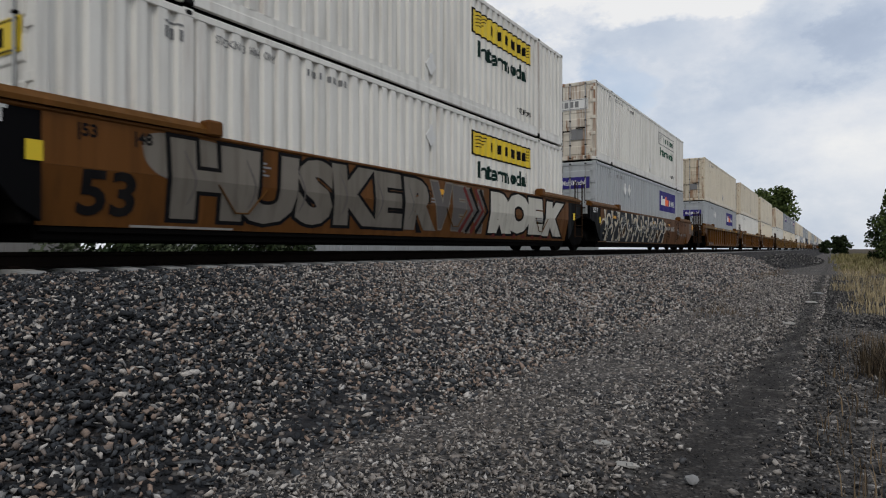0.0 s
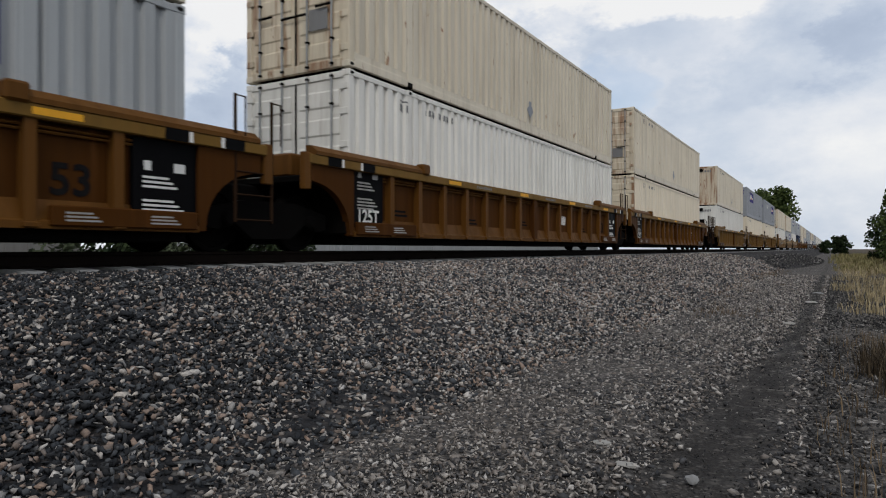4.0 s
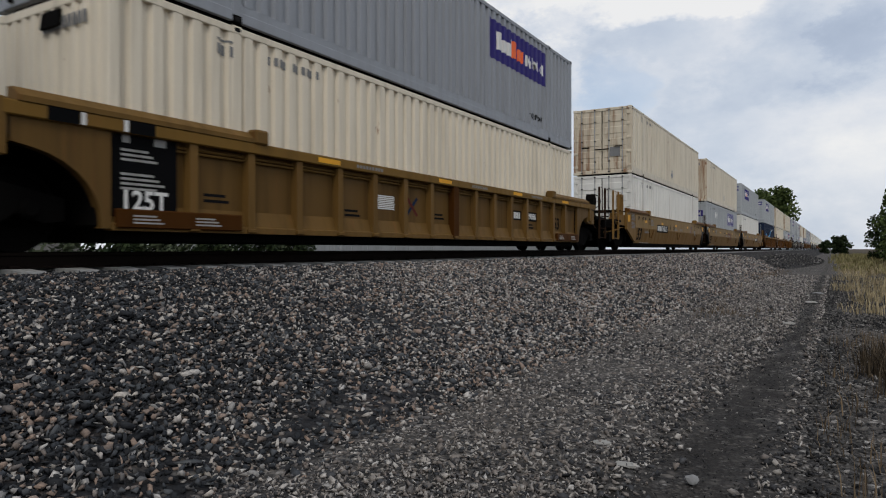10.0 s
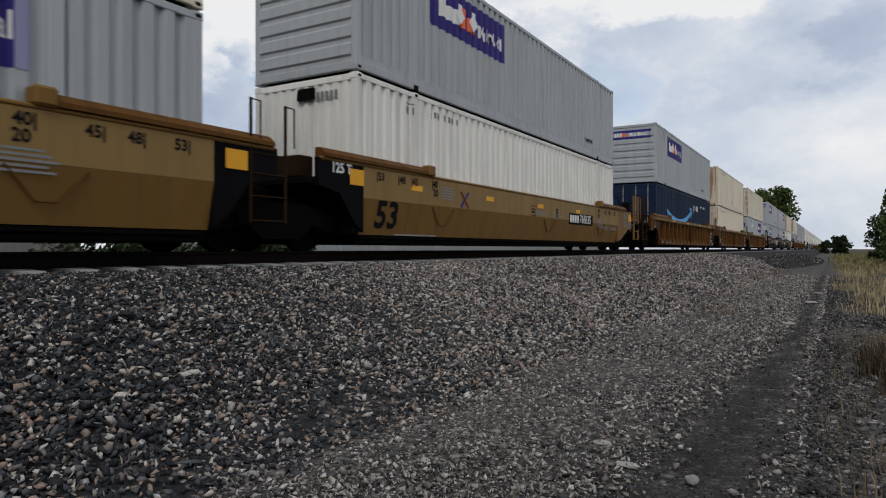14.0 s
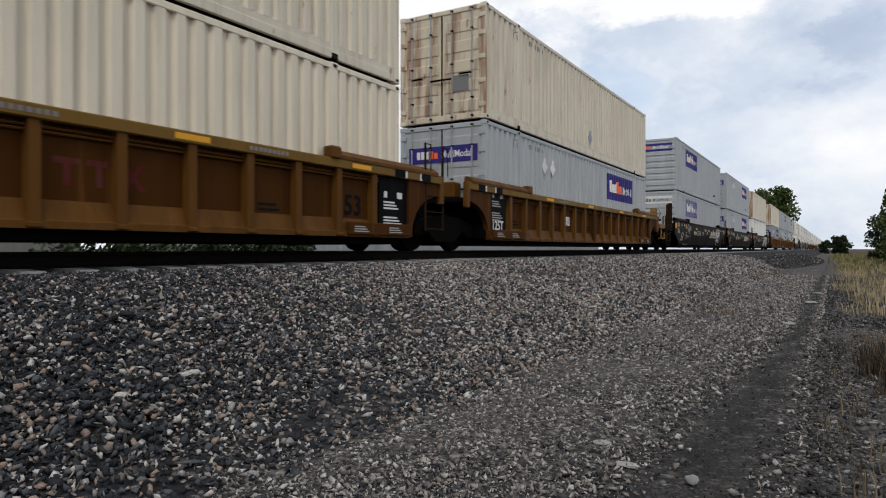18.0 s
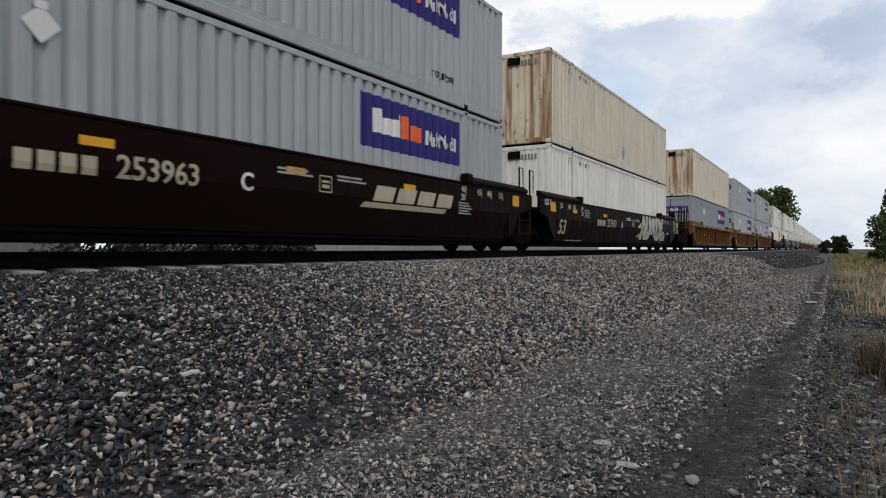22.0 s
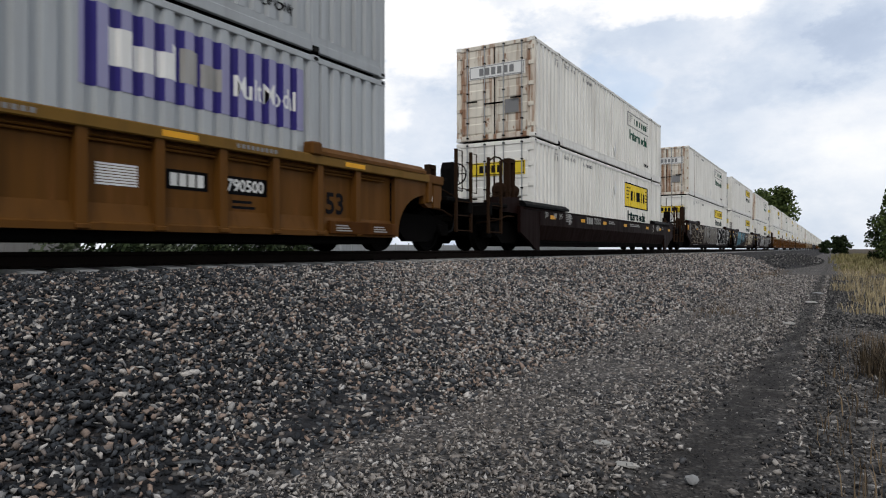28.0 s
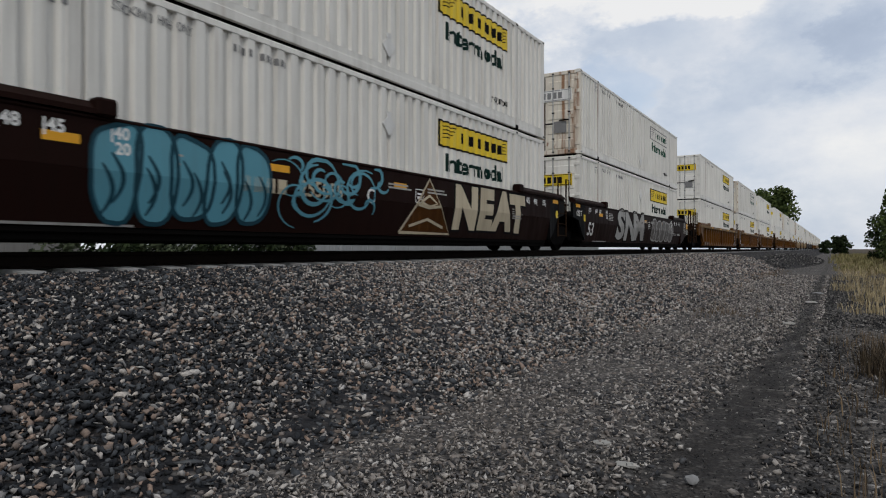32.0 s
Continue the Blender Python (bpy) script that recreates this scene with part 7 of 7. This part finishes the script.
WALL_GREY = paint("grey_wall_sheet", (0.20, 0.195, 0.185), 0.3)
warehouse()


def pale_fence():
    f = thing("fence", "pale board fence far behind the track", "fence", at=(-48.0, 0, 0))
    post = Shape().box(-0.06, 0.06, -0.06, 0.06, -0.2, 1.75, 0.01).mesh("post")
    board = Shape().box(-0.02, 0.02, -1.48, 1.48, 0.25, 1.55, 0.008).mesh("board")
    for i in range(39):
        part("post", post, STEEL, f, at=(0, 36 + i * 3, 0))
        part("board", board, WALL_PALE, f, at=(0.0, 37.5 + i * 3, 0))


WALL_PALE = paint("pale_board_paint", (0.27, 0.28, 0.28), 0.4)
pale_fence()


def lamp_mast():
    p = thing("lamp_mast", "tall steel mast with floodlights beyond the track", "street lamp", at=(-40.0, 48.4, 0))
    part("mast", Shape().rod((0, 0, -0.1), (0, 0, 13.6), 0.14, 10, 0.07).mesh("mast"), STEEL, p)
    part("crossarm", Shape().box(-0.05, 0.05, -0.7, 0.7, 13.4, 13.5, 0.01).mesh("crossarm"), STEEL, p)
    lamp = Shape().prism([(-0.28, 13.5), (0.28, 13.5), (0.36, 14.1), (-0.2, 14.2)], "y", -0.22, 0.22).mesh("floodlight")
    for y in (-0.55, 0.55):
        part("floodlight", lamp, STEEL, p, at=(0, y, 0))


lamp_mast()


def post_and_sign():
    p = thing("fence_post", "grey galvanised fence post on the verge", "post", at=(2.45, 40.5, 0))
    part("pole", Shape().rod((0, 0, -0.1), (0, 0, 2.3), 0.05, 10).mesh("pole"), STEEL, p)
    part("cap", Shape().rod((0, 0, 2.3), (0, 0, 2.36), 0.06, 10, 0.02).mesh("cap"), STEEL, p)
    for z in (0.5, 1.3, 2.1):
        part("wire_clamp", Shape().box(-0.06, 0.06, -0.065, 0.065, z, z + 0.05, 0.01).mesh("wire_clamp"), STEEL, p)
    h = thing("shed", "small grey shed beside the far road", "shed", at=(9.0, 95.0, 0))
    part("wall", Shape().box(-2, 2, -2.5, 2.5, -0.1, 2.2, 0.02).mesh("wall"), WALL_GREY, h)
    part("roof", Shape().prism([(-2.2, 2.2), (2.2, 2.2), (0, 2.9)], "y", -2.7, 2.7).mesh("roof"), STEEL, h)


post_and_sign()


def loose_stone(x, y, w, d, h, col, label, seed):
    r = random.Random(seed)
    bm = bmesh.new()
    bmesh.ops.create_icosphere(bm, subdivisions=2, radius=0.5)
    for v in bm.verts:
        v.co *= r.uniform(0.85, 1.1)
        v.co.x, v.co.y, v.co.z = v.co.x * w, v.co.y * d, v.co.z * h + h * 0.22
    me = bpy.data.meshes.new("stone")
    bm.to_mesh(me)
    bm.free()
    me.materials.append(col)
    ob = tagged(new("stone", me), label, "stone")
    ob.location = (x, y, 0.0)


PALE_STONE = paint("pale_stone", (0.30, 0.29, 0.27), 0.3, rough=0.95)
GREY_STONE = paint("grey_stone", (0.24, 0.24, 0.24), 0.4, rough=0.95)
def spot(px, py, h=0.0):
    """Ground point seen along the ray with these picture fractions from the centre."""
    d = (EYE - h) / py
    x, z = px * d, d
    return x * math.cos(TURN) - z * math.sin(TURN), x * math.sin(TURN) + z * math.cos(TURN)


for px, py, w, d, h, m, lab in ((0.242, 0.295, 0.11, 0.08, 0.02, PALE_STONE, "flat pale stone lying on the gravel"), (0.279, 0.329, 0.12, 0.07, 0.02, PALE_STONE, "flat pale stone lying on the gravel"),
                               (0.378, 0.354, 0.06, 0.055, 0.045, GREY_STONE, "rounded grey stone in the wheel rut"), (0.525, 0.114, 0.16, 0.2, 0.04, PALE_STONE, "pale stone on the road"), (0.56, 0.082, 0.22, 0.24, 0.05, PALE_STONE, "pale stone on the road"), (0.57, 0.068, 0.24, 0.3, 0.05, GREY_STONE, "pale stone on the road")):
    gx, gy = spot(px, py)
    loose_stone(gx, gy, w, d, h, m, lab, int(1000 * px))


def mound():
    n, s = 20, Shape()
    for j in range(n + 1):
        for i in range(n + 1):
            a, b = i / n * 2 - 1, j / n * 2 - 1
            k = max(0.0, 1 - a * a - b * b)
            s.v.append((-3.2 + 2.6 * a, 58 + 24 * b, 0.62 * k ** 0.8 - 0.03 + 0.06 * k * noise.noise((a * 5, b * 9, 2))))
    s.f = [(j * (n + 1) + i, j * (n + 1) + i + 1, (j + 1) * (n + 1) + i + 1, (j + 1) * (n + 1) + i) for j in range(n) for i in range(n)]
    ob = tagged(new("gravel_mound", s.mesh("gravel_mound", False)), "low heap of dark gravel beside the track bed", "gravel heap", kind="structure")
    ob.data.materials[0] = bpy.data.materials["ballast_bed"]


mound()


# ---- movement ----
def motions():
    times = [2.0 * i for i in range(17)]
    for ob, y, z in TRAIN:
        walk(ob, [(t, pose(TRACK_X, y - run(t), RAIL + z)) for t in times])
    spins = [(f / FPS, math.degrees(run(f / FPS) / WHEEL_R)) for f in range(0, 32 * FPS + 1)]
    turns = {dy: [(t, pose(0, dy, WHEEL_R, a)) for t, a in spins] for dy in (-0.89, 0.89)}
    for w, dy in WHEELS:
        walk(w, turns[dy])


motions()
